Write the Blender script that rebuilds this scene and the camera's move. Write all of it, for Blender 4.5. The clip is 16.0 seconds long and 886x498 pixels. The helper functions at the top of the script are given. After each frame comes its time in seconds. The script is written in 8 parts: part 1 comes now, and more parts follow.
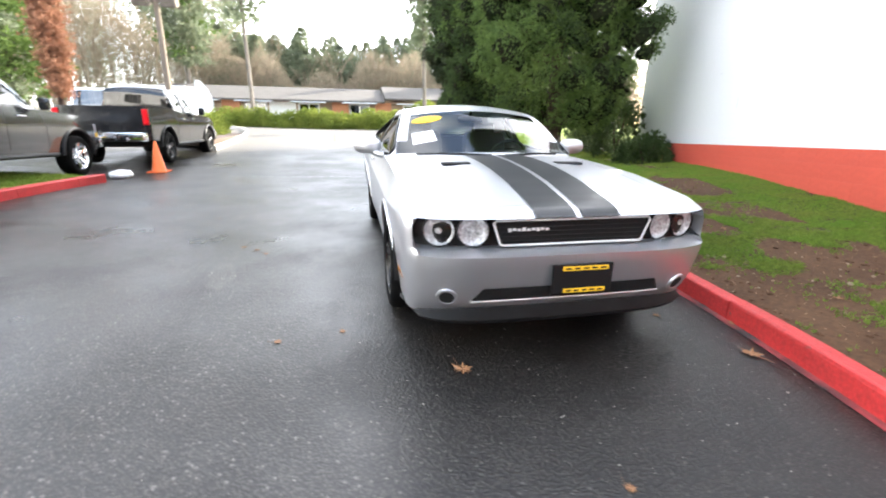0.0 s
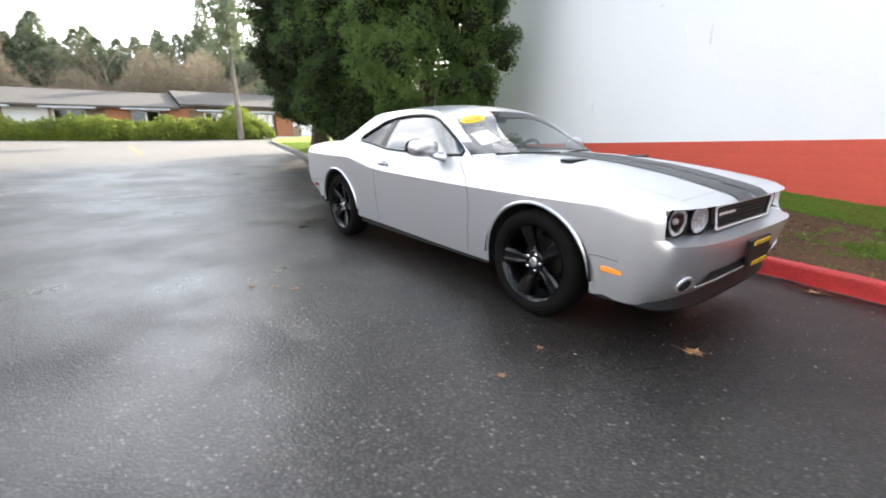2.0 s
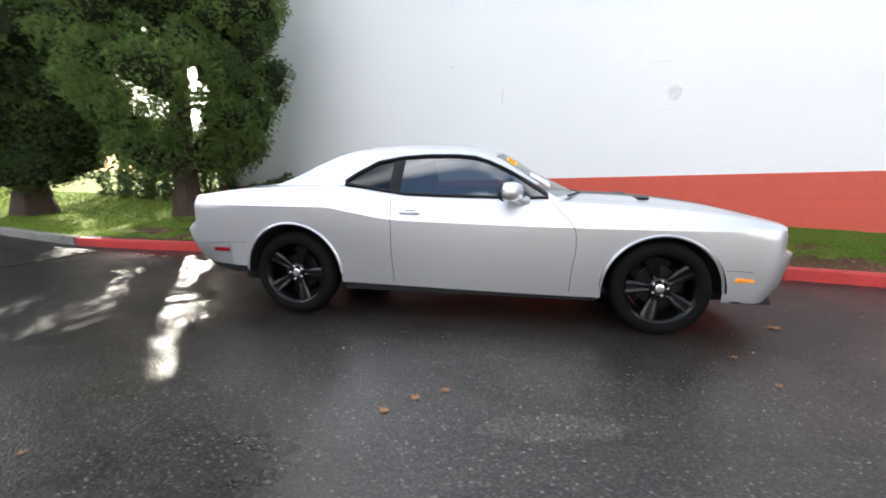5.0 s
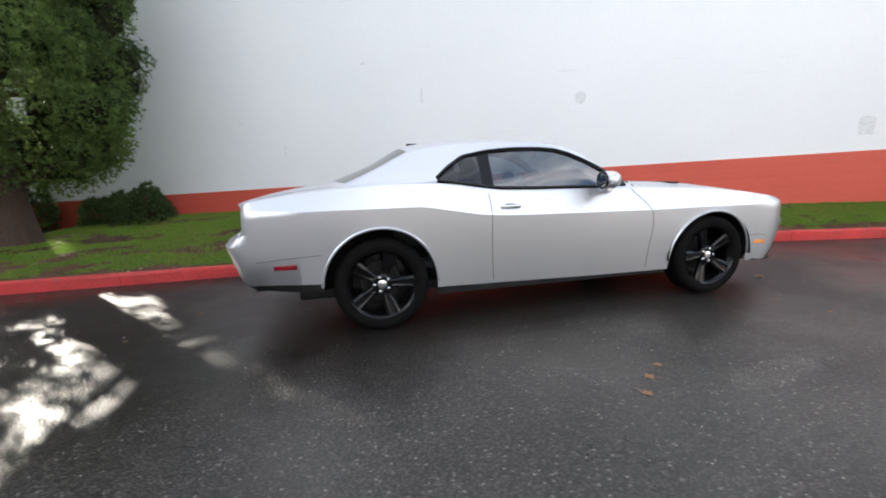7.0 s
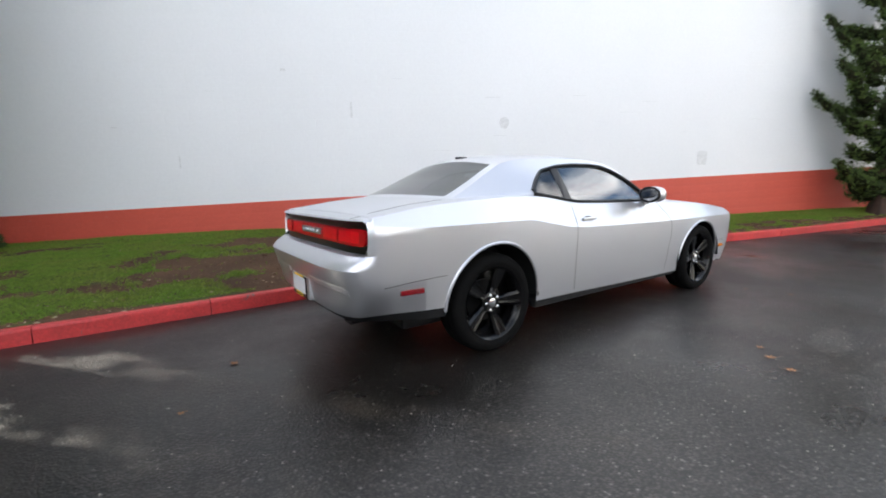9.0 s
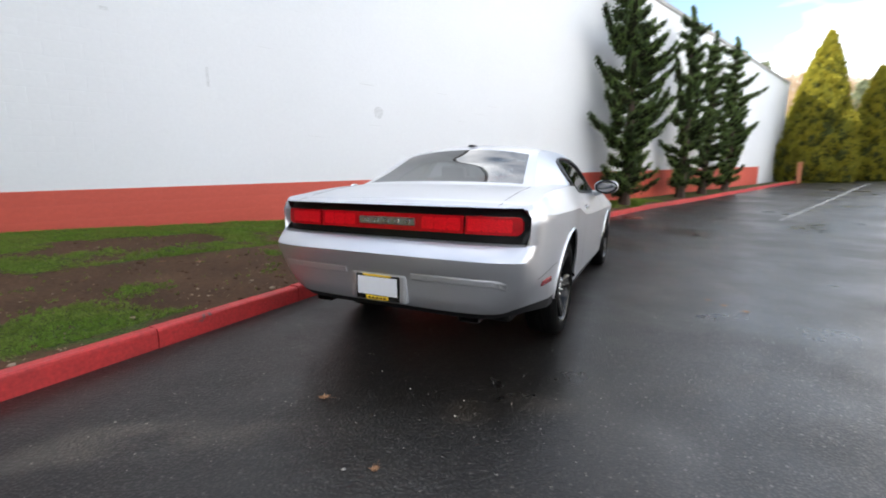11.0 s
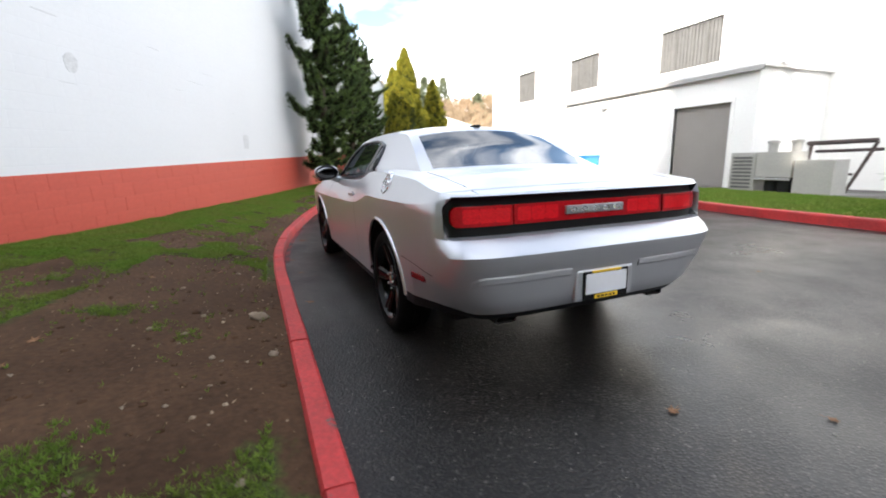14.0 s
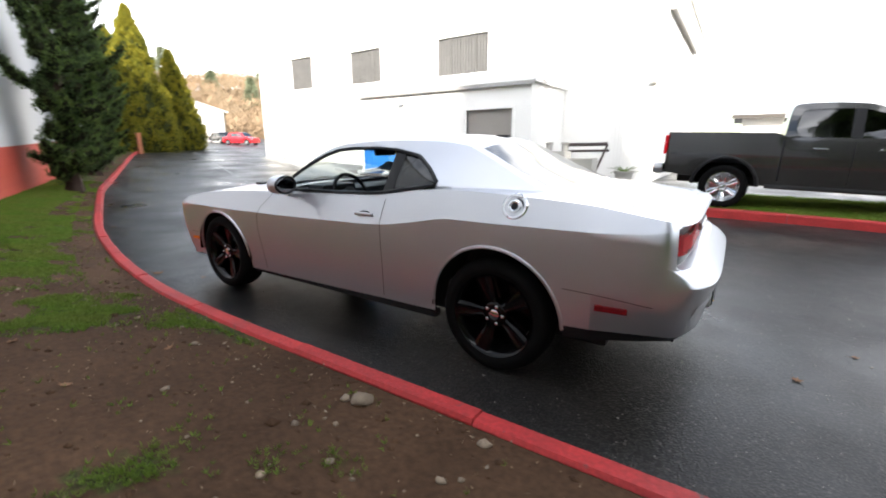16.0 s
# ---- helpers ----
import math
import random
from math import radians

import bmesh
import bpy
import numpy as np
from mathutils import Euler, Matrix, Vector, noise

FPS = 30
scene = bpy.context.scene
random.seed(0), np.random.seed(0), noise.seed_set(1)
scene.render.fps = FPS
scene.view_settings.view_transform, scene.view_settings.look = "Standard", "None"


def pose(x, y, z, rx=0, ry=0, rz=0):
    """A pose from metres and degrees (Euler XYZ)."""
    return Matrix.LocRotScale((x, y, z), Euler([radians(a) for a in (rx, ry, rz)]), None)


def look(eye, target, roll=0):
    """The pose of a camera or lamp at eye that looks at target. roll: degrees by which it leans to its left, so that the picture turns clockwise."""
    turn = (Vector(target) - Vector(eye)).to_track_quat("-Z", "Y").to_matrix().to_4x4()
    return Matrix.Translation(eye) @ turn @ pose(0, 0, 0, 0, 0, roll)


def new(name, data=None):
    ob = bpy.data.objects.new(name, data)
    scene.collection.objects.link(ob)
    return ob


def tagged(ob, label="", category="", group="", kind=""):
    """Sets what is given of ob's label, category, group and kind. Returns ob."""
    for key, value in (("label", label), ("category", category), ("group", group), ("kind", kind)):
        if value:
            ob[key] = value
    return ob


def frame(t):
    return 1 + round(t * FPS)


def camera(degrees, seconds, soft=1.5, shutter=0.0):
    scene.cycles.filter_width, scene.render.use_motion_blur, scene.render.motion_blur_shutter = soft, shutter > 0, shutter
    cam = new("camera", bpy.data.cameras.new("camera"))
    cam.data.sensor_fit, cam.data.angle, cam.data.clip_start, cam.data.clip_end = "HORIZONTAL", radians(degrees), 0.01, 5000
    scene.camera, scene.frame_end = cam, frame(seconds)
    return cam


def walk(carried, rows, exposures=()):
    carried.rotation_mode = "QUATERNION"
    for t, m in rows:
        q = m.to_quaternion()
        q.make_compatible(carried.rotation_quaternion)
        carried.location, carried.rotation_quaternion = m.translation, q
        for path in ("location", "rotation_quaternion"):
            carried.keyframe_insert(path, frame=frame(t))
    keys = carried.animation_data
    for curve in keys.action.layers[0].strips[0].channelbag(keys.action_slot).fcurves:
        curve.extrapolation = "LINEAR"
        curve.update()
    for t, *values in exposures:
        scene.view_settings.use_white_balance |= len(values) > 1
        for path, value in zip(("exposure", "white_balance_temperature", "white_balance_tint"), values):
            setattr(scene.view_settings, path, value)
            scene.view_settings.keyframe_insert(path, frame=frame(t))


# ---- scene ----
cam = camera(92.0, 16.0, soft=1.9, shutter=0.4)
PATH = [
    (0, (4.383, -1.149, 1.278), (2.507, -0.748, 0.713), 0.9),
    (0.5, (4.173, -1.675, 1.254), (2.342, -1.056, 0.741), -0.6),
    (1, (3.911, -2.132, 1.229), (2.162, -1.293, 0.741), -0.6),
    (1.5, (3.602, -2.639, 1.22), (1.99, -1.578, 0.696), 0.3),
    (2, (3.274, -3.041, 1.195), (1.745, -1.864, 0.669), -0.0),
    (2.5, (2.877, -3.367, 1.225), (1.505, -1.992, 0.745), -1.0),
    (3, (2.483, -3.653, 1.212), (1.3, -2.107, 0.754), -1.1),
    (3.5, (2.005, -3.876, 1.208), (1.01, -2.202, 0.751), -0.7),
    (6, (-0.658, -4.278, 1.239), (-0.581, -2.307, 0.913), -1.1),
    (6.5, (-1.215, -4.217, 1.224), (-0.946, -2.263, 0.894), -1.8),
    (7, (-1.709, -4.075, 1.193), (-1.276, -2.156, 0.833), -2.0),
    (7.5, (-2.193, -3.922, 1.195), (-1.554, -2.057, 0.861), -1.2),
    (8, (-2.637, -3.715, 1.192), (-1.877, -1.898, 0.844), -1.0),
    (8.5, (-3.052, -3.459, 1.188), (-2.115, -1.72, 0.879), -1.0),
    (11, (-4.677, -1.475, 1.153), (-2.903, -0.608, 0.83), 0.2),
    (11.5, (-4.849, -0.937, 1.124), (-2.946, -0.398, 0.827), 1.5),
    (12, (-4.85, -0.396, 1.144), (-2.902, -0.088, 0.813), 0.2),
    (12.5, (-4.834, 0.163, 1.137), (-2.858, 0.217, 0.831), -0.2),
    (13, (-4.714, 0.697, 1.124), (-2.752, 0.523, 0.776), -0.7),
    (13.5, (-4.53, 1.246, 1.131), (-2.625, 0.775, 0.742), -2.2),
    (14, (-4.279, 1.705, 1.167), (-2.481, 0.926, 0.765), -1.2),
    (14.5, (-3.915, 2.137, 1.194), (-2.242, 1.126, 0.771), -0.3),
    (15, (-3.521, 2.494, 1.259), (-2.032, 1.225, 0.844), -0.5),
    (15.5, (-3.053, 2.805, 1.322), (-1.743, 1.37, 0.849), -0.8),
    (16, (-2.589, 3.103, 1.362), (-1.501, 1.491, 0.897), -0.1),
]
walk(cam, [(t, look(eye, target, roll)) for t, eye, target, roll in PATH],
     exposures=[(0, 2.28), (1.5, 1.72), (2.5, 1.70), (3.5, 1.76), (6, 1.34), (8.5, 1.32), (11, 1.34), (13.5, 1.36), (16, 1.28)])

# ---- world, sun, light ----
SUN_EL, SUN_AZ = radians(23.5), math.atan2(-0.6, 0.8)
world = bpy.data.worlds.new("world")
scene.world = world
world.use_nodes = True
wn, wl = world.node_tree.nodes, world.node_tree.links
wn.clear()
w_out, w_bg, w_sky = wn.new("ShaderNodeOutputWorld"), wn.new("ShaderNodeBackground"), wn.new("ShaderNodeTexSky")
w_sky.sky_type, w_sky.sun_disc = "NISHITA", False
w_sky.sun_elevation, w_sky.sun_rotation = SUN_EL, SUN_AZ
w_sky.air_density, w_sky.dust_density = 1.0, 1.0
w_co, w_map, w_noise, w_ramp, w_mix = (wn.new("ShaderNodeTexCoord"), wn.new("ShaderNodeMapping"), wn.new("ShaderNodeTexNoise"),
                                       wn.new("ShaderNodeValToRGB"), wn.new("ShaderNodeMixRGB"))
w_map.inputs["Scale"].default_value, w_map.inputs["Location"].default_value = (1.0, 1.0, 2.6), (5.0, 2.0, 0.0)
w_noise.inputs["Scale"].default_value, w_noise.inputs["Detail"].default_value = 2.3, 7.0
w_ramp.color_ramp.elements[0].position, w_ramp.color_ramp.elements[1].position = 0.43, 0.63
wl.new(w_co.outputs["Generated"], w_map.inputs["Vector"])
wl.new(w_map.outputs["Vector"], w_noise.inputs["Vector"])
wl.new(w_noise.outputs["Fac"], w_ramp.inputs["Fac"])
# cloud lies thicker towards the horizon, with blue sky higher up
w_sep, w_thin, w_mul = wn.new("ShaderNodeSeparateXYZ"), wn.new("ShaderNodeMath"), wn.new("ShaderNodeMath")
wl.new(w_co.outputs["Generated"], w_sep.inputs["Vector"])
w_thin.operation, w_thin.use_clamp, w_mul.operation = "MULTIPLY_ADD", True, "MULTIPLY"
w_thin.inputs[1].default_value, w_thin.inputs[2].default_value = -0.75, 1.32
wl.new(w_sep.outputs["Z"], w_thin.inputs[0])
wl.new(w_ramp.outputs["Color"], w_mul.inputs[0])
wl.new(w_thin.outputs["Value"], w_mul.inputs[1])
wl.new(w_mul.outputs["Value"], w_mix.inputs["Fac"])
# clouds are brighter on the sun's side
w_dot, w_pow, w_glow, w_lit = wn.new("ShaderNodeVectorMath"), wn.new("ShaderNodeMath"), wn.new("ShaderNodeMath"), wn.new("ShaderNodeVectorMath")
w_dot.operation, w_pow.operation, w_glow.operation, w_lit.operation = "DOT_PRODUCT", "POWER", "MULTIPLY_ADD", "SCALE"
w_dot.inputs[1].default_value = (-0.6 * math.cos(SUN_EL), 0.8 * math.cos(SUN_EL), math.sin(SUN_EL))
w_max = wn.new("ShaderNodeMath")
w_max.operation = "MAXIMUM"
w_max.inputs[1].default_value, w_pow.inputs[1].default_value = 0.0, 3.0
w_glow.inputs[1].default_value, w_glow.inputs[2].default_value = 1.3, 0.95
wl.new(w_co.outputs["Generated"], w_dot.inputs[0])
wl.new(w_dot.outputs["Value"], w_max.inputs[0])
wl.new(w_max.outputs["Value"], w_pow.inputs[0])
wl.new(w_pow.outputs["Value"], w_glow.inputs[0])
w_lit.inputs[0].default_value = (12.2, 12.25, 12.5)
wl.new(w_glow.outputs["Value"], w_lit.inputs["Scale"])
wl.new(w_lit.outputs["Vector"], w_mix.inputs["Color2"])
wl.new(w_sky.outputs["Color"], w_mix.inputs["Color1"])
wl.new(w_mix.outputs["Color"], w_bg.inputs["Color"])
w_bg.inputs["Strength"].default_value = 0.15
wl.new(w_bg.outputs["Background"], w_out.inputs["Surface"])

sun = new("sun", bpy.data.lights.new("sun", "SUN"))
sun.data.energy, sun.data.angle, sun.data.color = 5.0, radians(0.6), (1.0, 0.93, 0.82)
sun.matrix_world = look((0, 0, 0), (0.6 * math.cos(SUN_EL), -0.8 * math.cos(SUN_EL), -math.sin(SUN_EL)))


# ---- small tools ----
def curve1(pts):
    """A smooth function through (x, value) pairs."""
    xs, ys = [p[0] for p in pts], [p[1] for p in pts]
    if xs[0] > xs[-1]:
        xs, ys = xs[::-1], ys[::-1]
    n = len(xs)
    d = [(ys[i + 1] - ys[i]) / (xs[i + 1] - xs[i]) for i in range(n - 1)]
    m = [d[0]] + [0 if d[i - 1] * d[i] <= 0 else 2 * d[i - 1] * d[i] / (d[i - 1] + d[i]) for i in range(1, n - 1)] + [d[-1]]

    def at(x):
        if x <= xs[0]:
            return ys[0]
        if x >= xs[-1]:
            return ys[-1]
        i = max(k for k in range(n - 1) if xs[k] <= x)
        h = xs[i + 1] - xs[i]
        t = (x - xs[i]) / h
        return ((2 * t**3 - 3 * t**2 + 1) * ys[i] + (t**3 - 2 * t**2 + t) * h * m[i]
                + (-2 * t**3 + 3 * t**2) * ys[i + 1] + (t**3 - t**2) * h * m[i + 1])
    return at


def spline(pts, n):
    """n points on a smooth curve through 3D points, even in the points' own lengths."""
    pts = [Vector(p) for p in pts]
    s = [0.0]
    for a, b in zip(pts, pts[1:]):
        s.append(s[-1] + (b - a).length)
    fs = [curve1([(u, p[k]) for u, p in zip(s, pts)]) for k in range(3)]
    return [Vector([f(s[-1] * i / (n - 1)) for f in fs]) for i in range(n)]


def mesh(name, verts, faces, material, parent=None, smooth=True, label=""):
    me = bpy.data.meshes.new(name)
    me.from_pydata([tuple(v) for v in verts], [], faces)
    me.materials.append(material)
    if smooth:
        me.polygons.foreach_set("use_smooth", [True] * len(me.polygons))
    me.update()
    ob = new(name, me)
    ob.parent = parent
    return tagged(ob, label)


def part(name, bm, material, parent=None, label="", smooth=False):
    """Links a bmesh as one mesh object under a thing or a part."""
    me = bpy.data.meshes.new(name)
    bm.to_mesh(me)
    bm.free()
    me.materials.append(material)
    if smooth:
        me.polygons.foreach_set("use_smooth", [True] * len(me.polygons))
        me.set_sharp_from_angle(angle=radians(38))
    ob = new(name, me)
    ob.parent = parent
    return tagged(ob, label)


def thing(name, label, category, m=Matrix(), group=""):
    ob = new(name)
    ob.empty_display_size = 0.2
    ob.matrix_basis = m
    return tagged(ob, label, category, group)


def box(bm, c, s, bevel=0.0, rot=None):
    """A box of size s round c, with bevelled edges."""
    m = Matrix.Translation(c) @ (rot.to_4x4() if rot else Matrix()) @ Matrix.Diagonal((*s, 1))
    vs = bmesh.ops.create_cube(bm, size=1.0, matrix=m)["verts"]
    if bevel:
        es = list({e for v in vs for e in v.link_edges})
        bmesh.ops.bevel(bm, geom=es, offset=bevel, segments=2, affect="EDGES", profile=0.6)
    return bm


def tube(bm, pts, r, n=8, cap=True):
    """A round tube along points; r: one radius, or one for each point."""
    pts = [Vector(p) for p in pts]
    rs = list(r) if hasattr(r, "__len__") else [r] * len(pts)
    rings, side = [], None
    for i, p in enumerate(pts):
        t = (pts[min(i + 1, len(pts) - 1)] - pts[max(i - 1, 0)]).normalized()
        if side is None:
            side = t.orthogonal().normalized()
        side = (side - t * side.dot(t)).normalized()
        up = t.cross(side)
        rings.append([bm.verts.new(p + rs[i] * (math.cos(a) * side + math.sin(a) * up)) for a in np.arange(n) * 2 * math.pi / n])
    for a, b in zip(rings, rings[1:]):
        for k in range(n):
            bm.faces.new((a[k], a[(k + 1) % n], b[(k + 1) % n], b[k]))
    if cap:
        bm.faces.new(rings[0][::-1])
        bm.faces.new(rings[-1])
    return bm


def lathe(bm, profile, n=32, m=Matrix(), cap=False):
    """Turns (radius, height) pairs round z."""
    rings = [[bm.verts.new(m @ Vector((r * math.cos(a), r * math.sin(a), h))) for a in np.arange(n) * 2 * math.pi / n] for r, h in profile]
    for a, b in zip(rings, rings[1:]):
        for k in range(n):
            bm.faces.new((a[k], a[(k + 1) % n], b[(k + 1) % n], b[k]))
    for ring, (r, h) in ((rings[0][::-1], profile[0]), (rings[-1], profile[-1])):
        if cap and r > 1e-4:
            bm.faces.new(ring)
    return bm


def slab(bm, outline, m, depth):
    """A flat outline (x, y) extruded by depth along its own z."""
    a = [bm.verts.new(m @ Vector((x, y, 0))) for x, y in outline]
    b = [bm.verts.new(m @ Vector((x, y, depth))) for x, y in outline]
    bm.faces.new(a[::-1])
    bm.faces.new(b)
    for k in range(len(a)):
        j = (k + 1) % len(a)
        bm.faces.new((a[k], a[j], b[j], b[k]))
    return bm


# ---- materials ----
def material(name, base, rough=0.6, metal=0.0, second=None, scale=3.0, amount=1.0, grain=0.0, grain_scale=60.0, bump=0.0,
             bump_scale=80.0, coat=0.0, rough_var=0.0, rand=0.0, detail=5.0, spec=0.5, stretch=(1, 1, 1), sheen=0.0, trans=0.0):
    """Principled surface: base colour blended with a second one by broad noise, darker and lighter grain, bump, and gloss that varies."""
    m = bpy.data.materials.new(name)
    m.use_nodes = True
    n, l = m.node_tree.nodes, m.node_tree.links
    b = n["Principled BSDF"]
    b.inputs["Roughness"].default_value, b.inputs["Metallic"].default_value = rough, metal
    b.inputs["Coat Weight"].default_value, b.inputs["Coat Roughness"].default_value = coat, 0.04
    b.inputs["Specular IOR Level"].default_value = spec
    co, mp = n.new("ShaderNodeTexCoord"), n.new("ShaderNodeMapping")
    mp.inputs["Scale"].default_value = stretch
    l.new(co.outputs["Object"], mp.inputs["Vector"])

    def noise_tex(sc, det=detail):
        t = n.new("ShaderNodeTexNoise")
        t.inputs["Scale"].default_value, t.inputs["Detail"].default_value = sc, det
        l.new(mp.outputs["Vector"], t.inputs["Vector"])
        return t.outputs["Fac"]

    def ramp(src, lo, hi, a=(0, 0, 0, 1), c=(1, 1, 1, 1)):
        r = n.new("ShaderNodeValToRGB")
        r.color_ramp.elements[0].position, r.color_ramp.elements[1].position = lo, hi
        r.color_ramp.elements[0].color, r.color_ramp.elements[1].color = a, c
        l.new(src, r.inputs["Fac"])
        return r.outputs["Color"]

    def mix(fac, a, c, kind="MIX"):
        x = n.new("ShaderNodeMixRGB")
        x.blend_type = kind
        for key, v in (("Fac", fac), ("Color1", a), ("Color2", c)):
            if isinstance(v, (int, float)):
                x.inputs[key].default_value = v
            elif isinstance(v, tuple):
                x.inputs[key].default_value = (*v[:3], 1)
            else:
                l.new(v, x.inputs[key])
        return x.outputs["Color"]

    col = mix(0.0, base, base)
    if second:
        broad = ramp(noise_tex(scale), 0.5 - 0.28 / max(amount, 0.3), 0.5 + 0.28 / max(amount, 0.3))
        col = mix(broad, base, second)
    if grain:
        col = mix(1.0, col, ramp(noise_tex(grain_scale, 3), 0.25, 0.75, (1 - grain,) * 3 + (1,), (1 + grain,) * 3 + (1,)), "MULTIPLY")
    if rand:
        info = n.new("ShaderNodeObjectInfo")
        col = mix(1.0, col, ramp(info.outputs["Random"], 0, 1, (1 - rand,) * 3 + (1,), (1 + rand,) * 3 + (1,)), "MULTIPLY")
    l.new(col, b.inputs["Base Color"])
    if trans:
        tl, mx = n.new("ShaderNodeBsdfTranslucent"), n.new("ShaderNodeMixShader")
        mx.inputs["Fac"].default_value = trans
        l.new(col, tl.inputs["Color"])
        l.new(b.outputs["BSDF"], mx.inputs[1])
        l.new(tl.outputs["BSDF"], mx.inputs[2])
        l.new(mx.outputs["Shader"], n["Material Output"].inputs["Surface"])
    if rough_var:
        r = ramp(noise_tex(scale * 2.3), 0.3, 0.7, (max(rough - rough_var, 0.02),) * 3 + (1,), (min(rough + rough_var, 1),) * 3 + (1,))
        l.new(r, b.inputs["Roughness"])
    if bump:
        bp = n.new("ShaderNodeBump")
        bp.inputs["Strength"].default_value, bp.inputs["Distance"].default_value = bump, 0.01
        l.new(noise_tex(bump_scale, 4), bp.inputs["Height"])
        l.new(bp.outputs["Normal"], b.inputs["Normal"])
    return m


def glass(name, tint, gloss_rough=0.01, ior=1.5):
    """A thin pane: clear with a tint, mirror-like at grazing angles, alike from both sides."""
    m = bpy.data.materials.new(name)
    m.use_nodes = True
    n, l = m.node_tree.nodes, m.node_tree.links
    n.clear()
    out, mixer, clear, gloss, fr = (n.new("ShaderNodeOutputMaterial"), n.new("ShaderNodeMixShader"), n.new("ShaderNodeBsdfTransparent"),
                                    n.new("ShaderNodeBsdfGlossy"), n.new("ShaderNodeLayerWeight"))
    clear.inputs["Color"].default_value = (*tint, 1)
    gloss.inputs["Roughness"].default_value = gloss_rough
    fr.inputs["Blend"].default_value = 0.5
    f0 = ((ior - 1) / (ior + 1)) ** 2
    power, scale_ = n.new("ShaderNodeMath"), n.new("ShaderNodeMath")
    power.operation, scale_.operation = "POWER", "MULTIPLY_ADD"
    power.inputs[1].default_value = 5.0
    scale_.inputs[1].default_value, scale_.inputs[2].default_value = 0.95 - f0, f0 * 2.0
    l.new(fr.outputs["Facing"], power.inputs[0])
    l.new(power.outputs["Value"], scale_.inputs[0])
    l.new(scale_.outputs["Value"], mixer.inputs["Fac"])
    l.new(clear.outputs["BSDF"], mixer.inputs[1])
    l.new(gloss.outputs["BSDF"], mixer.inputs[2])
    l.new(mixer.outputs["Shader"], out.inputs["Surface"])
    return m


M_SILVER = material("silver_paint", (0.655, 0.66, 0.69), 0.38, 0.84, grain=0.05, grain_scale=900, coat=0.45, second=(0.635, 0.64, 0.66), scale=1.2)
M_STRIPE = material("stripe_vinyl", (0.020, 0.021, 0.023), 0.42, 0.0, grain=0.1, grain_scale=300, coat=0.08, second=(0.026, 0.027, 0.029), scale=4, spec=0.35)
M_BLACK = material("black_plastic", (0.011, 0.011, 0.0115), 0.5, grain=0.15, grain_scale=200, bump=0.05, bump_scale=400, spec=0.25)
M_GLOSSBLACK = material("gloss_black", (0.005, 0.005, 0.0053), 0.32, grain=0.1, grain_scale=100, coat=0.08, spec=0.22)
M_WELL = material("wheel_well_liner", (0.006, 0.006, 0.006), 0.9, bump=0.2, bump_scale=60)
M_TYRE = material("tyre_rubber", (0.005, 0.005, 0.0051), 0.8, second=(0.008, 0.0077, 0.0074), scale=8, bump=0.15, bump_scale=150, spec=0.05)
M_LIP = material("lip_rubber", (0.006, 0.006, 0.0062), 0.5, second=(0.009, 0.009, 0.009), scale=9, grain=0.15, grain_scale=150, spec=0.2)
M_RIM = material("black_wheel_paint", (0.003, 0.003, 0.0032), 0.22, spec=0.2, coat=0.16, grain=0.1, grain_scale=80)
M_CHROME = material("chrome", (0.78, 0.78, 0.79), 0.08, 1.0, grain=0.04, grain_scale=40)
M_MIRROR = material("mirror_glass", (0.26, 0.265, 0.275), 0.02, 1.0)
M_BADGE = material("bright_badge", (0.78, 0.78, 0.78), 0.35, 0.3, grain=0.05, grain_scale=80)
M_DISC = material("dark_steel", (0.025, 0.025, 0.026), 0.45, 0.8, grain=0.1, grain_scale=60)
M_GAP = material("panel_gap", (0.06, 0.06, 0.063), 0.7, grain=0.1, grain_scale=90)
M_ALU = material("dull_metal", (0.45, 0.46, 0.47), 0.35, 1.0, grain=0.08, grain_scale=50)
M_RED = material("tail_lens", (0.42, 0.003, 0.008), 0.25, grain=0.25, grain_scale=120, coat=0.12, spec=0.25, second=(0.30, 0.004, 0.008), scale=14)
M_REDDARK = material("dark_red_lens", (0.17, 0.004, 0.008), 0.25, grain=0.25, grain_scale=120, coat=0.12, spec=0.25)
M_REDHOT = material("tail_lens_bright", (0.64, 0.005, 0.012), 0.25, coat=0.12, spec=0.25, grain=0.3, grain_scale=160)
M_AMBER = material("amber_lens", (0.85, 0.26, 0.02), 0.15, coat=1.0, grain=0.15, grain_scale=150)
M_LENS = material("lamp_reflector", (0.50, 0.51, 0.53), 0.3, 0.35, grain=0.55, grain_scale=60, coat=0.5, bump=0.4, bump_scale=45)
M_HEADLAMP = material("headlamp_reflector", (0.42, 0.425, 0.44), 0.32, 0.35, second=(0.66, 0.67, 0.69), scale=22, amount=2.0, grain=0.6, grain_scale=70, coat=0.4, bump=0.6, bump_scale=45)
M_YELLOW = material("yellow_decal", (0.92, 0.58, 0.03), 0.5, grain=0.06, grain_scale=40)
M_PAPER = material("white_paper", (0.82, 0.83, 0.83), 0.6, grain=0.03, grain_scale=30)
M_PLATEWHITE = material("white_plate", (0.74, 0.74, 0.76), 0.4, grain=0.02, grain_scale=30)
M_SEAT = material("dark_cloth", (0.035, 0.035, 0.037), 0.85, grain=0.2, grain_scale=120, bump=0.1, bump_scale=300)
M_DASH = material("dash_plastic", (0.03, 0.03, 0.032), 0.55, grain=0.15, grain_scale=150)
M_GLASS = glass("tinted_glass", (0.62, 0.68, 0.68), ior=1.5)
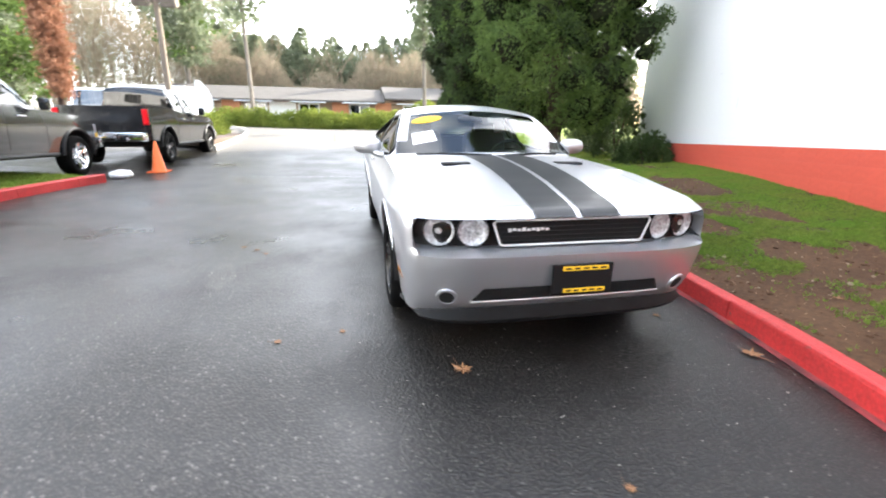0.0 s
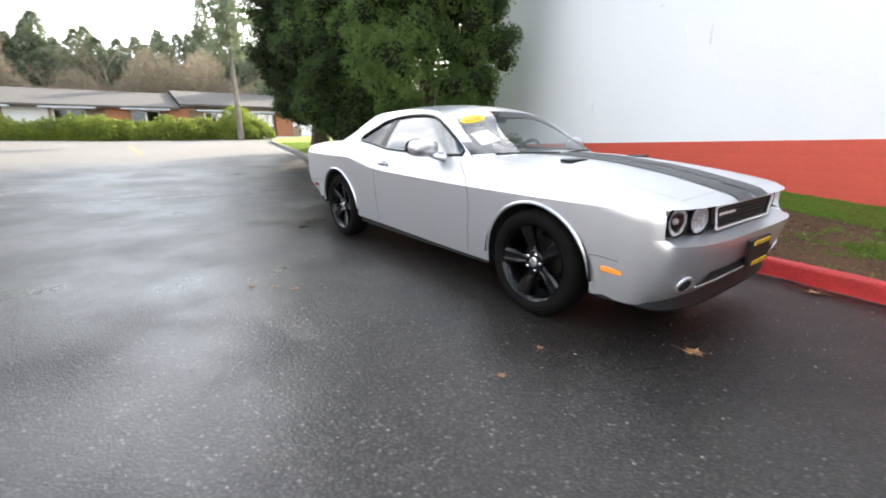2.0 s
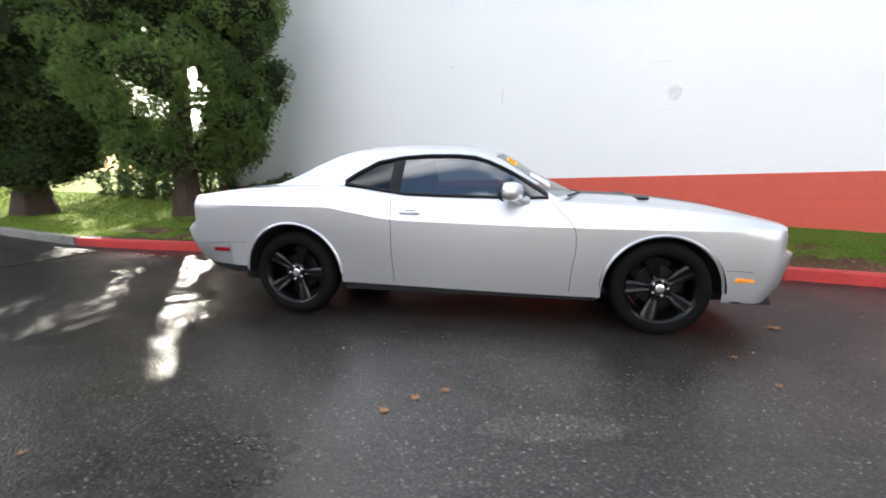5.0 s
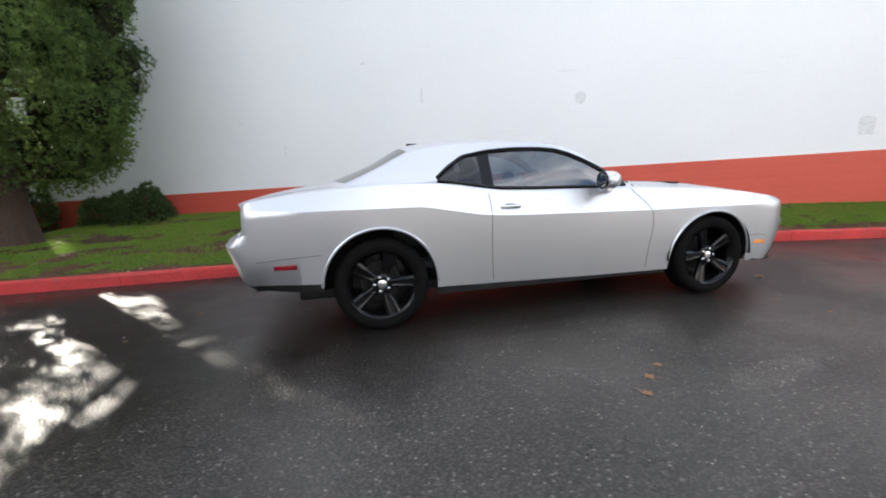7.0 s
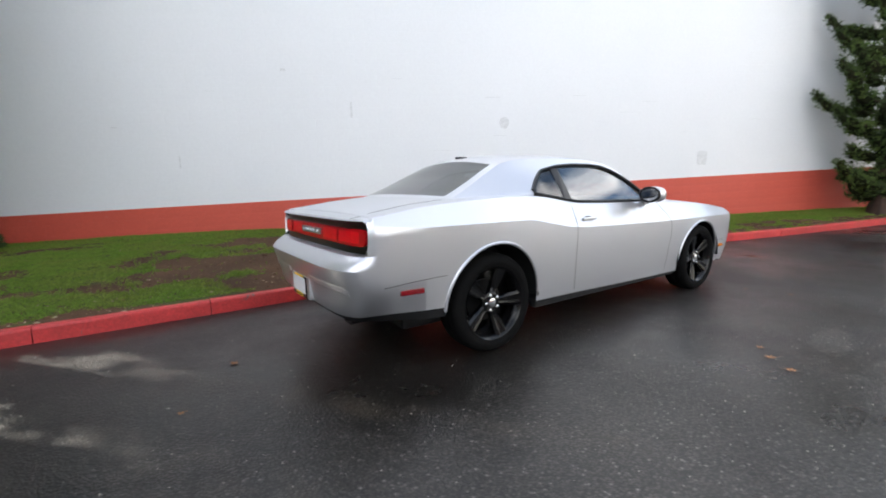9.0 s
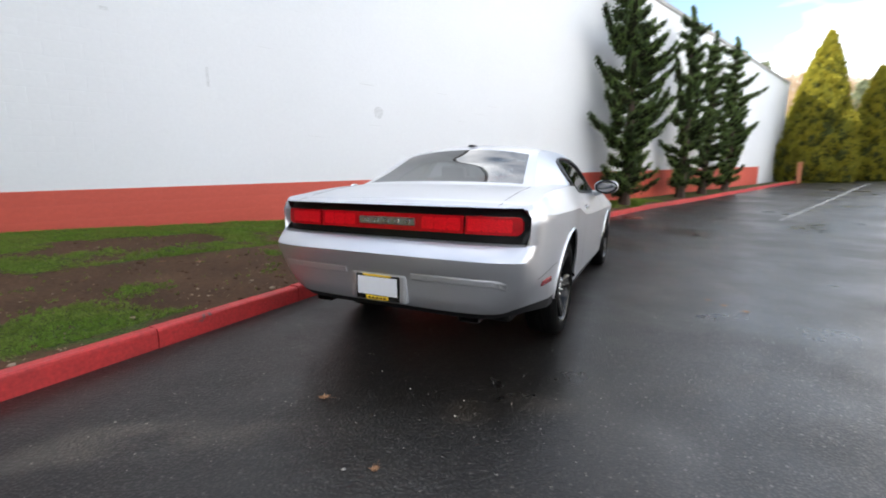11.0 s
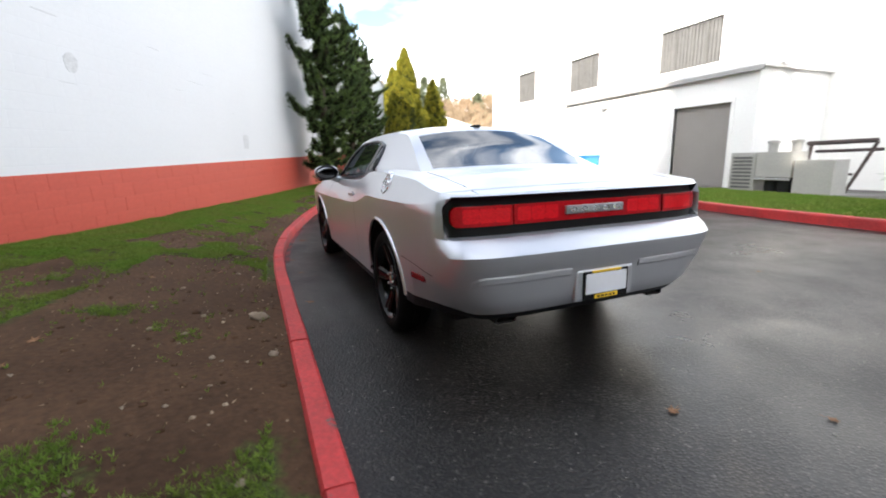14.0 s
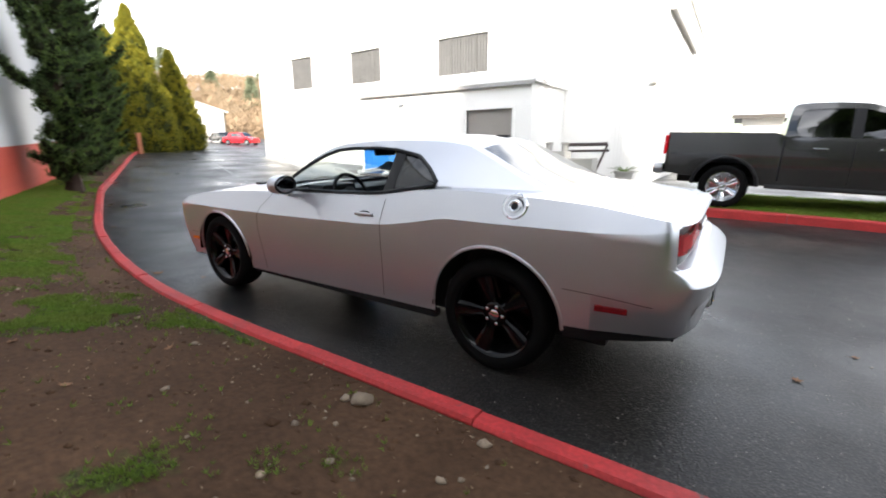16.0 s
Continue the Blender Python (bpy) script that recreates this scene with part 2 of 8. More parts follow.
M_GLASS_DARK = glass("dark_tinted_glass", (0.080, 0.100, 0.110), ior=1.95)
M_GLASS_BLACK = glass("privacy_glass", (0.05, 0.055, 0.06), ior=1.5)
M_CLEAR = glass("clear_lens", (0.95, 0.95, 0.95), ior=1.35)
M_ORANGE = material("cone_orange", (0.85, 0.16, 0.02), 0.5, second=(0.7, 0.12, 0.02), scale=6, grain=0.1)
M_GREYPAINT = material("dark_grey_paint", (0.034, 0.033, 0.031), 0.22, 0.35, grain=0.04, grain_scale=700, coat=0.9, second=(0.038, 0.037, 0.035), scale=2)
M_BLACKPAINT = material("black_paint", (0.012, 0.012, 0.013), 0.18, 0.0, grain=0.05, grain_scale=500, coat=0.4, spec=0.35)
M_WHITEPAINT = material("white_car_paint", (0.75, 0.75, 0.74), 0.25, 0.0, grain=0.02, grain_scale=100, coat=0.6)
M_REDPAINT = material("red_car_paint", (0.5, 0.012, 0.02), 0.25, 0.1, grain=0.03, grain_scale=100, coat=0.7)


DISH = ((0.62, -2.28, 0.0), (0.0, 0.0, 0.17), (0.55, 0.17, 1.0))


def asphalt():
    """Damp asphalt: pale stone specks, worn darker and lighter areas, and wet smooth patches."""
    m = material("damp_asphalt", (0.036, 0.036, 0.037), 0.6)
    n, l = m.node_tree.nodes, m.node_tree.links
    b = n["Principled BSDF"]
    for k in list(b.inputs["Base Color"].links):
        l.remove(k)
    co = n.new("ShaderNodeTexCoord")

    def tex(kind, sc, out, **kw):
        t = n.new(kind)
        t.inputs["Scale"].default_value = sc
        for k, v in kw.items():
            t.inputs[k].default_value = v
        l.new(co.outputs["Object"], t.inputs["Vector"])
        return t.outputs[out]

    def ramp(src, *stops):
        r = n.new("ShaderNodeValToRGB")
        e = r.color_ramp.elements
        while len(e) < len(stops):
            e.new(0.5)
        for x, (p, v) in zip(e, stops):
            x.position, x.color = p, (*(v if isinstance(v, tuple) else (v,) * 3), 1)
        l.new(src, r.inputs["Fac"])
        return r.outputs["Color"]

    def mix(fac, a, c, kind="MIX"):
        x = n.new("ShaderNodeMixRGB")
        x.blend_type = kind
        for key, v in (("Fac", fac), ("Color1", a), ("Color2", c)):
            if isinstance(v, float):
                x.inputs[key].default_value = v
            else:
                l.new(v, x.inputs[key])
        return x.outputs["Color"]

    broad = tex("ShaderNodeTexNoise", 0.35, "Fac", Detail=6.0, Roughness=0.6)
    fine = tex("ShaderNodeTexNoise", 7.0, "Fac", Detail=6.0)
    stones = tex("ShaderNodeTexVoronoi", 72.0, "Color")
    edge = tex("ShaderNodeTexVoronoi", 72.0, "Distance")
    sep = n.new("ShaderNodeSeparateColor")
    l.new(stones, sep.inputs["Color"])
    stone_col = ramp(sep.outputs["Red"], (0.0, (0.0195, 0.0170, 0.0145)), (0.62, (0.035, 0.0305, 0.0258)), (0.95, (0.048, 0.042, 0.0355)), (0.99, (0.125, 0.114, 0.100)))
    gap = ramp(edge, (0.25, 1.0), (0.62, 0.35))
    col = mix(1.0, stone_col, gap, "MULTIPLY")
    col = mix(1.0, col, ramp(broad, (0.3, 0.78), (0.7, 1.35)), "MULTIPLY")
    col = mix(1.0, col, ramp(fine, (0.3, 0.85), (0.7, 1.15)), "MULTIPLY")
    # paler in the middle of the lane, darker towards the kerb
    sy, lane = n.new("ShaderNodeSeparateXYZ"), n.new("ShaderNodeMath")
    l.new(co.outputs["Object"], sy.inputs["Vector"])
    lane.operation = "MULTIPLY_ADD"
    l.new(broad, lane.inputs[0])
    lane.inputs[1].default_value = -3.0
    l.new(sy.outputs["Y"], lane.inputs[2])
    lane2 = n.new("ShaderNodeMath")
    lane2.operation = "MULTIPLY_ADD"
    l.new(lane.outputs["Value"], lane2.inputs[0])
    lane2.inputs[1].default_value = -0.34
    behind = n.new("ShaderNodeMath")
    behind.operation, behind.use_clamp = "MULTIPLY_ADD", True
    l.new(sy.outputs["X"], behind.inputs[0])
    behind.inputs[1].default_value, behind.inputs[2].default_value = 0.09, 0.21
    lane3 = n.new("ShaderNodeMath")
    lane3.operation = "MULTIPLY_ADD"
    l.new(behind.outputs["Value"], lane3.inputs[0])
    lane3.inputs[1].default_value, lane3.inputs[2].default_value = 0.12, -0.84
    l.new(lane3.outputs["Value"], lane2.inputs[2])
    col = mix(1.0, col, ramp(lane2.outputs["Value"], (0.0, 0.60), (0.40, 1.25), (0.72, 1.42), (1.0, 1.15)), "MULTIPLY")
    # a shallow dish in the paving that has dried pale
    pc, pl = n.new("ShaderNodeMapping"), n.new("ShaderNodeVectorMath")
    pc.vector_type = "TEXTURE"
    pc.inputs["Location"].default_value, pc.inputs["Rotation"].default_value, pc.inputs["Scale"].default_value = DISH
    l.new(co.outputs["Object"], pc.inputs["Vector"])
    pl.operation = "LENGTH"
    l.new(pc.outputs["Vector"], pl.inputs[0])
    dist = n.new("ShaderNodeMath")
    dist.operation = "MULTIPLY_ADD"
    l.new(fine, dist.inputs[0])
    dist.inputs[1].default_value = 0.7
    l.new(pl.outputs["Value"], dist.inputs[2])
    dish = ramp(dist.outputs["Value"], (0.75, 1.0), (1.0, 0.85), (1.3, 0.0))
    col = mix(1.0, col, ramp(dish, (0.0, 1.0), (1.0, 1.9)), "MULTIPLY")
    # older, drier, paler paving in the lot to the west
    sx, mad = n.new("ShaderNodeSeparateXYZ"), n.new("ShaderNodeMath")
    l.new(co.outputs["Object"], sx.inputs["Vector"])
    mad.operation = "MULTIPLY_ADD"
    wob = n.new("ShaderNodeMath")
    wob.operation = "MULTIPLY_ADD"
    l.new(broad, wob.inputs[0])
    wob.inputs[1].default_value = 9.0
    l.new(sx.outputs["X"], wob.inputs[2])
    l.new(wob.outputs["Value"], mad.inputs[0])
    mad.inputs[1].default_value, mad.inputs[2].default_value = -0.16, -0.95
    old = ramp(mad.outputs["Value"], (0.0, 0.0), (1.0, 1.0))
    dry = mix(1.0, ramp(fine, (0.3, (0.17, 0.15, 0.125)), (0.7, (0.25, 0.225, 0.185))), gap, "MULTIPLY")
    col = mix(old, col, dry)
    l.new(col, b.inputs["Base Color"])
    b.inputs["Specular IOR Level"].default_value = 0.4
    wet = tex("ShaderNodeTexNoise", 0.55, "Fac", Detail=7.0, Roughness=0.62)
    l.new(mix(old, ramp(wet, (0.36, 0.27), (0.48, 0.38), (0.62, 0.51)), ramp(fine, (0.3, 0.55), (0.7, 0.7))), b.inputs["Roughness"])
    bp = n.new("ShaderNodeBump")
    bp.inputs["Distance"].default_value = 0.009
    l.new(ramp(wet, (0.40, 0.12), (0.60, 0.34)), bp.inputs["Strength"])
    l.new(ramp(edge, (0.0, 1.0), (0.7, 0.0)), bp.inputs["Height"])
    l.new(bp.outputs["Normal"], b.inputs["Normal"])
    return m


M_ASPHALT = asphalt()
M_KERB = material("red_kerb_paint", (0.52, 0.032, 0.031), 0.6, second=(0.36, 0.027, 0.026), scale=3.4, amount=1.3, grain=0.24, grain_scale=45, bump=0.35, bump_scale=60, rand=0.12)
M_KERBGREY = material("weathered_kerb_concrete", (0.15, 0.145, 0.13), 0.85, second=(0.22, 0.21, 0.19), scale=3, grain=0.2, grain_scale=60, bump=0.4, bump_scale=70, rand=0.12)
M_CONCRETE = material("pale_concrete", (0.42, 0.40, 0.36), 0.85, second=(0.34, 0.33, 0.30), scale=1.2, grain=0.12, grain_scale=40, bump=0.2, bump_scale=60)
M_WALLWHITE = material("white_block_paint", (0.72, 0.73, 0.745), 0.62, second=(0.68, 0.69, 0.705), scale=0.5, grain=0.02, grain_scale=22, bump=0.08, bump_scale=30)
M_PATCH = material("grey_wall_patch", (0.54, 0.545, 0.55), 0.8, second=(0.67, 0.68, 0.69), scale=9, grain=0.15, grain_scale=30, bump=0.3, bump_scale=40)
M_BAND = material("red_block_paint", (0.55, 0.085, 0.052), 0.62, second=(0.49, 0.068, 0.042), scale=1.1, grain=0.07, grain_scale=25, bump=0.25, bump_scale=50, rand=0.02)
M_BLDG = material("white_stucco", (0.80, 0.79, 0.76), 0.8, second=(0.75, 0.74, 0.71), scale=0.6, grain=0.03, grain_scale=20, bump=0.1, bump_scale=40)
M_DIRT = material("damp_soil", (0.10, 0.065, 0.042), 0.9, second=(0.055, 0.040, 0.029), scale=2.5, grain=0.35, grain_scale=30, bump=0.8, bump_scale=28)
M_GRASS = material("grass_blades", (0.125, 0.24, 0.030), 0.65, second=(0.19, 0.22, 0.050), scale=2.2, grain=0.35, grain_scale=25, spec=0.12, trans=0.3)
M_GRASSFAR = material("lawn", (0.15, 0.205, 0.025), 0.9, second=(0.20, 0.235, 0.040), scale=1.2, grain=0.35, grain_scale=18, bump=0.6, bump_scale=40, spec=0.1)
M_BARK = material("red_brown_bark", (0.066, 0.036, 0.025), 0.9, second=(0.036, 0.024, 0.018), scale=6, grain=0.35, grain_scale=20, bump=1.0, bump_scale=16, stretch=(3, 3, 0.5))
M_BARKGREY = material("grey_bark", (0.20, 0.17, 0.14), 0.9, second=(0.13, 0.11, 0.09), scale=4, grain=0.3, grain_scale=20, bump=0.6, bump_scale=20)
M_FOL = material("conifer_green", (0.165, 0.235, 0.062), 0.65, second=(0.064, 0.108, 0.033), scale=2.6, grain=0.45, grain_scale=9, spec=0.15, trans=0.35)
M_FOLDARK = material("dark_conifer", (0.075, 0.11, 0.036), 0.6, second=(0.046, 0.076, 0.027), scale=1.6, grain=0.4, grain_scale=9, spec=0.15, trans=0.3)
# near-black filler colour: the shade inside a crown is put into it
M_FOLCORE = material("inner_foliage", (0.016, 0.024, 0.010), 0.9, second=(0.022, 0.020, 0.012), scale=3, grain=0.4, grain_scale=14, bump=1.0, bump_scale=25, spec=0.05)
# darker brown-green copy of the conifer colour, with the tree's shade in it
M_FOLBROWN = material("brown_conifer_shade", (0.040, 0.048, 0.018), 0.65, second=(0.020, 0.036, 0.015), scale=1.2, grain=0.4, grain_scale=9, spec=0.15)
M_FOLGOLD = material("golden_conifer", (0.26, 0.22, 0.020), 0.7, second=(0.13, 0.14, 0.020), scale=0.8, grain=0.35, grain_scale=6, spec=0.12, trans=0.12)
# dark filler for the golden cones, with their inner shade in the colour
M_GOLDCORE = material("golden_core_shade", (0.042, 0.048, 0.014), 0.9, second=(0.03, 0.038, 0.012), scale=2, grain=0.4, grain_scale=12, bump=1.0, bump_scale=20, spec=0.05)
M_HEDGE = material("hedge_leaves", (0.33, 0.37, 0.08), 0.65, second=(0.10, 0.15, 0.025), scale=1.0, grain=0.4, grain_scale=6, spec=0.15, trans=0.4)
M_RUST = material("rusty_foliage", (0.36, 0.19, 0.12), 0.7, second=(0.28, 0.14, 0.085), scale=2, grain=0.35, grain_scale=8, spec=0.15, trans=0.3)
M_BARE = material("bare_twigs", (0.37, 0.31, 0.22), 0.9, second=(0.28, 0.225, 0.165), scale=0.3, grain=0.3, grain_scale=2, spec=0.15, trans=0.3)
# conifer colour made paler and greyer: the haze of distance is in it
M_FAR = material("hazed_far_conifers", (0.19, 0.225, 0.14), 0.9, second=(0.22, 0.24, 0.16), scale=0.2, grain=0.35, grain_scale=1.5, spec=0.15, trans=0.35)
M_HILL = material("winter_hillside", (0.26, 0.18, 0.11), 0.95, second=(0.15, 0.12, 0.075), scale=0.12, grain=0.35, grain_scale=0.9, bump=0.8, bump_scale=1.5)
M_LEAF = material("dead_leaf", (0.18, 0.085, 0.042), 0.7, second=(0.30, 0.15, 0.06), scale=20, grain=0.2, grain_scale=60)
M_ROCK = material("pale_stone", (0.36, 0.28, 0.19), 0.85, second=(0.22, 0.16, 0.11), scale=12, grain=0.2, grain_scale=60, bump=0.4, bump_scale=50, rand=0.25)
M_ROOF = material("grey_shingle", (0.088, 0.078, 0.068), 0.9, second=(0.065, 0.058, 0.052), scale=1.5, grain=0.2, grain_scale=10)
M_SIDING = material("tan_siding", (0.34, 0.25, 0.17), 0.85, second=(0.28, 0.20, 0.14), scale=1, grain=0.1, grain_scale=12)
M_BRICKFAR = material("orange_brick", (0.36, 0.15, 0.07), 0.85, second=(0.30, 0.12, 0.06), scale=2, grain=0.2, grain_scale=10)
M_DOORGREY = material("grey_roller_door", (0.30, 0.275, 0.255), 0.6, second=(0.27, 0.25, 0.23), scale=1.5, grain=0.04, grain_scale=30)
M_WINGREY = material("window_slats", (0.10, 0.098, 0.095), 0.7, second=(0.14, 0.135, 0.13), scale=2, grain=0.15, grain_scale=12)
M_TRIM = material("grey_trim", (0.36, 0.35, 0.33), 0.7, second=(0.30, 0.29, 0.28), scale=2, grain=0.08, grain_scale=20)
M_BLUE = material("blue_plastic", (0.035, 0.22, 0.62), 0.4, second=(0.03, 0.18, 0.52), scale=2, grain=0.08, grain_scale=30)
M_POLE = material("weathered_wood_pole", (0.22, 0.18, 0.14), 0.9, second=(0.16, 0.13, 0.10), scale=3, grain=0.2, grain_scale=20, stretch=(3, 3, 0.3))
M_UNIT = material("beige_sheet_metal", (0.40, 0.385, 0.35), 0.55, second=(0.33, 0.32, 0.295), scale=2, grain=0.08, grain_scale=25)
M_WHITELINE = material("worn_white_line", (0.40, 0.40, 0.385), 0.7, second=(0.09, 0.09, 0.088), scale=9, amount=2.2, grain=0.3, grain_scale=50)
M_YELLOWLINE = material("worn_yellow_line", (0.45, 0.28, 0.05), 0.7, second=(0.10, 0.085, 0.06), scale=6, amount=1.6, grain=0.3, grain_scale=50)


def worn(m, under, scale, low, high):
    """Lays bare what is under the paint in small irregular chips."""
    n, l = m.node_tree.nodes, m.node_tree.links
    b = n["Principled BSDF"]
    src = b.inputs["Base Color"].links[0].from_socket
    co, t, r, x = n.new("ShaderNodeTexCoord"), n.new("ShaderNodeTexNoise"), n.new("ShaderNodeValToRGB"), n.new("ShaderNodeMixRGB")
    t.inputs["Scale"].default_value, t.inputs["Detail"].default_value, t.inputs["Roughness"].default_value = scale, 8.0, 0.68
    r.color_ramp.elements[0].position, r.color_ramp.elements[1].position = low, high
    l.new(co.outputs["Object"], t.inputs["Vector"])
    l.new(t.outputs["Fac"], r.inputs["Fac"])
    l.new(r.outputs["Color"], x.inputs["Fac"])
    l.new(src, x.inputs["Color1"])
    x.inputs["Color2"].default_value = (*under, 1)
    l.new(x.outputs["Color"], b.inputs["Base Color"])


worn(M_KERB, (0.13, 0.075, 0.065), 7.0, 0.63, 0.68)
worn(M_KERBGREY, (0.06, 0.065, 0.045), 4.0, 0.55, 0.68)
worn(M_BAND, (0.40, 0.22, 0.18), 3.0, 0.66, 0.74)


def coursed(m, strength):
    """Faint joints of the painted blocks under the wall's paint, 0.40 by 0.20 m."""
    n, l = m.node_tree.nodes, m.node_tree.links
    co, u, v, c, br, bp = (n.new("ShaderNodeTexCoord"), n.new("ShaderNodeVectorMath"), n.new("ShaderNodeVectorMath"), n.new("ShaderNodeCombineXYZ"),
                           n.new("ShaderNodeTexBrick"), n.new("ShaderNodeBump"))
    for node, way, key in ((u, (0.9205, -0.3907, 0.0), "X"), (v, (-0.0281, 0.0119, 1.0), "Y")):
        node.operation = "DOT_PRODUCT"
        node.inputs[1].default_value = way
        l.new(co.outputs["Object"], node.inputs[0])
        l.new(node.outputs["Value"], c.inputs[key])
    br.inputs["Scale"].default_value, br.inputs["Mortar Size"].default_value, br.inputs["Mortar Smooth"].default_value = 1.0, 0.006, 0.6
    br.inputs["Brick Width"].default_value, br.inputs["Row Height"].default_value = 0.40, 0.20
    l.new(c.outputs["Vector"], br.inputs["Vector"])
    bp.invert = True
    bp.inputs["Strength"].default_value, bp.inputs["Distance"].default_value = strength, 0.006
    l.new(br.outputs["Fac"], bp.inputs["Height"])
    b = n["Principled BSDF"]
    old = b.inputs["Normal"].links
    if old:
        l.new(old[0].from_socket, bp.inputs["Normal"])
    l.new(bp.outputs["Normal"], b.inputs["Normal"])


coursed(M_WALLWHITE, 0.25)


# ---- ground and kerbs ----
def ground_z(x, y):
    """The lie of the land: level at the coupe, rising gently both ways along the lane and a little across it."""
    up = max(0.0, x - 5.0)
    z = 0.036 * (up - 1.5 * (1 - math.exp(-up / 1.5)))
    down = max(0.0, -6.0 - x)
    z += 0.035 * (min(down, 27.0) - 2.0 * (1 - math.exp(-min(down, 27.0) / 2.0)))
    z += 0.018 * min(max(0.0, -3.0 - y), 8.0)
    return z


def grid(name, xs, ys, height, mat_, kind="structure", label=""):
    vs = [(x, y, height(x, y)) for x in xs for y in ys]
    n = len(ys)
    fs = [(i * n + j, (i + 1) * n + j, (i + 1) * n + j + 1, i * n + j + 1) for i in range(len(xs) - 1) for j in range(n - 1)]
    return tagged(mesh(name, vs, fs, mat_), label, kind=kind)


gxs = [-2500, -900, -400, -200, -120, -80, -60, -50] + [x for x in np.arange(-44, 44.1, 1.0)] + [50, 60, 80, 120, 200, 400, 900, 2500]
gys = [-2500, -900, -400, -200, -120, -80, -50, -40] + [y for y in np.arange(-32, 32.1, 1.0)] + [40, 60, 90, 140, 250, 600, 2500]
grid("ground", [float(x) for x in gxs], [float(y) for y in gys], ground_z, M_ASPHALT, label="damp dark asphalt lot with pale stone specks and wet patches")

W0, WD, WN = Vector((2.83, 3.66, 0)), Vector((0.9205, -0.3907, 0)), Vector((-0.3907, -0.9205, 0))


def wall_pt(u, out=0.0, z=0.0):
    return W0 + u * WD + out * WN + Vector((0, 0, z))


KERB = [(-6.9, 1.66), (-5.5, 1.57), (-3.0, 1.55), (0.0, 1.55), (1.2, 1.51), (2.4, 1.37), (4.0, 1.05), (5.8, 0.58), (7.5, 0.03), (9.3, -0.58),
        (11.4, -1.32), (14.0, -2.42), (20.0, -5.0), (28.0, -8.5), (31.5, -10.2)]
KERB_GREY = [(-29.5, 11.5), (-29.3, 8.6), (-27.6, 6.4), (-24.5, 5.15), (-20.0, 4.35), (-14.5, 3.4), (-10.0, 2.32), (-6.95, 1.67)]
KERB_OPP = [(5.3, -7.75), (2.6, -7.05), (0.0, -6.55), (-2.3, -6.42), (-4.2, -6.22), (-5.3, -5.98)]


def kerb_line(path, step):
    """Even points along a kerb's centre line."""
    return spline([(x, y, 0) for x, y in path], int(sum((Vector(b) - Vector(a)).length for a, b in zip(path, path[1:])) / step) + 2)


def kerb_run(name, path, mat_, label, height=0.14, width=0.114, length=1.3, seed=3):
    rng = random.Random(seed)
    root = tagged(new(name), label, kind="structure")
    pts = kerb_line(path, length / 4)
    prof = [(-0.5, -0.12), (-0.5, height - 0.025), (-0.46, height - 0.008), (-0.36, height), (0.38, height), (0.5, height - 0.02), (0.5, -0.12)]
    for i in range(0, len(pts) - 1, 4):
        seg = pts[i:i + 5]
        if len(seg) < 2:
            continue
        dz, tilt = rng.uniform(-0.006, 0.006), rng.uniform(-0.02, 0.02)
        vs, k = [], len(prof)
        for j, p in enumerate(seg):
            a, b = pts[max(i + j - 1, 0)], pts[min(i + j + 1, len(pts) - 1)]
            t = (b - a).normalized()
            nrm = Vector((-t.y, t.x, 0))
            q = p + t * (0.004 if j == 0 else -0.004 if j == len(seg) - 1 else 0)
            for c, h in prof:
                vs.append(q + nrm * (c * width + rng.uniform(-0.002, 0.002)) + Vector((0, 0, ground_z(q.x, q.y) + h + (dz + tilt * c * 0.1 + rng.uniform(-0.002, 0.002)) * (h > 0))))
        fs = [(j * k + c, j * k + c + 1, (j + 1) * k + c + 1, (j + 1) * k + c) for j in range(len(seg) - 1) for c in range(k - 1)]
        fs += [tuple(range(k - 1, -1, -1)), tuple((len(seg) - 1) * k + c for c in range(k))]
        mesh("kerb_stone", vs, fs, mat_, root, smooth=False)
    return root


# ---- verge between kerb and wall, lawn and island ----
def grass_cover(x, y, t, d_wall):
    """How thickly grass grows: by the wall, in patches, and in a thin line against the kerb."""
    broad = noise.noise(Vector((x * .75 + 4, y * 1.1, 0))) + .6 * noise.noise(Vector((x * 2.6, y * 2.6, 9))) + .3 * noise.noise(Vector((x * 7, y * 7, 2)))
    west, east = min(1.0, max(0.0, (-2.3 - x) / .8)), min(1.0, max(0.0, (x - 1.4) / .8))
    worn = (.55 if t < .42 else 0.0) * (1 - west) + (.16 if .08 < t < .30 else 0.0) * west if x < 1.0 else 0.0
    worn += east * (.34 * math.exp(-((d_wall - .85) / .26) ** 2) + (.22 if t < .16 else -.16))
    c = broad + (.50 if d_wall < .9 else .02) + (.25 if x > 6.5 else 0) + .34 * west * min(1.0, max(.55, t * 3)) - (worn if t > .04 else 0.0)
    return min(1.0, max(0.0, (c + .16) / .42))


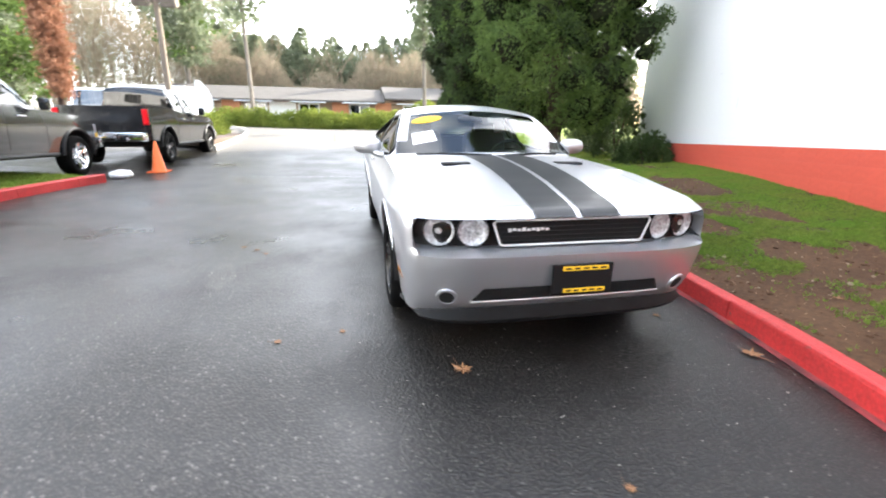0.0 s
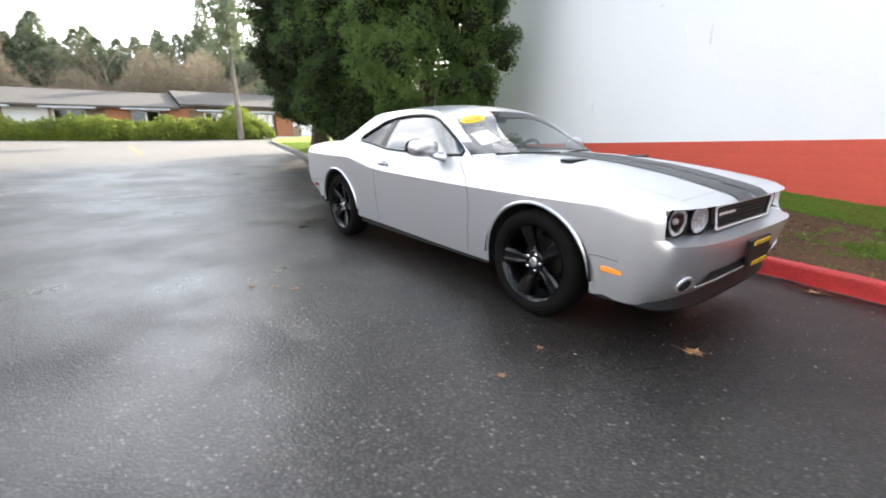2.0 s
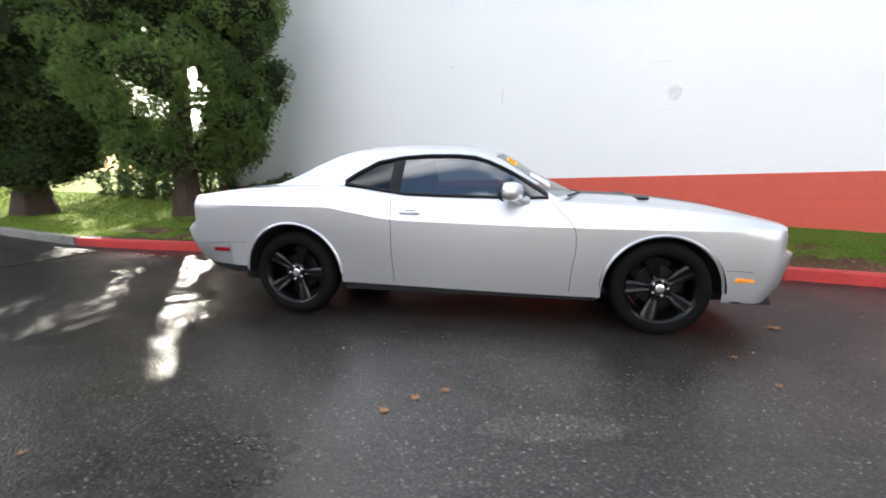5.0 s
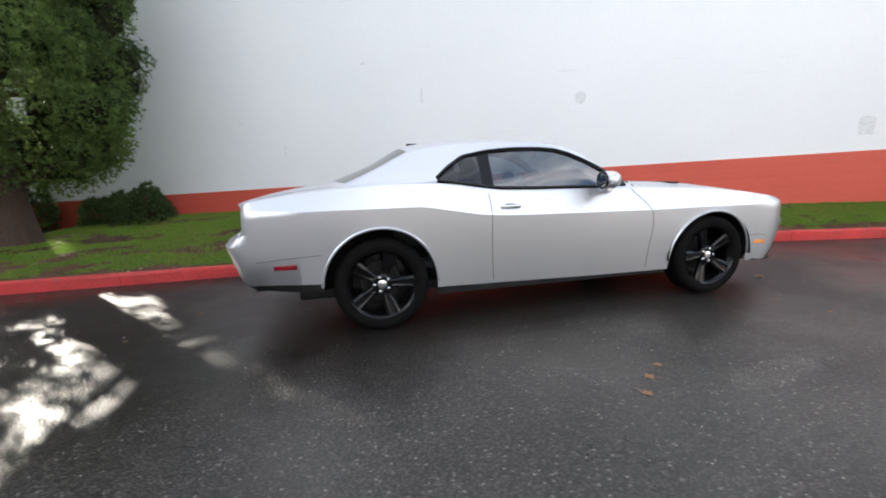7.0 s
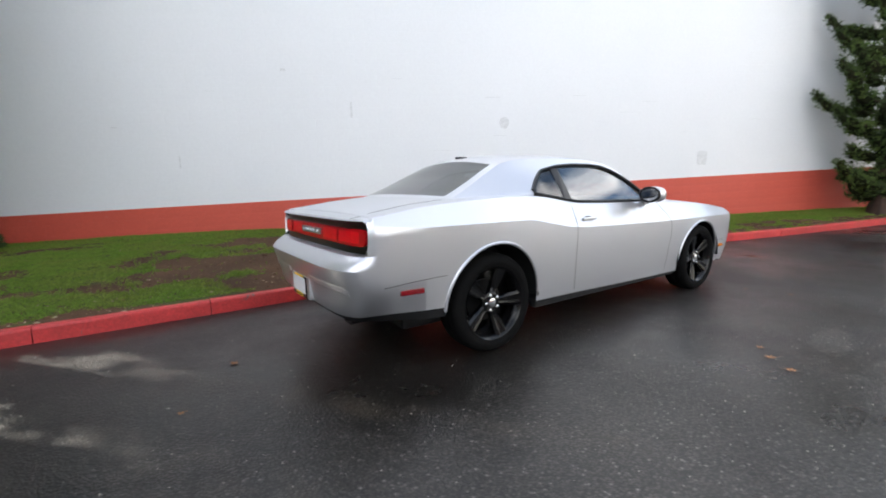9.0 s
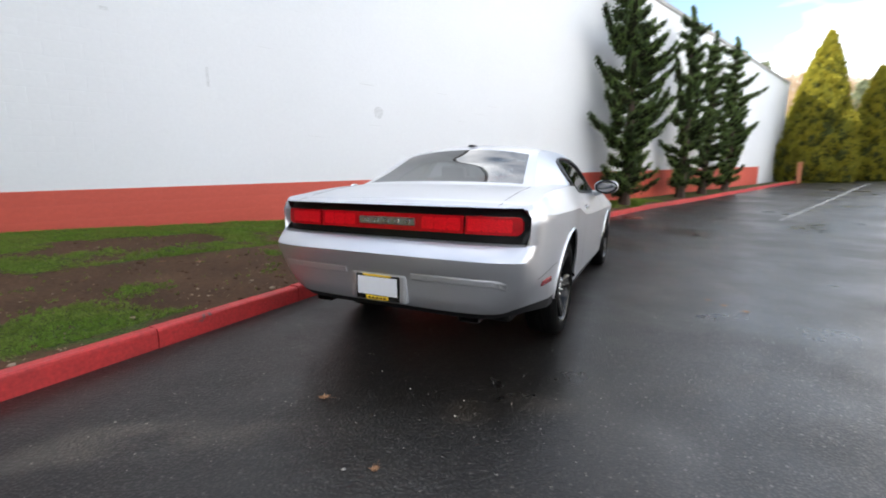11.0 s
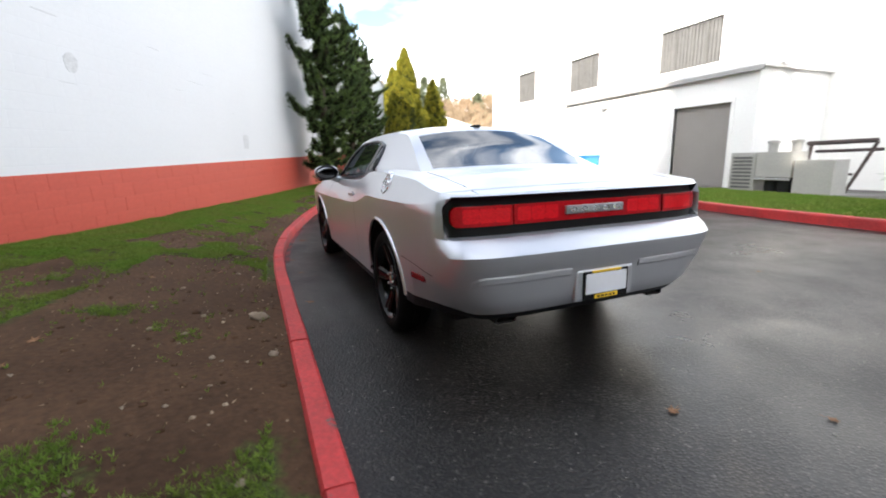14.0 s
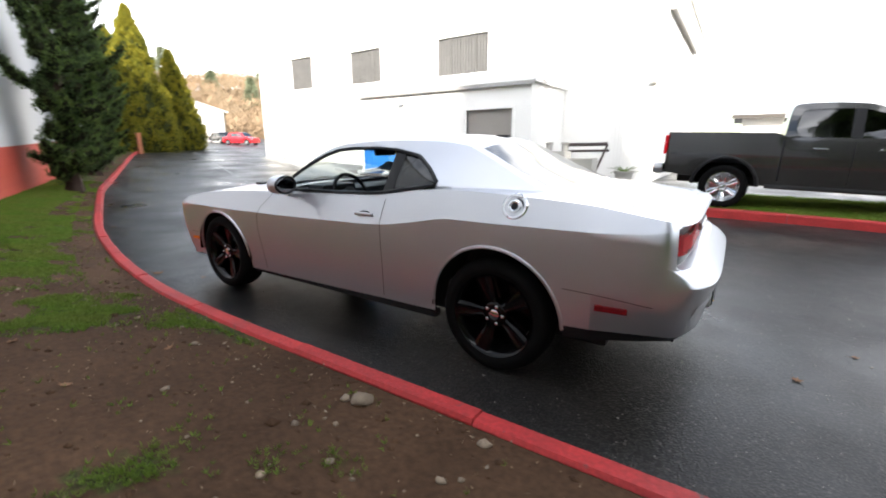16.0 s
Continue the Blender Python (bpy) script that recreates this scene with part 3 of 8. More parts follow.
def verge_soil():
    """Trodden soil that turns mossy where grass grows."""
    m = material("verge_soil", (0.098, 0.053, 0.028), 0.95, second=(0.050, 0.026, 0.0135), scale=1.6, amount=1.2, grain=0.30, grain_scale=30, bump=0.7, bump_scale=34, spec=0.2)
    n, l = m.node_tree.nodes, m.node_tree.links
    b = n["Principled BSDF"]
    src = b.inputs["Base Color"].links[0].from_socket
    at, co, t, r, mul, x = (n.new("ShaderNodeAttribute"), n.new("ShaderNodeTexCoord"), n.new("ShaderNodeTexNoise"), n.new("ShaderNodeValToRGB"), n.new("ShaderNodeMath"), n.new("ShaderNodeMixRGB"))
    at.attribute_name = "cover"
    t.inputs["Scale"].default_value, t.inputs["Detail"].default_value = 14.0, 9.0
    mul.operation = "MULTIPLY_ADD"
    l.new(co.outputs["Object"], t.inputs["Vector"])
    l.new(t.outputs["Fac"], mul.inputs[0])
    mul.inputs[1].default_value = 1.6
    l.new(at.outputs["Fac"], mul.inputs[2])
    r.color_ramp.elements[0].position, r.color_ramp.elements[1].position = 0.66, 0.92
    half = n.new("ShaderNodeMath")
    half.operation = "MULTIPLY"
    half.inputs[1].default_value = 0.5
    l.new(mul.outputs["Value"], half.inputs[0])
    l.new(half.outputs["Value"], r.inputs["Fac"])
    l.new(r.outputs["Color"], x.inputs["Fac"])
    l.new(src, x.inputs["Color1"])
    fine, tuft = n.new("ShaderNodeTexNoise"), n.new("ShaderNodeValToRGB")
    fine.inputs["Scale"].default_value, fine.inputs["Detail"].default_value = 55.0, 5.0
    tuft.color_ramp.elements[0].position, tuft.color_ramp.elements[1].position = 0.36, 0.64
    tuft.color_ramp.elements[0].color, tuft.color_ramp.elements[1].color = (0.022, 0.026, 0.008, 1), (0.075, 0.105, 0.022, 1)
    l.new(co.outputs["Object"], fine.inputs["Vector"])
    l.new(fine.outputs["Fac"], tuft.inputs["Fac"])
    l.new(tuft.outputs["Color"], x.inputs["Color2"])
    l.new(x.outputs["Color"], b.inputs["Base Color"])
    return m


M_VERGE = verge_soil()
kpts = kerb_line(KERB, 0.2)


WALL_BASE = curve1([(-11, 0.30), (-7.3, 0.33), (-4, 0.43), (-2.3, 0.46), (1, 0.42), (3, 0.37), (8, 0.38), (12, 0.42), (20, 0.66), (29, 0.93), (34, 1.1)])
VN = 28


def verge_point(k, j):
    """Point on the verge: k along the kerb, j/VN of the way to the wall."""
    a = kpts[k]
    u = (a - W0).dot(WD) * 1.0
    f = k / (len(kpts) - 1)
    u = -13.2 + (u + 13.2) * min(1.0, 0.35 + f * 4) if u < 0 else u
    u = min(max(u, -13.6), 32.0)
    b = wall_pt(u, -0.05)
    t = j / VN
    s = (a - kpts[max(k - 1, 0)]) if k else (kpts[1] - a)
    nrm = Vector((-s.y, s.x, 0)).normalized()
    a = a + nrm * 0.05
    p = a.lerp(b, t)
    za, zb = ground_z(a.x, a.y) + 0.115, WALL_BASE(b.x)
    z = za + (zb - za) * (t * (1.35 - 0.35 * t)) + 0.03 * noise.noise(Vector((p.x * 0.9, p.y * 0.9, 3))) * min(1, 6 * t) * min(1, 5 * (1 - t) + 0.2)
    z += 0.018 * noise.noise(Vector((p.x * 4, p.y * 4, 7))) * min(1, 8 * t)
    return Vector((p.x, p.y, z))


vv = [verge_point(k, j) for k in range(len(kpts)) for j in range(VN + 1)]
vf = [(k * (VN + 1) + j, (k + 1) * (VN + 1) + j, (k + 1) * (VN + 1) + j + 1, k * (VN + 1) + j + 1) for k in range(len(kpts) - 1) for j in range(VN)]
verge = mesh("verge", vv, vf, M_VERGE)
cover = verge.data.attributes.new("cover", "FLOAT", "POINT")
cover.data.foreach_set("value", [grass_cover(p.x, p.y, (i % (VN + 1)) / VN, (p - W0).dot(WN)) for i, p in enumerate(vv)])
tagged(verge, "damp bare soil verge with thin patchy grass beside the wall", kind="structure")

gk = kerb_line(KERB_GREY, 0.6)
lv, lf, LN = [], [], 24
for p in gk:
    q = Vector((max(p.x, -29.0) * 0.55 - 12.0, 34.0, 0)) if p.y < 6 else Vector((-34.0, 34.0, 0))
    for j in range(LN + 1):
        t = (j / LN) ** 1.6
        c = Vector((p.x, p.y + 0.06, 0)).lerp(q, t)
        lv.append((c.x, c.y, ground_z(p.x, p.y) + 0.115 + 0.5 * t + 0.03 * noise.noise(Vector((c.x * 0.6, c.y * 0.6, 1)))))
for k in range(len(gk) - 1):
    lf += [(k * (LN + 1) + j, (k + 1) * (LN + 1) + j, (k + 1) * (LN + 1) + j + 1, k * (LN + 1) + j + 1) for j in range(LN)]
tagged(mesh("lawn", lv, lf, M_GRASSFAR), "short bright green lawn under the conifers", kind="structure")

ok = kerb_line(KERB_OPP, 0.4)
iv, if_ = [], []
for p in ok:
    for j in range(9):
        t = j / 8
        y = p.y - 0.05 - t * (2.9 if p.x < 3.4 else 2.9 - (p.x - 3.4) * 1.0)
        iv.append((p.x, y, ground_z(p.x, y) + 0.125 + 0.05 * math.sin(t * math.pi) + 0.02 * noise.noise(Vector((p.x, y, 5)))))
for k in range(len(ok) - 1):
    if_ += [(k * 9 + j, (k + 1) * 9 + j, (k + 1) * 9 + j + 1, k * 9 + j + 1) for j in range(8)]
tagged(mesh("grass_island", iv, if_, M_GRASSFAR), "strip of mown green grass behind the red kerb", kind="structure")

# ---- the long white wall with its red band ----
WALL_U0, WALL_U1, WALL_TOP = -13.86, 27.9, 7.6
band_top = lambda u: 1.14 + 0.0305 * u  # noqa: E731


def wall_box(name, u0, u1, o0, o1, z0, z1, mat_, label="", parent=None):
    vs = [wall_pt(u, o, z) for u in (u0, u1) for o in (o0, o1) for z in (z0, z1)]
    fs = [(0, 1, 3, 2), (4, 6, 7, 5), (0, 4, 5, 1), (2, 3, 7, 6), (1, 5, 7, 3), (0, 2, 6, 4)]
    return tagged(mesh(name, vs, fs, mat_, parent, smooth=False), label, kind="structure")


wall_box("wall_north", WALL_U0, 33.0, 0.0, -0.35, -0.5, WALL_TOP, M_WALLWHITE, "tall white-painted block wall with a red painted foot")
wall_box("wall_west", WALL_U0, WALL_U0 + 0.35, -0.352, -26.0, -0.5, WALL_TOP, M_WALLWHITE, "white-painted side wall of the building")
wall_box("wall_east", 32.65, 33.0, -0.352, -26.0, -0.5, WALL_TOP, M_WALLWHITE, "white-painted end wall of the building")
wall_box("wall_back", WALL_U0, 33.0, -26.0, -26.35, -0.5, WALL_TOP, M_WALLWHITE, "white-painted rear wall of the building")
wall_box("roof", WALL_U0 - 0.05, 33.05, 0.06, -26.4, WALL_TOP, WALL_TOP + 0.14, M_TRIM, "flat roof edge with metal coping")


# ---- vehicles: shared shells ----
FRONT_T = [0, .12, .24, .36, .48, .58, .67, .75, .82, .88, .905, .922, .938, .952, .968, .98, .989, .995, .9985, 1.0]
ROW_SUB = [2, 3, 3, 2, 1, 4, 1, 2]


def shell(P):
    """The lower body of a vehicle: a wrap of columns round the car and rows up its side, then strips across the top.
    Returns vertices, wrap faces with their middle, and top faces with their middle."""
    xf, xr = P["xf"], P["xr"]
    n = P.get("square", 3.6)
    cols = [("f", t) for t in FRONT_T[:-1]]
    cols += [("s", x) for x in P["side_x"]]
    cols += [("r", t) for t in FRONT_T[::-1][1:]]

    def keys(kind, x, y):
        zl, zc, ze = P["low"](x), P["crease"](x), P["edge"](x)
        side = [zl + f * (zc - zl) for f in (0, .2, .42, .62, .80, .90, 1)] + [zc + .45 * (ze - zc), ze]
        if kind == "s":
            return side
        end = (P["keys_f"] if kind == "f" else P["keys_r"])
        w = min(1.0, abs(x - (xf if kind == "f" else xr)) / (0.22 if kind == "f" else P.get("turn_r", 0.22)))
        w = w * w if kind == "r" and "turn_r" in P else w
        out = [a + (b - a) * w for a, b in zip(side, end)]
        if P.get("flow"):
            out[-1] = max(side[-1], out[-2] + .01)
        return out

    def width(x, z):
        zc, ze = P["crease"](x), P["edge"](x)
        wm = P["wide"](x)
        if z <= zc:
            return wm - P.get("tuck", 0.055) * (max(0.0, (zc - z) / (zc - 0.2))) ** 1.7 - P.get("under", 0.0) * max(0.0, (zc - z) / (zc - 0.2))
        s = min(1.3, (z - zc) / max(ze - zc, 0.02))
        return wm - P.get("lean", 0.075) * (s if "under" in P else s ** 1.25)

    def place(kind, v, z, z_ref):
        if kind == "s":
            return v, width(v, z)
        ext = P["nose"](z) if kind == "f" else P["tail"](z)
        if kind == "f" and "even" in P and .5 < z < .75:
            k = min(1.0, max(0.0, (v - .92) / .065))
            ext += (P["even"] - ext) * k * k * (3 - 2 * k)
        if kind == "r" and "even_r" in P and z > .62:
            k = min(1.0, max(0.0, (v - .945) / .045))
            ext += (P["even_r"] - ext) * k * k * (3 - 2 * k)
        x0, sign = (xf, 1) if kind == "f" else (xr, -1)
        k = n if kind == "f" else P.get("square_r", n) + P.get("fin", 0.0) * min(1.0, max(0.0, (z - .62) / .16))
        x = x0 + sign * (ext - abs(x0)) * max(0.0, 1 - v**k) ** (1 / k)
        w = width(x0, z)
        if kind == "r":
            w *= 1 - P.get("tuck_r", 0.0) * min(1.0, max(0.0, (0.62 - z) / 0.26)) ** 1.5 * min(1.0, (x0 - x) / 0.3)
        return x, w * v

    columns = []
    for kind, v in cols:
        x_ref = v if kind == "s" else place(kind, v, 0.6, 0.6)[0]
        ks = keys(kind, x_ref, 0)
        zs = []
        for a, b, s in zip(ks, ks[1:], ROW_SUB):
            zs += [a + (b - a) * i / s for i in range(s)]
        zs.append(ks[-1])
        col = []
        for r, z in enumerate(zs):
            x, y = place(kind, v, z, 0)
            rec = P.get("recess_f" if kind == "f" else "recess_r", 0) if kind != "s" else 0
            if rec and v <= 0.923 and (11 <= r <= 15 if v < .92 else 12 <= r <= 14):
                x -= rec * (1 if kind == "f" else -1)
            col.append((x, y, z))
        columns.append(col)
    nr = len(columns[0])
    nc = len(columns)
    wrap, rec_f, rec_r = [], [], []
    verts = [c for col in columns for c in col] + [(x, -y, z) for col in columns for x, y, z in col]
    for side in (0, 1):
        o = side * nc * nr
        for c in range(nc - 1):
            for r in range(nr - 1):
                f = (o + c * nr + r, o + (c + 1) * nr + r, o + (c + 1) * nr + r + 1, o + c * nr + r + 1)
                (ka, va), (kb, vb) = cols[c], cols[c + 1]
                deep = ka == kb != "s" and max(va, vb) <= 0.923 and 10 <= r <= 15 and P.get("recess_" + ka, 0)
                (wrap if not deep else rec_f if ka == "f" else rec_r).append(f if side else f[::-1])
    m, top, t0 = 18, [], len(verts)
    for c in range(nc):
        x, y, z = columns[c][-1]
        kind, v = cols[c]
        rise = P["crown"](x) * (y / 0.88) ** 2 if kind != "s" else P["crown"](x)
        for j in range(m + 1):
            s = -1 + 2 * j / m
            bulge = P["bulge"](x, s * y) if "bulge" in P else 0.0
            verts.append((x, s * y, z + rise * (1 - abs(s) ** 2.4) + bulge * (1 if kind == "s" else (y / 0.88) ** 2)))
    for c in range(nc - 1):
        for j in range(m):
            top.append((t0 + c * (m + 1) + j, t0 + (c + 1) * (m + 1) + j, t0 + (c + 1) * (m + 1) + j + 1, t0 + c * (m + 1) + j + 1))
    return verts, wrap, top, width, rec_f, rec_r


def pick(verts, faces, keep):
    """The faces whose middle passes the test, with their own vertices."""
    out, used, vs = [], {}, []
    for f in faces:
        c = [sum(verts[i][k] for i in f) / len(f) for k in range(3)]
        if keep(c):
            g = []
            for i in f:
                if i not in used:
                    used[i] = len(vs)
                    vs.append(verts[i])
                g.append(used[i])
            out.append(tuple(g))
    return vs, out


def cabin(rail, base, windows, ws, rw, n_st=64, across=18, bow=None, crown=0.05, margin=0.045):
    """The upper body: rail: 3D points of the right roof rail from the windscreen's foot to the rear window's foot; base: (x, y, z) foot of the side;
    windows: outlines (x, z) of the side openings; ws, rw: spans of the rail that belong to windscreen and rear window.
    Returns pieces by name: roof (vertices, faces), screens, side panels and side panes, all for y > 0 mirrored."""
    R = spline(rail, n_st)
    bow = bow or (lambda s: 0.0)
    verts, faces = [], {"roof": [], "windscreen": [], "rear_window": []}
    for i, p in enumerate(R):
        s = i / (n_st - 1)
        for j in range(across + 1):
            v = -1 + 2 * j / across
            k = 1 - abs(v) ** 2.2
            rise = 1.0 - .65 * min(1.0, max(0.0, (ws[1] - s) / .07, (s - rw[0]) / .07))
            verts.append((p.x + bow(s) * k, p.y * v, p.z + crown * rise * k))
    for i in range(n_st - 1):
        s = (i + 0.5) / (n_st - 1)
        for j in range(across):
            v = -1 + 2 * (j + 0.5) / across
            f = (i * (across + 1) + j, (i + 1) * (across + 1) + j, (i + 1) * (across + 1) + j + 1, i * (across + 1) + j + 1)
            inside = abs(v) * R[i].y < R[i].y - margin
            name = "windscreen" if ws[0] < s < ws[1] and inside else "rear_window" if rw[0] < s < rw[1] and inside else "roof"
            faces[name].append(f)
    zr = curve1([(p.x, p.z) for p in R][::-1] if R[0].x > R[-1].x else [(p.x, p.z) for p in R])
    yr = curve1([(p.x, p.y) for p in R][::-1] if R[0].x > R[-1].x else [(p.x, p.y) for p in R])
    B = spline(base, n_st)
    bz, by = curve1([(p.x, p.z) for p in B][::-1]), curve1([(p.x, p.y) for p in B][::-1])

    def side_y(x, z):
        t = (z - bz(x)) / max(zr(x) - bz(x), 0.02)
        t = min(max(t, 0.0), 1.0)
        return by(x) + (yr(x) - by(x)) * (t ** 1.15)
    return R, verts, faces, side_y, zr, bz


def ring_fill(outer, inner, n):
    """A band of quads between two closed outlines of 2D points, matched by angle round the inner middle; n: points each."""
    def resample(loop):
        c = (sum(p[0] for p in inner) / len(inner), sum(p[1] for p in inner) / len(inner))
        out = []
        for k in range(n):
            a = 2 * math.pi * k / n
            d = (math.cos(a), math.sin(a) * 0.45)
            best = None
            for p, q in zip(loop, loop[1:] + loop[:1]):
                ex, ey = q[0] - p[0], q[1] - p[1]
                det = d[0] * (-ey) + ex * d[1]
                if abs(det) < 1e-9:
                    continue
                rx, ry = p[0] - c[0], p[1] - c[1]
                t = (rx * (-ey) + ex * ry) / det
                u = (d[0] * ry - d[1] * rx) / det
                if t > 0 and -1e-6 <= u <= 1 + 1e-6 and (best is None or t > best):
                    best = t
            out.append((c[0] + d[0] * best, c[1] + d[1] * best))
        return out
    return resample(outer), resample(inner)


def wheel(parent, x, y, r, rim_r, width, rim_mat, spoke_mat, spokes=5, cap_mat=None, spoke_w=0.075, name="wheel", turn=math.pi / 2):
    """A wheel with tyre, rim barrel, spokes, hub and nuts; its outer face looks away from the car's middle."""
    s = 1 if y > 0 else -1
    root = new(name)
    root.parent = parent
    root.matrix_basis = pose(x, y, r, 0, 0, 0) @ Matrix.Rotation(-s * math.pi / 2, 4, "X")
    h = width / 2
    bm = bmesh.new()
    prof = [(rim_r, -h * .86), (rim_r + .02, -h * .93), (r - .045, -h), (r - .012, -h * .84), (r, -h * .55), (r + .001, -h * .2), (r - .004, -h * .17), (r - .004, -h * .12), (r + .001, -h * .1),
            (r + .001, h * .1), (r - .004, h * .12), (r - .004, h * .17), (r + .001, h * .2), (r, h * .55), (r - .012, h * .84), (r - .03, h * .965), (r - .06, h), (rim_r + .03, h * .985), (rim_r + .012, h * .93), (rim_r, h * .88)]
    lathe(bm, prof, 56)
    part("tyre", bm, M_TYRE, root, smooth=True)
    bm = bmesh.new()
    lathe(bm, [(rim_r * .80, -h * .9), (rim_r * .82, -h * .2), (rim_r * .88, h * .5), (rim_r * .94, h * .82), (rim_r * 1.005, h * .93), (rim_r * 1.015, h * .89), (rim_r * 1.0, h * .7)], 56)
    lathe(bm, [(0.0, -h * .35), (rim_r * .80, -h * .35), (rim_r * .8, -h * .4)], 40)
    part("rim", bm, rim_mat, root, smooth=True)
    for k in range(spokes):
        a = 2 * math.pi * k / spokes + turn
        rot = Matrix.Rotation(a, 4, "Z")
        bm = bmesh.new()
        w0, w1 = spoke_w * .62, spoke_w
        secs = [(.045, w0, h * .60, .05), (.10, w0 * 1.0, h * .58, .045), (rim_r * .62, w1 * .92, h * .70, .04), (rim_r * .96, w1 * 1.15, h * .86, .035)]
        rings = []
        for q, w, z, d in secs:
            pts = [(-w / 2, -d), (-w / 2, -.010), (-w * .30, 0), (-w * .12, -.004), (w * .12, -.004), (w * .30, 0), (w / 2, -.010), (w / 2, -d)]
            rings.append([bm.verts.new(rot @ Vector((q, u, z + v))) for u, v in pts])
        for A, B in zip(rings, rings[1:]):
            for j in range(8):
                bm.faces.new((A[j], A[(j + 1) % 8], B[(j + 1) % 8], B[j]))
        part("spoke", bm, spoke_mat, root)
    bm = bmesh.new()
    lathe(bm, [(.075, h * .40), (.078, h * .56), (.068, h * .62), (.04, h * .62), (.036, h * .60)], 28)
    part("hub", bm, spoke_mat, root, smooth=True)
    bm = bmesh.new()
    lathe(bm, [(.034, h * .58), (.033, h * .68), (.026, h * .71), (0.0, h * .715)], 24)
    part("hub_cap", bm, cap_mat or M_CHROME, root, smooth=True)
    for k in range(5):
        a = 2 * math.pi * (k + .5) / 5 + turn
        bm = bmesh.new()
        lathe(bm, [(.012, h * .55), (.012, h * .70), (.008, h * .73), (0, h * .735)], 8, Matrix.Translation((.057 * math.cos(a), .057 * math.sin(a), 0)))
        part("wheel_nut", bm, M_CHROME, root, smooth=True)
    return root


def arch_low(sill, arches):
    """The lower edge of a side: the sill with round wheel arches (x, z, radius, height factor)."""
    def at(x):
        z = sill(x)
        for cx, cz, r, k in arches:
            d = abs(x - cx)
            if d < r:
                z = max(z, cz + k * math.sqrt(r * r - d * d))
        return z
    return at


def strip_on(path, half, lift=0.002):
    """A thin ribbon along points with normals: (point, sideways vector, outward normal)."""
    vs, fs = [], []
    for p, side, nrm in path:
        vs += [p - side * half + nrm * lift, p + side * half + nrm * lift]
    for i in range(len(path) - 1):
        fs.append((2 * i, 2 * i + 1, 2 * i + 3, 2 * i + 2))
    return vs, fs


def side_x_list(x0, x1, arches, step=0.075):
    xs = set(np.round(np.arange(x0, x1 - 1e-6, -step), 4)) | {x1}
    for cx, r in arches:
        for a in np.linspace(0, math.pi, 25):
            xs.add(round(cx + r * math.cos(a), 4))
        xs |= {round(cx + r + .003, 4), round(cx - r - .003, 4)}
    return sorted((float(x) for x in xs if x1 <= x <= x0), reverse=True)


# ---- the silver coupe ----
def skin(tree, us, vs_, way, lift, at=None):
    """A thin grid laid on a surface seen along x; way 1 from the front, -1 from the rear."""
    pts = []
    for u in us:
        for v in vs_:
            y, z = at(float(u), float(v)) if at else (float(u), float(v))
            h = tree.ray_cast(Vector((4 * way, y, z)), Vector((-way, 0, 0)))[0]
            pts.append((h.x if h else 2.0 * way) + lift * way)
            pts[-1] = (pts[-1], y, z)
    m = len(vs_)
    return pts, [(i * m + j, (i + 1) * m + j, (i + 1) * m + j + 1, i * m + j + 1) for i in range(len(us) - 1) for j in range(m - 1)]


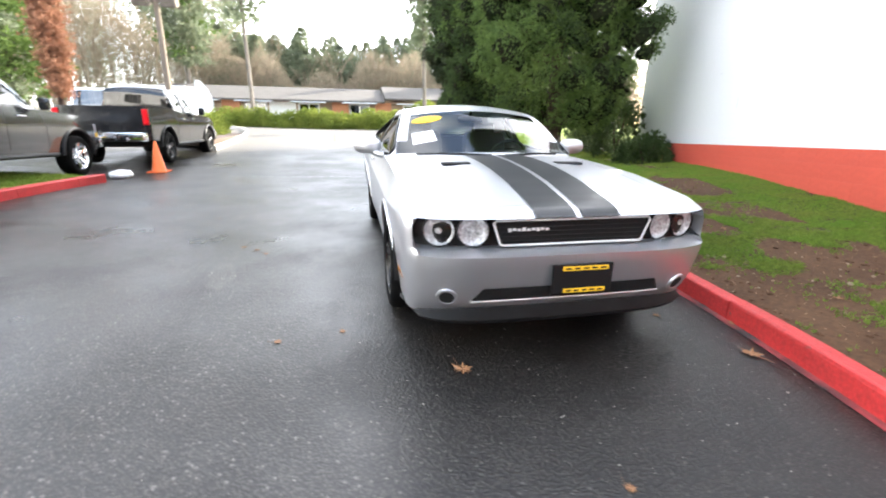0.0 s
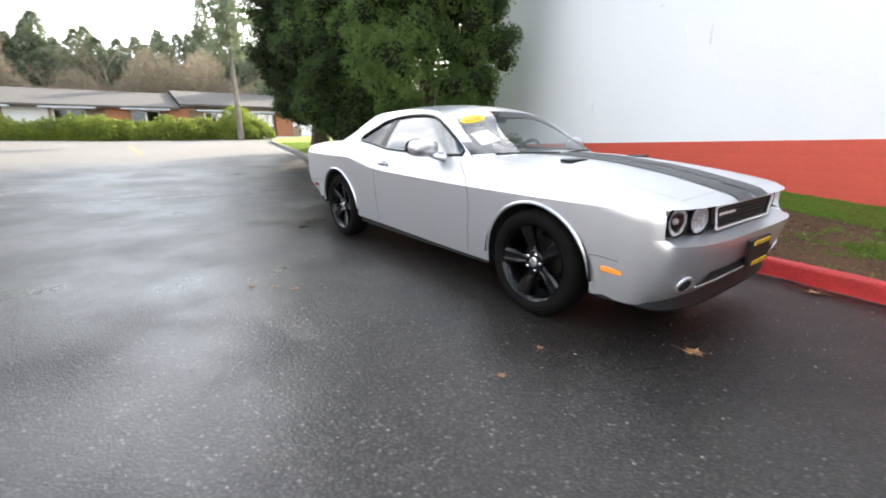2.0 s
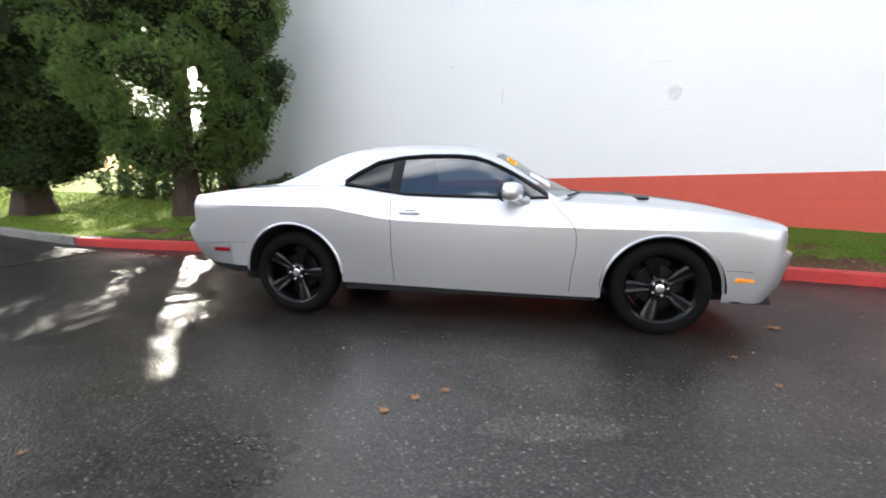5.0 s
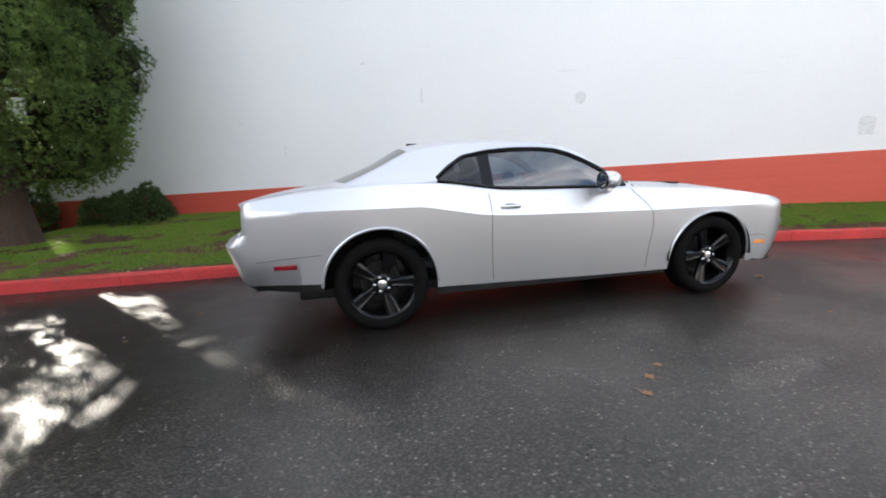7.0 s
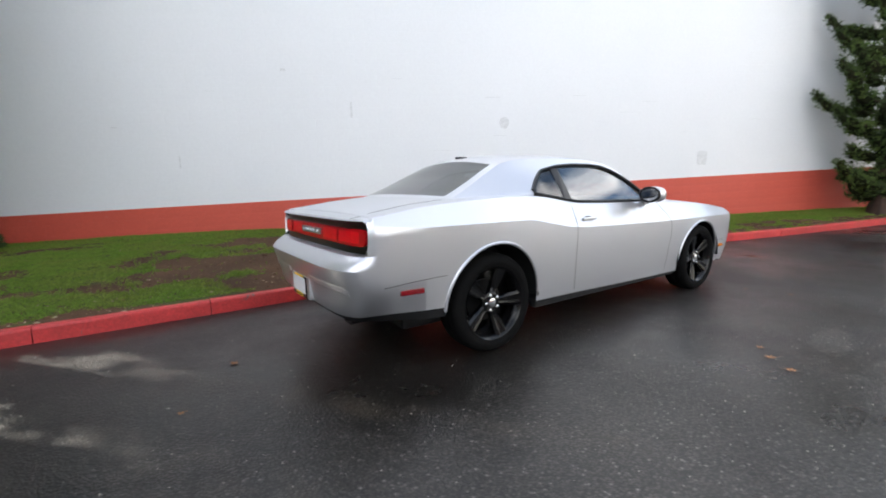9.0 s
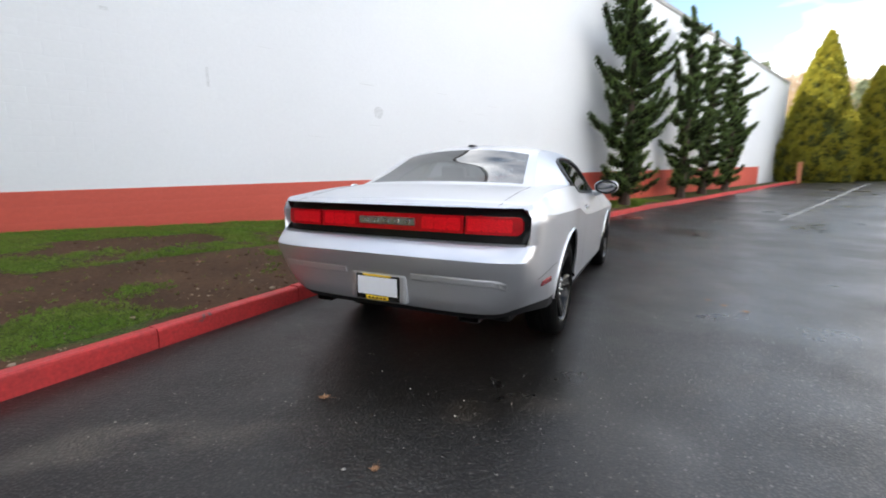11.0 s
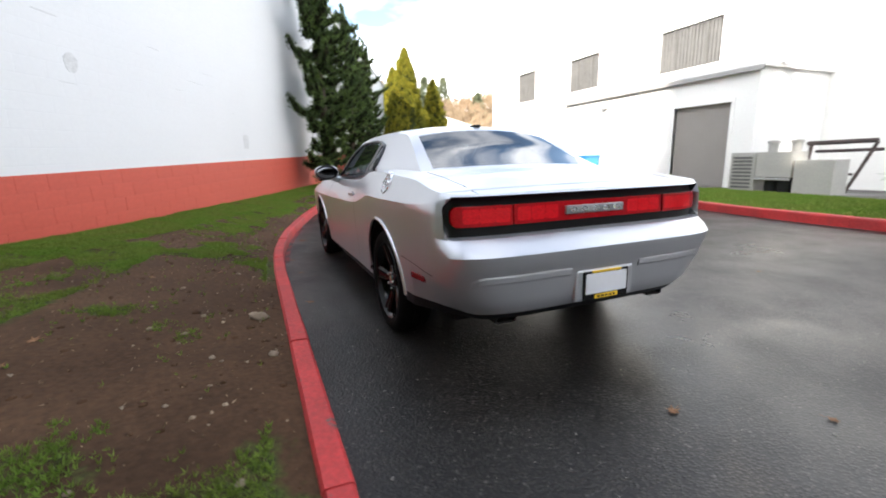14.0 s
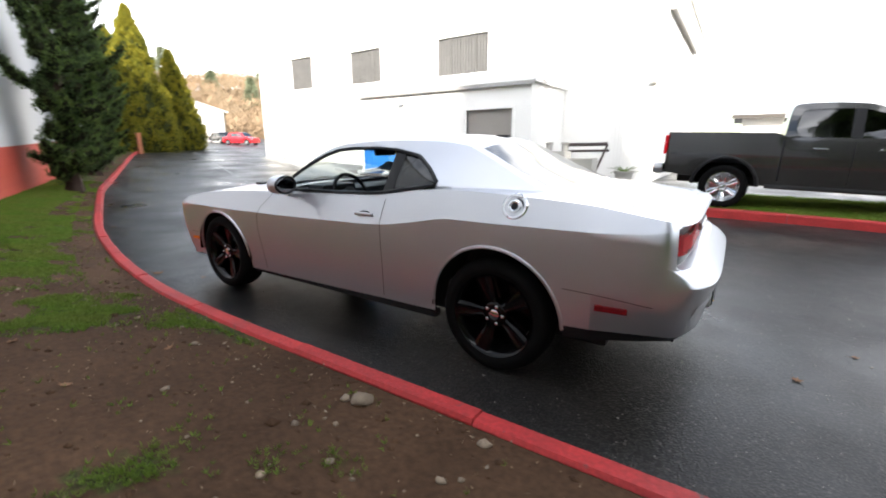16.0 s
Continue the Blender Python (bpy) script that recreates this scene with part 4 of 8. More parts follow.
def silver_coupe():
    car = thing("sports_coupe", "silver two-door coupe with black hood stripes parked beside red kerb", "car")
    FA, RA, R = 1.473, -1.473, 0.358
    sill = curve1([(2.0, .27), (1.0, .265), (-1.0, .30), (-2.1, .36)])
    P = dict(
        xf=1.96, xr=-2.05, square=4.4, even=2.425, even_r=2.52, fin=.6, turn_r=.42, square_r=5.4, tuck_r=0.17,
        side_x=side_x_list(1.96, -2.05, [(FA, .425), (RA, .43)]),
        low=arch_low(sill, [(FA, .335, .425, 1.0), (RA, .355, .43, 1.02)]),
        crease=curve1([(2.45, .79), (1.96, .80), (1.4, .803), (.85, .806), (-.28, .828), (-.6, .842), (-.92, .893), (-1.18, .935), (-1.8, .942), (-2.35, .945), (-2.6, .945)]),
        edge=curve1([(2.45, .835), (2.2, .865), (1.96, .897), (1.6, .94), (1.2, .970), (.7, .992), (0.2, 1.0), (-.45, 1.018), (-.75, 1.055), (-1.0, 1.098), (-1.3, 1.105), (-1.7, 1.09), (-2.05, 1.065), (-2.3, 1.03), (-2.6, 1.0)]),
        wide=curve1([(2.1, .915), (1.5, .945), (.8, .940), (-.3, .937), (-1.0, .952), (-1.5, .975), (-2.05, .958)]),
        crown=curve1([(2.45, .02), (2.1, .04), (1.4, .05), (.8, .045), (-1.5, .04), (-2.05, .03), (-2.5, .01)]),
        bulge=lambda x, y: .007 * math.exp(-((abs(y) - .36) / .13) ** 2) * max(0.0, min(1.0, (x - .9) / .3)) * max(0.0, min(1, (2.2 - x) / .6)),
        nose=curve1([(.16, 2.20), (.27, 2.29), (.40, 2.382), (.56, 2.434), (.618, 2.448), (.636, 2.447), (.662, 2.412), (.672, 2.408), (.79, 2.408), (.815, 2.392), (.835, 2.362), (.86, 2.30)]),
        tail=curve1([(.2, 2.36), (.355, 2.475), (.43, 2.535), (.58, 2.560), (.60, 2.566), (.7149, 2.598), (.7151, 2.598), (.7899, 2.498), (.7905, 2.497), (.80, 2.495), (.9, 2.490), (.985, 2.484), (1.01, 2.468), (1.03, 2.42)]),
        keys_f=[.27, .32, .42, .56, .634, .660, .812, .818, .835],
        keys_r=[.355, .43, .58, .715, .790, .797, .992, .998, 1.008],
        recess_f=.10, recess_r=.055, flow=True, under=.012, tuck=.046)
    verts, wrap, top, width, rec_f, rec_r = shell(P)
    cab_open = lambda c: -1.32 < c[0] < .66 and abs(c[1]) < .80  # noqa: E731
    is_hood = lambda c: .80 < c[0] < 2.28 and abs(c[1]) < .70  # noqa: E731
    is_deck = lambda c: c[0] < -1.75 and abs(c[1]) < .72  # noqa: E731
    in_front = lambda c: c[0] > 2.0 and c[2] < .664  # noqa: E731
    in_rear = lambda c: c[0] < -2.12 and c[2] < .79  # noqa: E731
    door = lambda c: -.6 < c[0] < .80 and c[2] < 1.2 and c[2] > .30  # noqa: E731
    skirt = lambda c: c[2] < .40 and c[0] < -1.90  # noqa: E731
    body_out = lambda c: not (in_front(c) or in_rear(c) or door(c) or skirt(c))  # noqa: E731
    n_row, n_col = sum(ROW_SUB) + 1, 2 * (len(FRONT_T) - 1) + len(P["side_x"])
    line = {tuple(round(c, 4) for c in verts[k]) for k in range(15, 2 * n_col * n_row, n_row) if verts[k][0] < 1.97}

    def creased(ob):
        """Keeps the character line along the flank crisp."""
        ob.data.set_sharp_from_angle(angle=radians(30))
        on = [tuple(round(c, 4) for c in v.co) in line for v in ob.data.vertices]
        for e in ob.data.edges:
            if on[e.vertices[0]] and on[e.vertices[1]]:
                e.use_edge_sharp = True
        return ob
    creased(mesh("body", *pick(verts, wrap + [f for f in rec_r if sum(verts[k][2] for k in f) < 4 * .80], body_out), M_SILVER, car))
    mesh("body_top", *pick(verts, top, lambda c: not (cab_open(c) or is_hood(c) or is_deck(c))), M_SILVER, car)
    hood = mesh("hood", *pick(verts, top, is_hood), M_SILVER, car)
    mesh("trunk_lid", *pick(verts, top, is_deck), M_SILVER, car)
    fbump = mesh("front_bumper", *pick(verts, wrap + [f for f in rec_f if sum(verts[k][2] for k in f) < 4 * .656], in_front), M_SILVER, car)
    rbump = mesh("rear_bumper", *pick(verts, wrap, lambda c: in_rear(c) and not skirt(c)), M_SILVER, car)
    rbump.data.set_sharp_from_angle(angle=radians(24))
    fbump.data.set_sharp_from_angle(angle=radians(26))
    doors = {}
    for s in (1, -1):
        doors[s] = creased(mesh("door", *pick(verts, wrap, lambda c, s=s: door(c) and c[1] * s > 0), M_SILVER, car))
    mesh("rear_valance", *pick(verts, wrap, skirt), M_BLACK, car, label="black plastic rear valance")
    mesh("headlamp_panel", *pick(verts, rec_f, lambda c: c[2] > .656), M_GLOSSBLACK, car, label="recessed black lamp and grille panel")

    mesh("taillight_panel", *pick(verts, rec_r, lambda c: c[2] > .80), M_GLOSSBLACK, car, label="recessed black panel round the tail lamps")

    # underside, wheel wells
    bm = bmesh.new()
    box(bm, (0, 0, .27), (4.2, 1.40, .08), .03)
    part("underbody", bm, M_BLACK, car)
    for s in (1, -1):
        # added strip under each side, its black standing for the shade below
        bm = bmesh.new()
        box(bm, (0.0, s * .85, .262), (2.06, .07, .06), .02)
        part("sill_trim", bm, M_WELL, car, "black strip standing for the shade below the sill")
    for cx in (FA, RA):
        for s in (1, -1):
            vs, fs = [], []
            for k in range(25):
                a = math.pi * k / 24
                for y in (s * .925, s * .60):
                    vs.append((cx + .44 * math.cos(a), y, .345 + .45 * math.sin(a)))
            fs = [(2 * k, 2 * k + 1, 2 * k + 3, 2 * k + 2) for k in range(24)]
            vs += [(cx + .45 * math.cos(2 * math.pi * k / 24), s * .60, max(.25, .345 + .45 * math.sin(2 * math.pi * k / 24))) for k in range(24)]
            fs.append(tuple(range(50, 74)))
            mesh("wheel_well", vs, fs, M_WELL, car)
            # bright rolled arch lip
            arc = []
            rr, cz, kk = (.425, .335, 1.0) if cx > 0 else (.43, .355, 1.02)
            for k in range(33):
                a = .06 + (math.pi - .12) * k / 32
                x, z = cx + (rr + .004) * math.cos(a), cz + kk * (rr + .004) * math.sin(a)
                arc.append((x, s * (width(x, z) + .001), z))
            bm = bmesh.new()
            tube(bm, arc, .011, 6)
            part("arch_lip", bm, M_SILVER, car, smooth=True)
    for x in (FA, RA):
        for s in (1, -1):
            wheel(car, x, s * .815, R, .262, .235, M_RIM, M_RIM, 5, M_CHROME, .098, turn=math.pi if x > 0 else 0.0)
            bm = bmesh.new()
            lathe(bm, [(0.0, 0), (.15, 0), (.155, .01), (.155, .03), (0, .03)], 28, pose(x, s * .76, R, 90, 0, 0))
            part("brake_disc", bm, M_DISC, car, smooth=True)

    # upper body
    rail = [(.74, .785, 1.0), (.50, .745, 1.15), (.24, .675, 1.315), (.08, .640, 1.372), (-.15, .615, 1.398), (-.5, .60, 1.408), (-.85, .595, 1.398), (-1.08, .600, 1.372), (-1.25, .628, 1.31), (-1.5, .682, 1.190), (-1.74, .74, 1.088), (-1.92, .78, 1.02)]
    sink = lambda x: max(0.0, min(1.0, (-1.42 - x) / .5)) ** 1.4  # noqa: E731
    base = [(x, width(x, P["edge"](x)) - .012 - .07 * sink(x), P["edge"](x) - .004 - .085 * sink(x)) for x in np.linspace(.76, -1.94, 32)]
    ws, rw = (.011, .216), (.715, .905)
    R_, cv, cf, side_y, zr, bz = cabin(rail, base, None, ws, rw, bow=lambda s: .20 * max(0, 1 - s / .284) ** 1.0 - .14 * max(0, (s - .66) / .28), crown=.06, margin=.042)
    for name, mat_ in (("roof", M_SILVER), ("windscreen", M_GLASS), ("rear_window", M_GLASS_DARK)):
        mesh(name, *pick(cv, cf[name], lambda c: True), mat_, car)
    win = [(-1.03, 1.124), (-.915, 1.212), (-.765, 1.299), (-.55, 1.338), (-.34, 1.352), (-.10, 1.350), (.05, 1.336), (.17, 1.300), (.32, 1.232), (.46, 1.155), (.60, 1.070), (.66, 1.022), (.5, 1.019), (.22, 1.022), (-.2, 1.030), (-.50, 1.042), (-.64, 1.062), (-.80, 1.088)]
    outer = [(p.x, p.z) for p in R_] + [(b[0], b[2]) for b in base[::-1]]
    o2, i2 = ring_fill(outer, win, 96)
    for s in (1, -1):
        vs = [(x, s * side_y(x, z), z) for x, z in o2] + [(x, s * (side_y(x, z) - .002), z) for x, z in i2]
        mesh("side_frame", vs, [(k, (k + 1) % 96, 96 + (k + 1) % 96, 96 + k) for k in range(96)], M_SILVER, car)
        # dark window seal round the opening
        bm = bmesh.new()
        tube(bm, [(x, s * (side_y(x, z) - .001), z) for x, z in i2] + [(i2[0][0], s * side_y(*i2[0]), i2[0][1])], .015, 6, cap=False)
        part("window_seal", bm, M_GLOSSBLACK, car, smooth=True)
        for name, keep, mat_ in (("quarter_window", lambda p: p[0] <= -.585, M_GLASS_BLACK), ("door_window", lambda p: p[0] > -.585, M_GLASS_DARK if s < 0 else M_GLASS)):
            pts = [p for p in i2 if keep(p)]
            if name == "door_window" and s > 0:
                continue
            xs = np.linspace(min(p[0] for p in pts), max(p[0] for p in pts), 16)
            zl = lambda x: np.interp(x, [p[0] for p in sorted(win, key=lambda p: p[0]) if p in win[11:] + win[:1]], [p[1] for p in sorted(win, key=lambda p: p[0]) if p in win[11:] + win[:1]])  # noqa: E731
            zh = lambda x: np.interp(x, [p[0] for p in win[:12]], [p[1] for p in win[:12]])  # noqa: E731
            vs = []
            for x in xs:
                for t in np.linspace(0, 1, 6):
                    z = float(zl(x) + (zh(x) - zl(x)) * t)
                    vs.append((float(x), s * (side_y(float(x), z) - .012), z))
            fs = [(i * 6 + j, (i + 1) * 6 + j, (i + 1) * 6 + j + 1, i * 6 + j + 1) for i in range(15) for j in range(5)]
            mesh(name, vs, fs, mat_, car)
        bm = bmesh.new()
        x0, x1 = -.64, -.545
        a = [(x, s * (side_y(x, z) - .004), z) for x, z in ((x0, 1.055), (x1, 1.05), (x1 + .01, 1.335), (x0 + .01, 1.328))]
        b = [(x, y - s * .03, z) for x, y, z in a]
        va, vb = [bm.verts.new(p) for p in a], [bm.verts.new(p) for p in b]
        bm.faces.new(va), bm.faces.new(vb[::-1])
        for k in range(4):
            bm.faces.new((va[k], va[(k + 1) % 4], vb[(k + 1) % 4], vb[k]))
        part("pillar", bm, M_GLOSSBLACK, car)

    # hood stripes, scoops, seams
    tree, wtree = mathutils_tree(verts, top), mathutils_tree(verts, wrap)
    for y0, y1 in ((.020, .248), (-.248, -.014)):
        vs, n = [], 0
        for x in np.linspace(.86, 2.352, 46):
            for y in np.linspace(y0, y1, 7):
                y_ = float(y) * (1.0 + .10 * (1.6 - float(x)) * .4)
                hit = tree.ray_cast(Vector((float(x), y_, 2.0)), Vector((0, 0, -1)))[0]
                vs.append((float(x), y_, (hit.z if hit else .83) + (.003 if x < 2.2 else .0055)))
            n += 1
        for z in (.832, .826, .820):
            for y in np.linspace(y0, y1, 7):
                y_ = float(y) * (1.0 + .10 * (1.6 - 2.39) * .4)
                hit = wtree.ray_cast(Vector((4, y_, z)), Vector((-1, 0, 0)))[0]
                vs.append((hit.x + .0055, y_, z))
            n += 1
        mesh("hood_stripe", vs, [(i * 7 + j, (i + 1) * 7 + j, (i + 1) * 7 + j + 1, i * 7 + j + 1) for i in range(n - 1) for j in range(6)], M_STRIPE, hood, label="matt black stripe")
    for s in (1, -1):
        bm = bmesh.new()
        hit = tree.ray_cast(Vector((1.40, s * .42, 2)), Vector((0, 0, -1)))[0]
        box(bm, (1.40, s * .43, hit.z + .002), (.085, .20, .018), .006, Euler((0, radians(2), 0)).to_matrix())
        part("hood_scoop", bm, M_BLACK, hood, "black hood scoop opening")

    def seam(name, pts, parent, half=.0026):
        """A dark panel gap along (x, z) on both flanks."""
        pts = spline([(x, 0, z) for x, z in pts], 22)
        for s in (1, -1):
            path, hits = [], []
            for p in pts:
                h, nrm = wtree.ray_cast(Vector((p.x, s * 3, p.z)), Vector((0, -s, 0)))[:2]
                if h:
                    hits.append((h, nrm if nrm.y * s > 0 else -nrm))
            for i, (h, nrm) in enumerate(hits):
                t = (hits[min(i + 1, len(hits) - 1)][0] - hits[max(i - 1, 0)][0]).normalized()
                path.append((h, t.cross(nrm).normalized(), nrm))
            mesh(name, *strip_on(path, half, .0022), M_GAP, parent if not isinstance(parent, dict) else parent[s], smooth=False)
    seam("door_gap", [(.665, .99), (.70, .95), (.80, .85), (.845, .76), (.85, .66), (.83, .5), (.815, .30)], doors)
    seam("door_gap", [(-.61, 1.01), (-.60, .9), (-.60, .6), (-.585, .32)], doors)
    seam("bumper_gap", [(1.90, .512), (1.96, .514), (2.02, .512), (2.08, .508)], car, .002)
    seam("bumper_gap", [(-1.90, .625), (-2.05, .62), (-2.2, .612), (-2.34, .60)], car, .002)
    bm = bmesh.new()
    for s in (1, -1):
        pts = [tree.ray_cast(Vector((x, s * .70, 2)), Vector((0, 0, -1)))[0] for x in np.linspace(.85, 2.25, 16)]
        tube(bm, [p + Vector((0, 0, -.0006)) for p in pts if p], .0014, 5)
    pts = [tree.ray_cast(Vector((2.28, y, 2)), Vector((0, 0, -1)))[0] for y in np.linspace(-.69, .69, 16)]
    tube(bm, [p + Vector((0, 0, -.0006)) for p in pts if p], .0014, 5)
    part("hood_gap", bm, M_BLACK, car)
    for s in (1, -1):
        bm = bmesh.new()
        pts = [tree.ray_cast(Vector((x, s * .72, 2)), Vector((0, 0, -1)))[0] for x in np.linspace(-1.78, -2.44, 12)]
        tube(bm, [p + Vector((0, 0, -.001)) for p in pts if p], .003, 5)
        part("trunk_gap", bm, M_BLACK, car)

    # front: lamps, grille, intake, plate
    for s in (1, -1):
        for y, x in ((.718, 2.256), (.545, 2.294)):
            m = pose(x, s * y, .742, 0, 0, 0) @ Matrix.Rotation(math.pi / 2, 4, "Y") @ Matrix.Rotation(s * -.18, 4, "X")
            bm = bmesh.new()
            lathe(bm, [(.082, -.06), (.087, .02), (.085, .030), (.081, .032), (.078, .02)], 32, m)
            lamp = part("headlamp", bm, M_GLOSSBLACK, car, "round headlamp in a black ring", smooth=True)
            bm = bmesh.new()
            lathe(bm, [(0.0, .022), (.014, .021), (.018, .010), (.030, .006), (.050, .009), (.066, .014), (.079, .022)], 32, m)
            part("reflector", bm, M_HEADLAMP, lamp, smooth=True)
            bm = bmesh.new()
            lathe(bm, [(.080, .024), (.06, .034), (.03, .040), (0.0, .042)], 32, m)
            part("lens", bm, M_CLEAR, lamp, smooth=True)
    outline = [(-.438, .066), (.438, .066), (.452, .05), (.412, -.058), (.398, -.066), (-.398, -.066), (-.412, -.058), (-.452, .05)]
    gm = Matrix(((0, 0, 1, 2.310), (1, 0, 0, 0), (0, 1, 0, .737), (0, 0, 0, 1)))
    bm = bmesh.new()
    slab(bm, outline, gm, .02)
    grille = part("grille", bm, M_BLACK, car, "black grille")
    bm = bmesh.new()
    tube(bm, [gm @ Vector((x, y, .045)) for x, y in outline + outline[:2]], .0065, 8, cap=False)
    part("grille_surround", bm, M_BADGE, grille, "satin chrome grille surround", smooth=True)
    for k in range(5):
        bm = bmesh.new()
        box(bm, gm @ Vector((0, -.05 + k * .024, .026)), (.012, .80 + .012 * k, .006), .002)
        part("grille_bar", bm, M_WELL, grille)
    bm = bmesh.new()
    for k in range(9):
        box(bm, gm @ Vector((-.36 + k * .026, .012 + .003 * (k % 2), .036)), (.004, .020, .014 if k % 3 else .02), .002)
    part("badge", bm, M_BADGE, grille, "small chrome script badge")
    ftree = mathutils_tree(verts, wrap + rec_r)

    def on_nose(y, z, lift):
        h, nrm = ftree.ray_cast(Vector((4, float(y), float(z))), Vector((-1, 0, 0)))[:2]
        return h + Vector((lift, 0, 0)) if h else None
    # flat patch on the bumper; its black stands for the shade inside the intake
    vs, fs = skin(ftree, np.linspace(-1, 1, 25), np.linspace(0, 1, 4), 1, .004, lambda u, v: (u * (.565 - .06 * v), .368 + .085 * v))
    intake = mesh("lower_intake", vs, fs, M_WELL, fbump, label="black patch for the shaded lower air intake")
    bm = bmesh.new()
    tube(bm, [p for p in (on_nose(y, .366, .004) for y in np.linspace(-.565, .565, 22)) if p], .006, 6)
    part("intake_trim", bm, M_BADGE, fbump, "thin chrome strip", smooth=True)
    for s in (1, -1):
        h, nrm = ftree.ray_cast(Vector((4, s * .69, .400)), Vector((-1, 0, 0)))[:2]
        nrm = nrm if nrm.x > 0 else -nrm
        mm = Matrix.Translation(h + nrm * .004) @ nrm.to_track_quat("Z", "Y").to_matrix().to_4x4()
        # flat disc, black in place of the shade inside the opening
        bm = bmesh.new()
        lathe(bm, [(0.0, .002), (.040, .002), (.043, .004)], 28, mm)
        fog = part("fog_lamp_recess", bm, M_WELL, fbump, "round black disc for the shaded fog lamp opening")
        bm = bmesh.new()
        lathe(bm, [(.040, .002), (.043, .0045), (.050, .005), (.056, .001), (.058, -.01)], 28, mm)
        part("fog_lamp_rim", bm, M_SILVER, fog, "silver rim", smooth=True)
    bm = bmesh.new()
    pts = []
    for t in np.linspace(-1, 1, 25):
        y = .893 * t
        pts.append((1.96 + .378 * (1 - abs(t) ** 4.0) ** (1 / 4.0), y, -.03 * abs(t) ** 4))
    secs = [(-.012, .318), (.002, .288), (.018, .246), (.010, .224), (-.06, .222)]
    rings = [[bm.verts.new((x + o, y * (1 + .4 * o * abs(y)), z - (z - .275) * .9 * (abs(y) / .893) ** 5)) for k, (o, z) in enumerate(secs)] for x, y, dz in pts]
    for A, B in zip(rings, rings[1:]):
        for j in range(len(secs) - 1):
            bm.faces.new((A[j], A[j + 1], B[j + 1], B[j]))
    part("lip", bm, M_LIP, car, "black rubber front lip", smooth=True)
    bm = bmesh.new()
    box(bm, (2.451, .020, .503), (.018, .345, .16), .006)
    fp = part("plate_frame", bm, M_BLACK, fbump, "black number plate holder")
    for z, w in ((.562, .26), (.440, .24)):
        bm = bmesh.new()
        box(bm, (2.463, .03, z), (.004, w, .024), .001)
        part("plate_strip", bm, M_YELLOW, fp, "yellow strip with unreadable print")
        bm = bmesh.new()
        for k in range(5):
            box(bm, (2.466, .03 - w * .38 + k * w * .19, z), (.002, w * .12, .009))
        part("print_bar", bm, M_BLACK, fp)
    for s in (1, -1):
        for name, x, z, l, h, mat_ in (("side_marker", 2.035, .445, .13, .036, M_AMBER), ("side_marker", -2.15, .552, .16, .034, M_REDDARK)):
            bm = bmesh.new()
            y = width(x, z)
            x2 = x + (.05 if x > 0 else -.05)
            ang = -s * math.atan2(width(x - .1, z) - .035 * (x > 0) - width(x, z), .1) * 0 + (s * radians(-2.5 if x > 0 else 7))
            box(bm, (x, s * (y - (.004 if x > 0 else .007)), z), (l, .022, h), .006, Euler((0, 0, ang)).to_matrix())
            part(name, bm, mat_, car, "amber side marker lamp" if x > 0 else "red side marker lamp")

    # rear: lamps, badge, plate, bumper strips, exhausts
    def plaque(name, mat_, parent, y0, y1, z0, z1, low, high, radius, label, ends=(True, True), n=24):
        """A rounded panel that follows the tail, standing from low to high off it."""
        vz = [z0 + (z1 - z0) * (.5 - .5 * math.cos(math.pi * k / 14)) for k in range(15)]

        def across(u, v):
            z = vz[int(v)]
            d = min(z - z0, z1 - z)
            cut = radius - math.sqrt(max(0.0, radius ** 2 - (radius - d) ** 2)) if d < radius else 0.0
            a, b = y0 + (cut if ends[0] else 0), y1 - (cut if ends[1] else 0)
            return a + (b - a) * u, z
        us, vs_ = np.linspace(0, 1, n), range(15)
        lo_, fs = skin(ftree, us, vs_, -1, low, across)
        hi_, _ = skin(ftree, us, vs_, -1, high, across)
        m, o = 15, len(lo_)
        rim = [i * m for i in range(n)] + [(n - 1) * m + j for j in range(1, m)] + [i * m + m - 1 for i in range(n - 2, -1, -1)] + [j for j in range(m - 2, 0, -1)]
        fs = [tuple(o + i for i in f) for f in fs] + [(a, b, o + b, o + a) for a, b in zip(rim, rim[1:] + rim[:1])]
        ob = mesh(name, lo_ + hi_, fs, mat_, parent, label=label)
        ob.data.set_sharp_from_angle(angle=radians(40))
        return ob
    for s in (1, -1):
        a, b = (.528, .852) if s > 0 else (-.852, -.528)
        lamp = plaque("tail_lamp", M_RED, car, a, b, .846, .948, .003, .020, .035, "red tail lamp lens", (s < 0, s > 0))
        for k in range(3):
            c = s * (.582 + .086 * k)
            plaque("lamp_cell", M_REDHOT, lamp, c - .0425, c + .0425, .862, .934, .020, .0208, .012, "brighter red lamp cell", n=6)
    centre = plaque("centre_lamp", M_RED, car, -.516, .516, .846, .948, .003, .017, .008, "red lens across the tail behind the badge", n=40)
    for k in range(3):
        for s in (1, -1):
            c = s * (.285 + .085 * k)
            plaque("lamp_cell", M_REDHOT, centre, c - .0412, c + .0412, .862, .934, .017, .0178, .012, "brighter red lamp cell", n=6)
    bm = bmesh.new()
    box(bm, (-2.458, 0, .90), (.016, .40, .044), .004)
    badge = part("rear_badge", bm, M_ALU, car, "brushed metal name badge")
    for k in range(5):
        bm = bmesh.new()
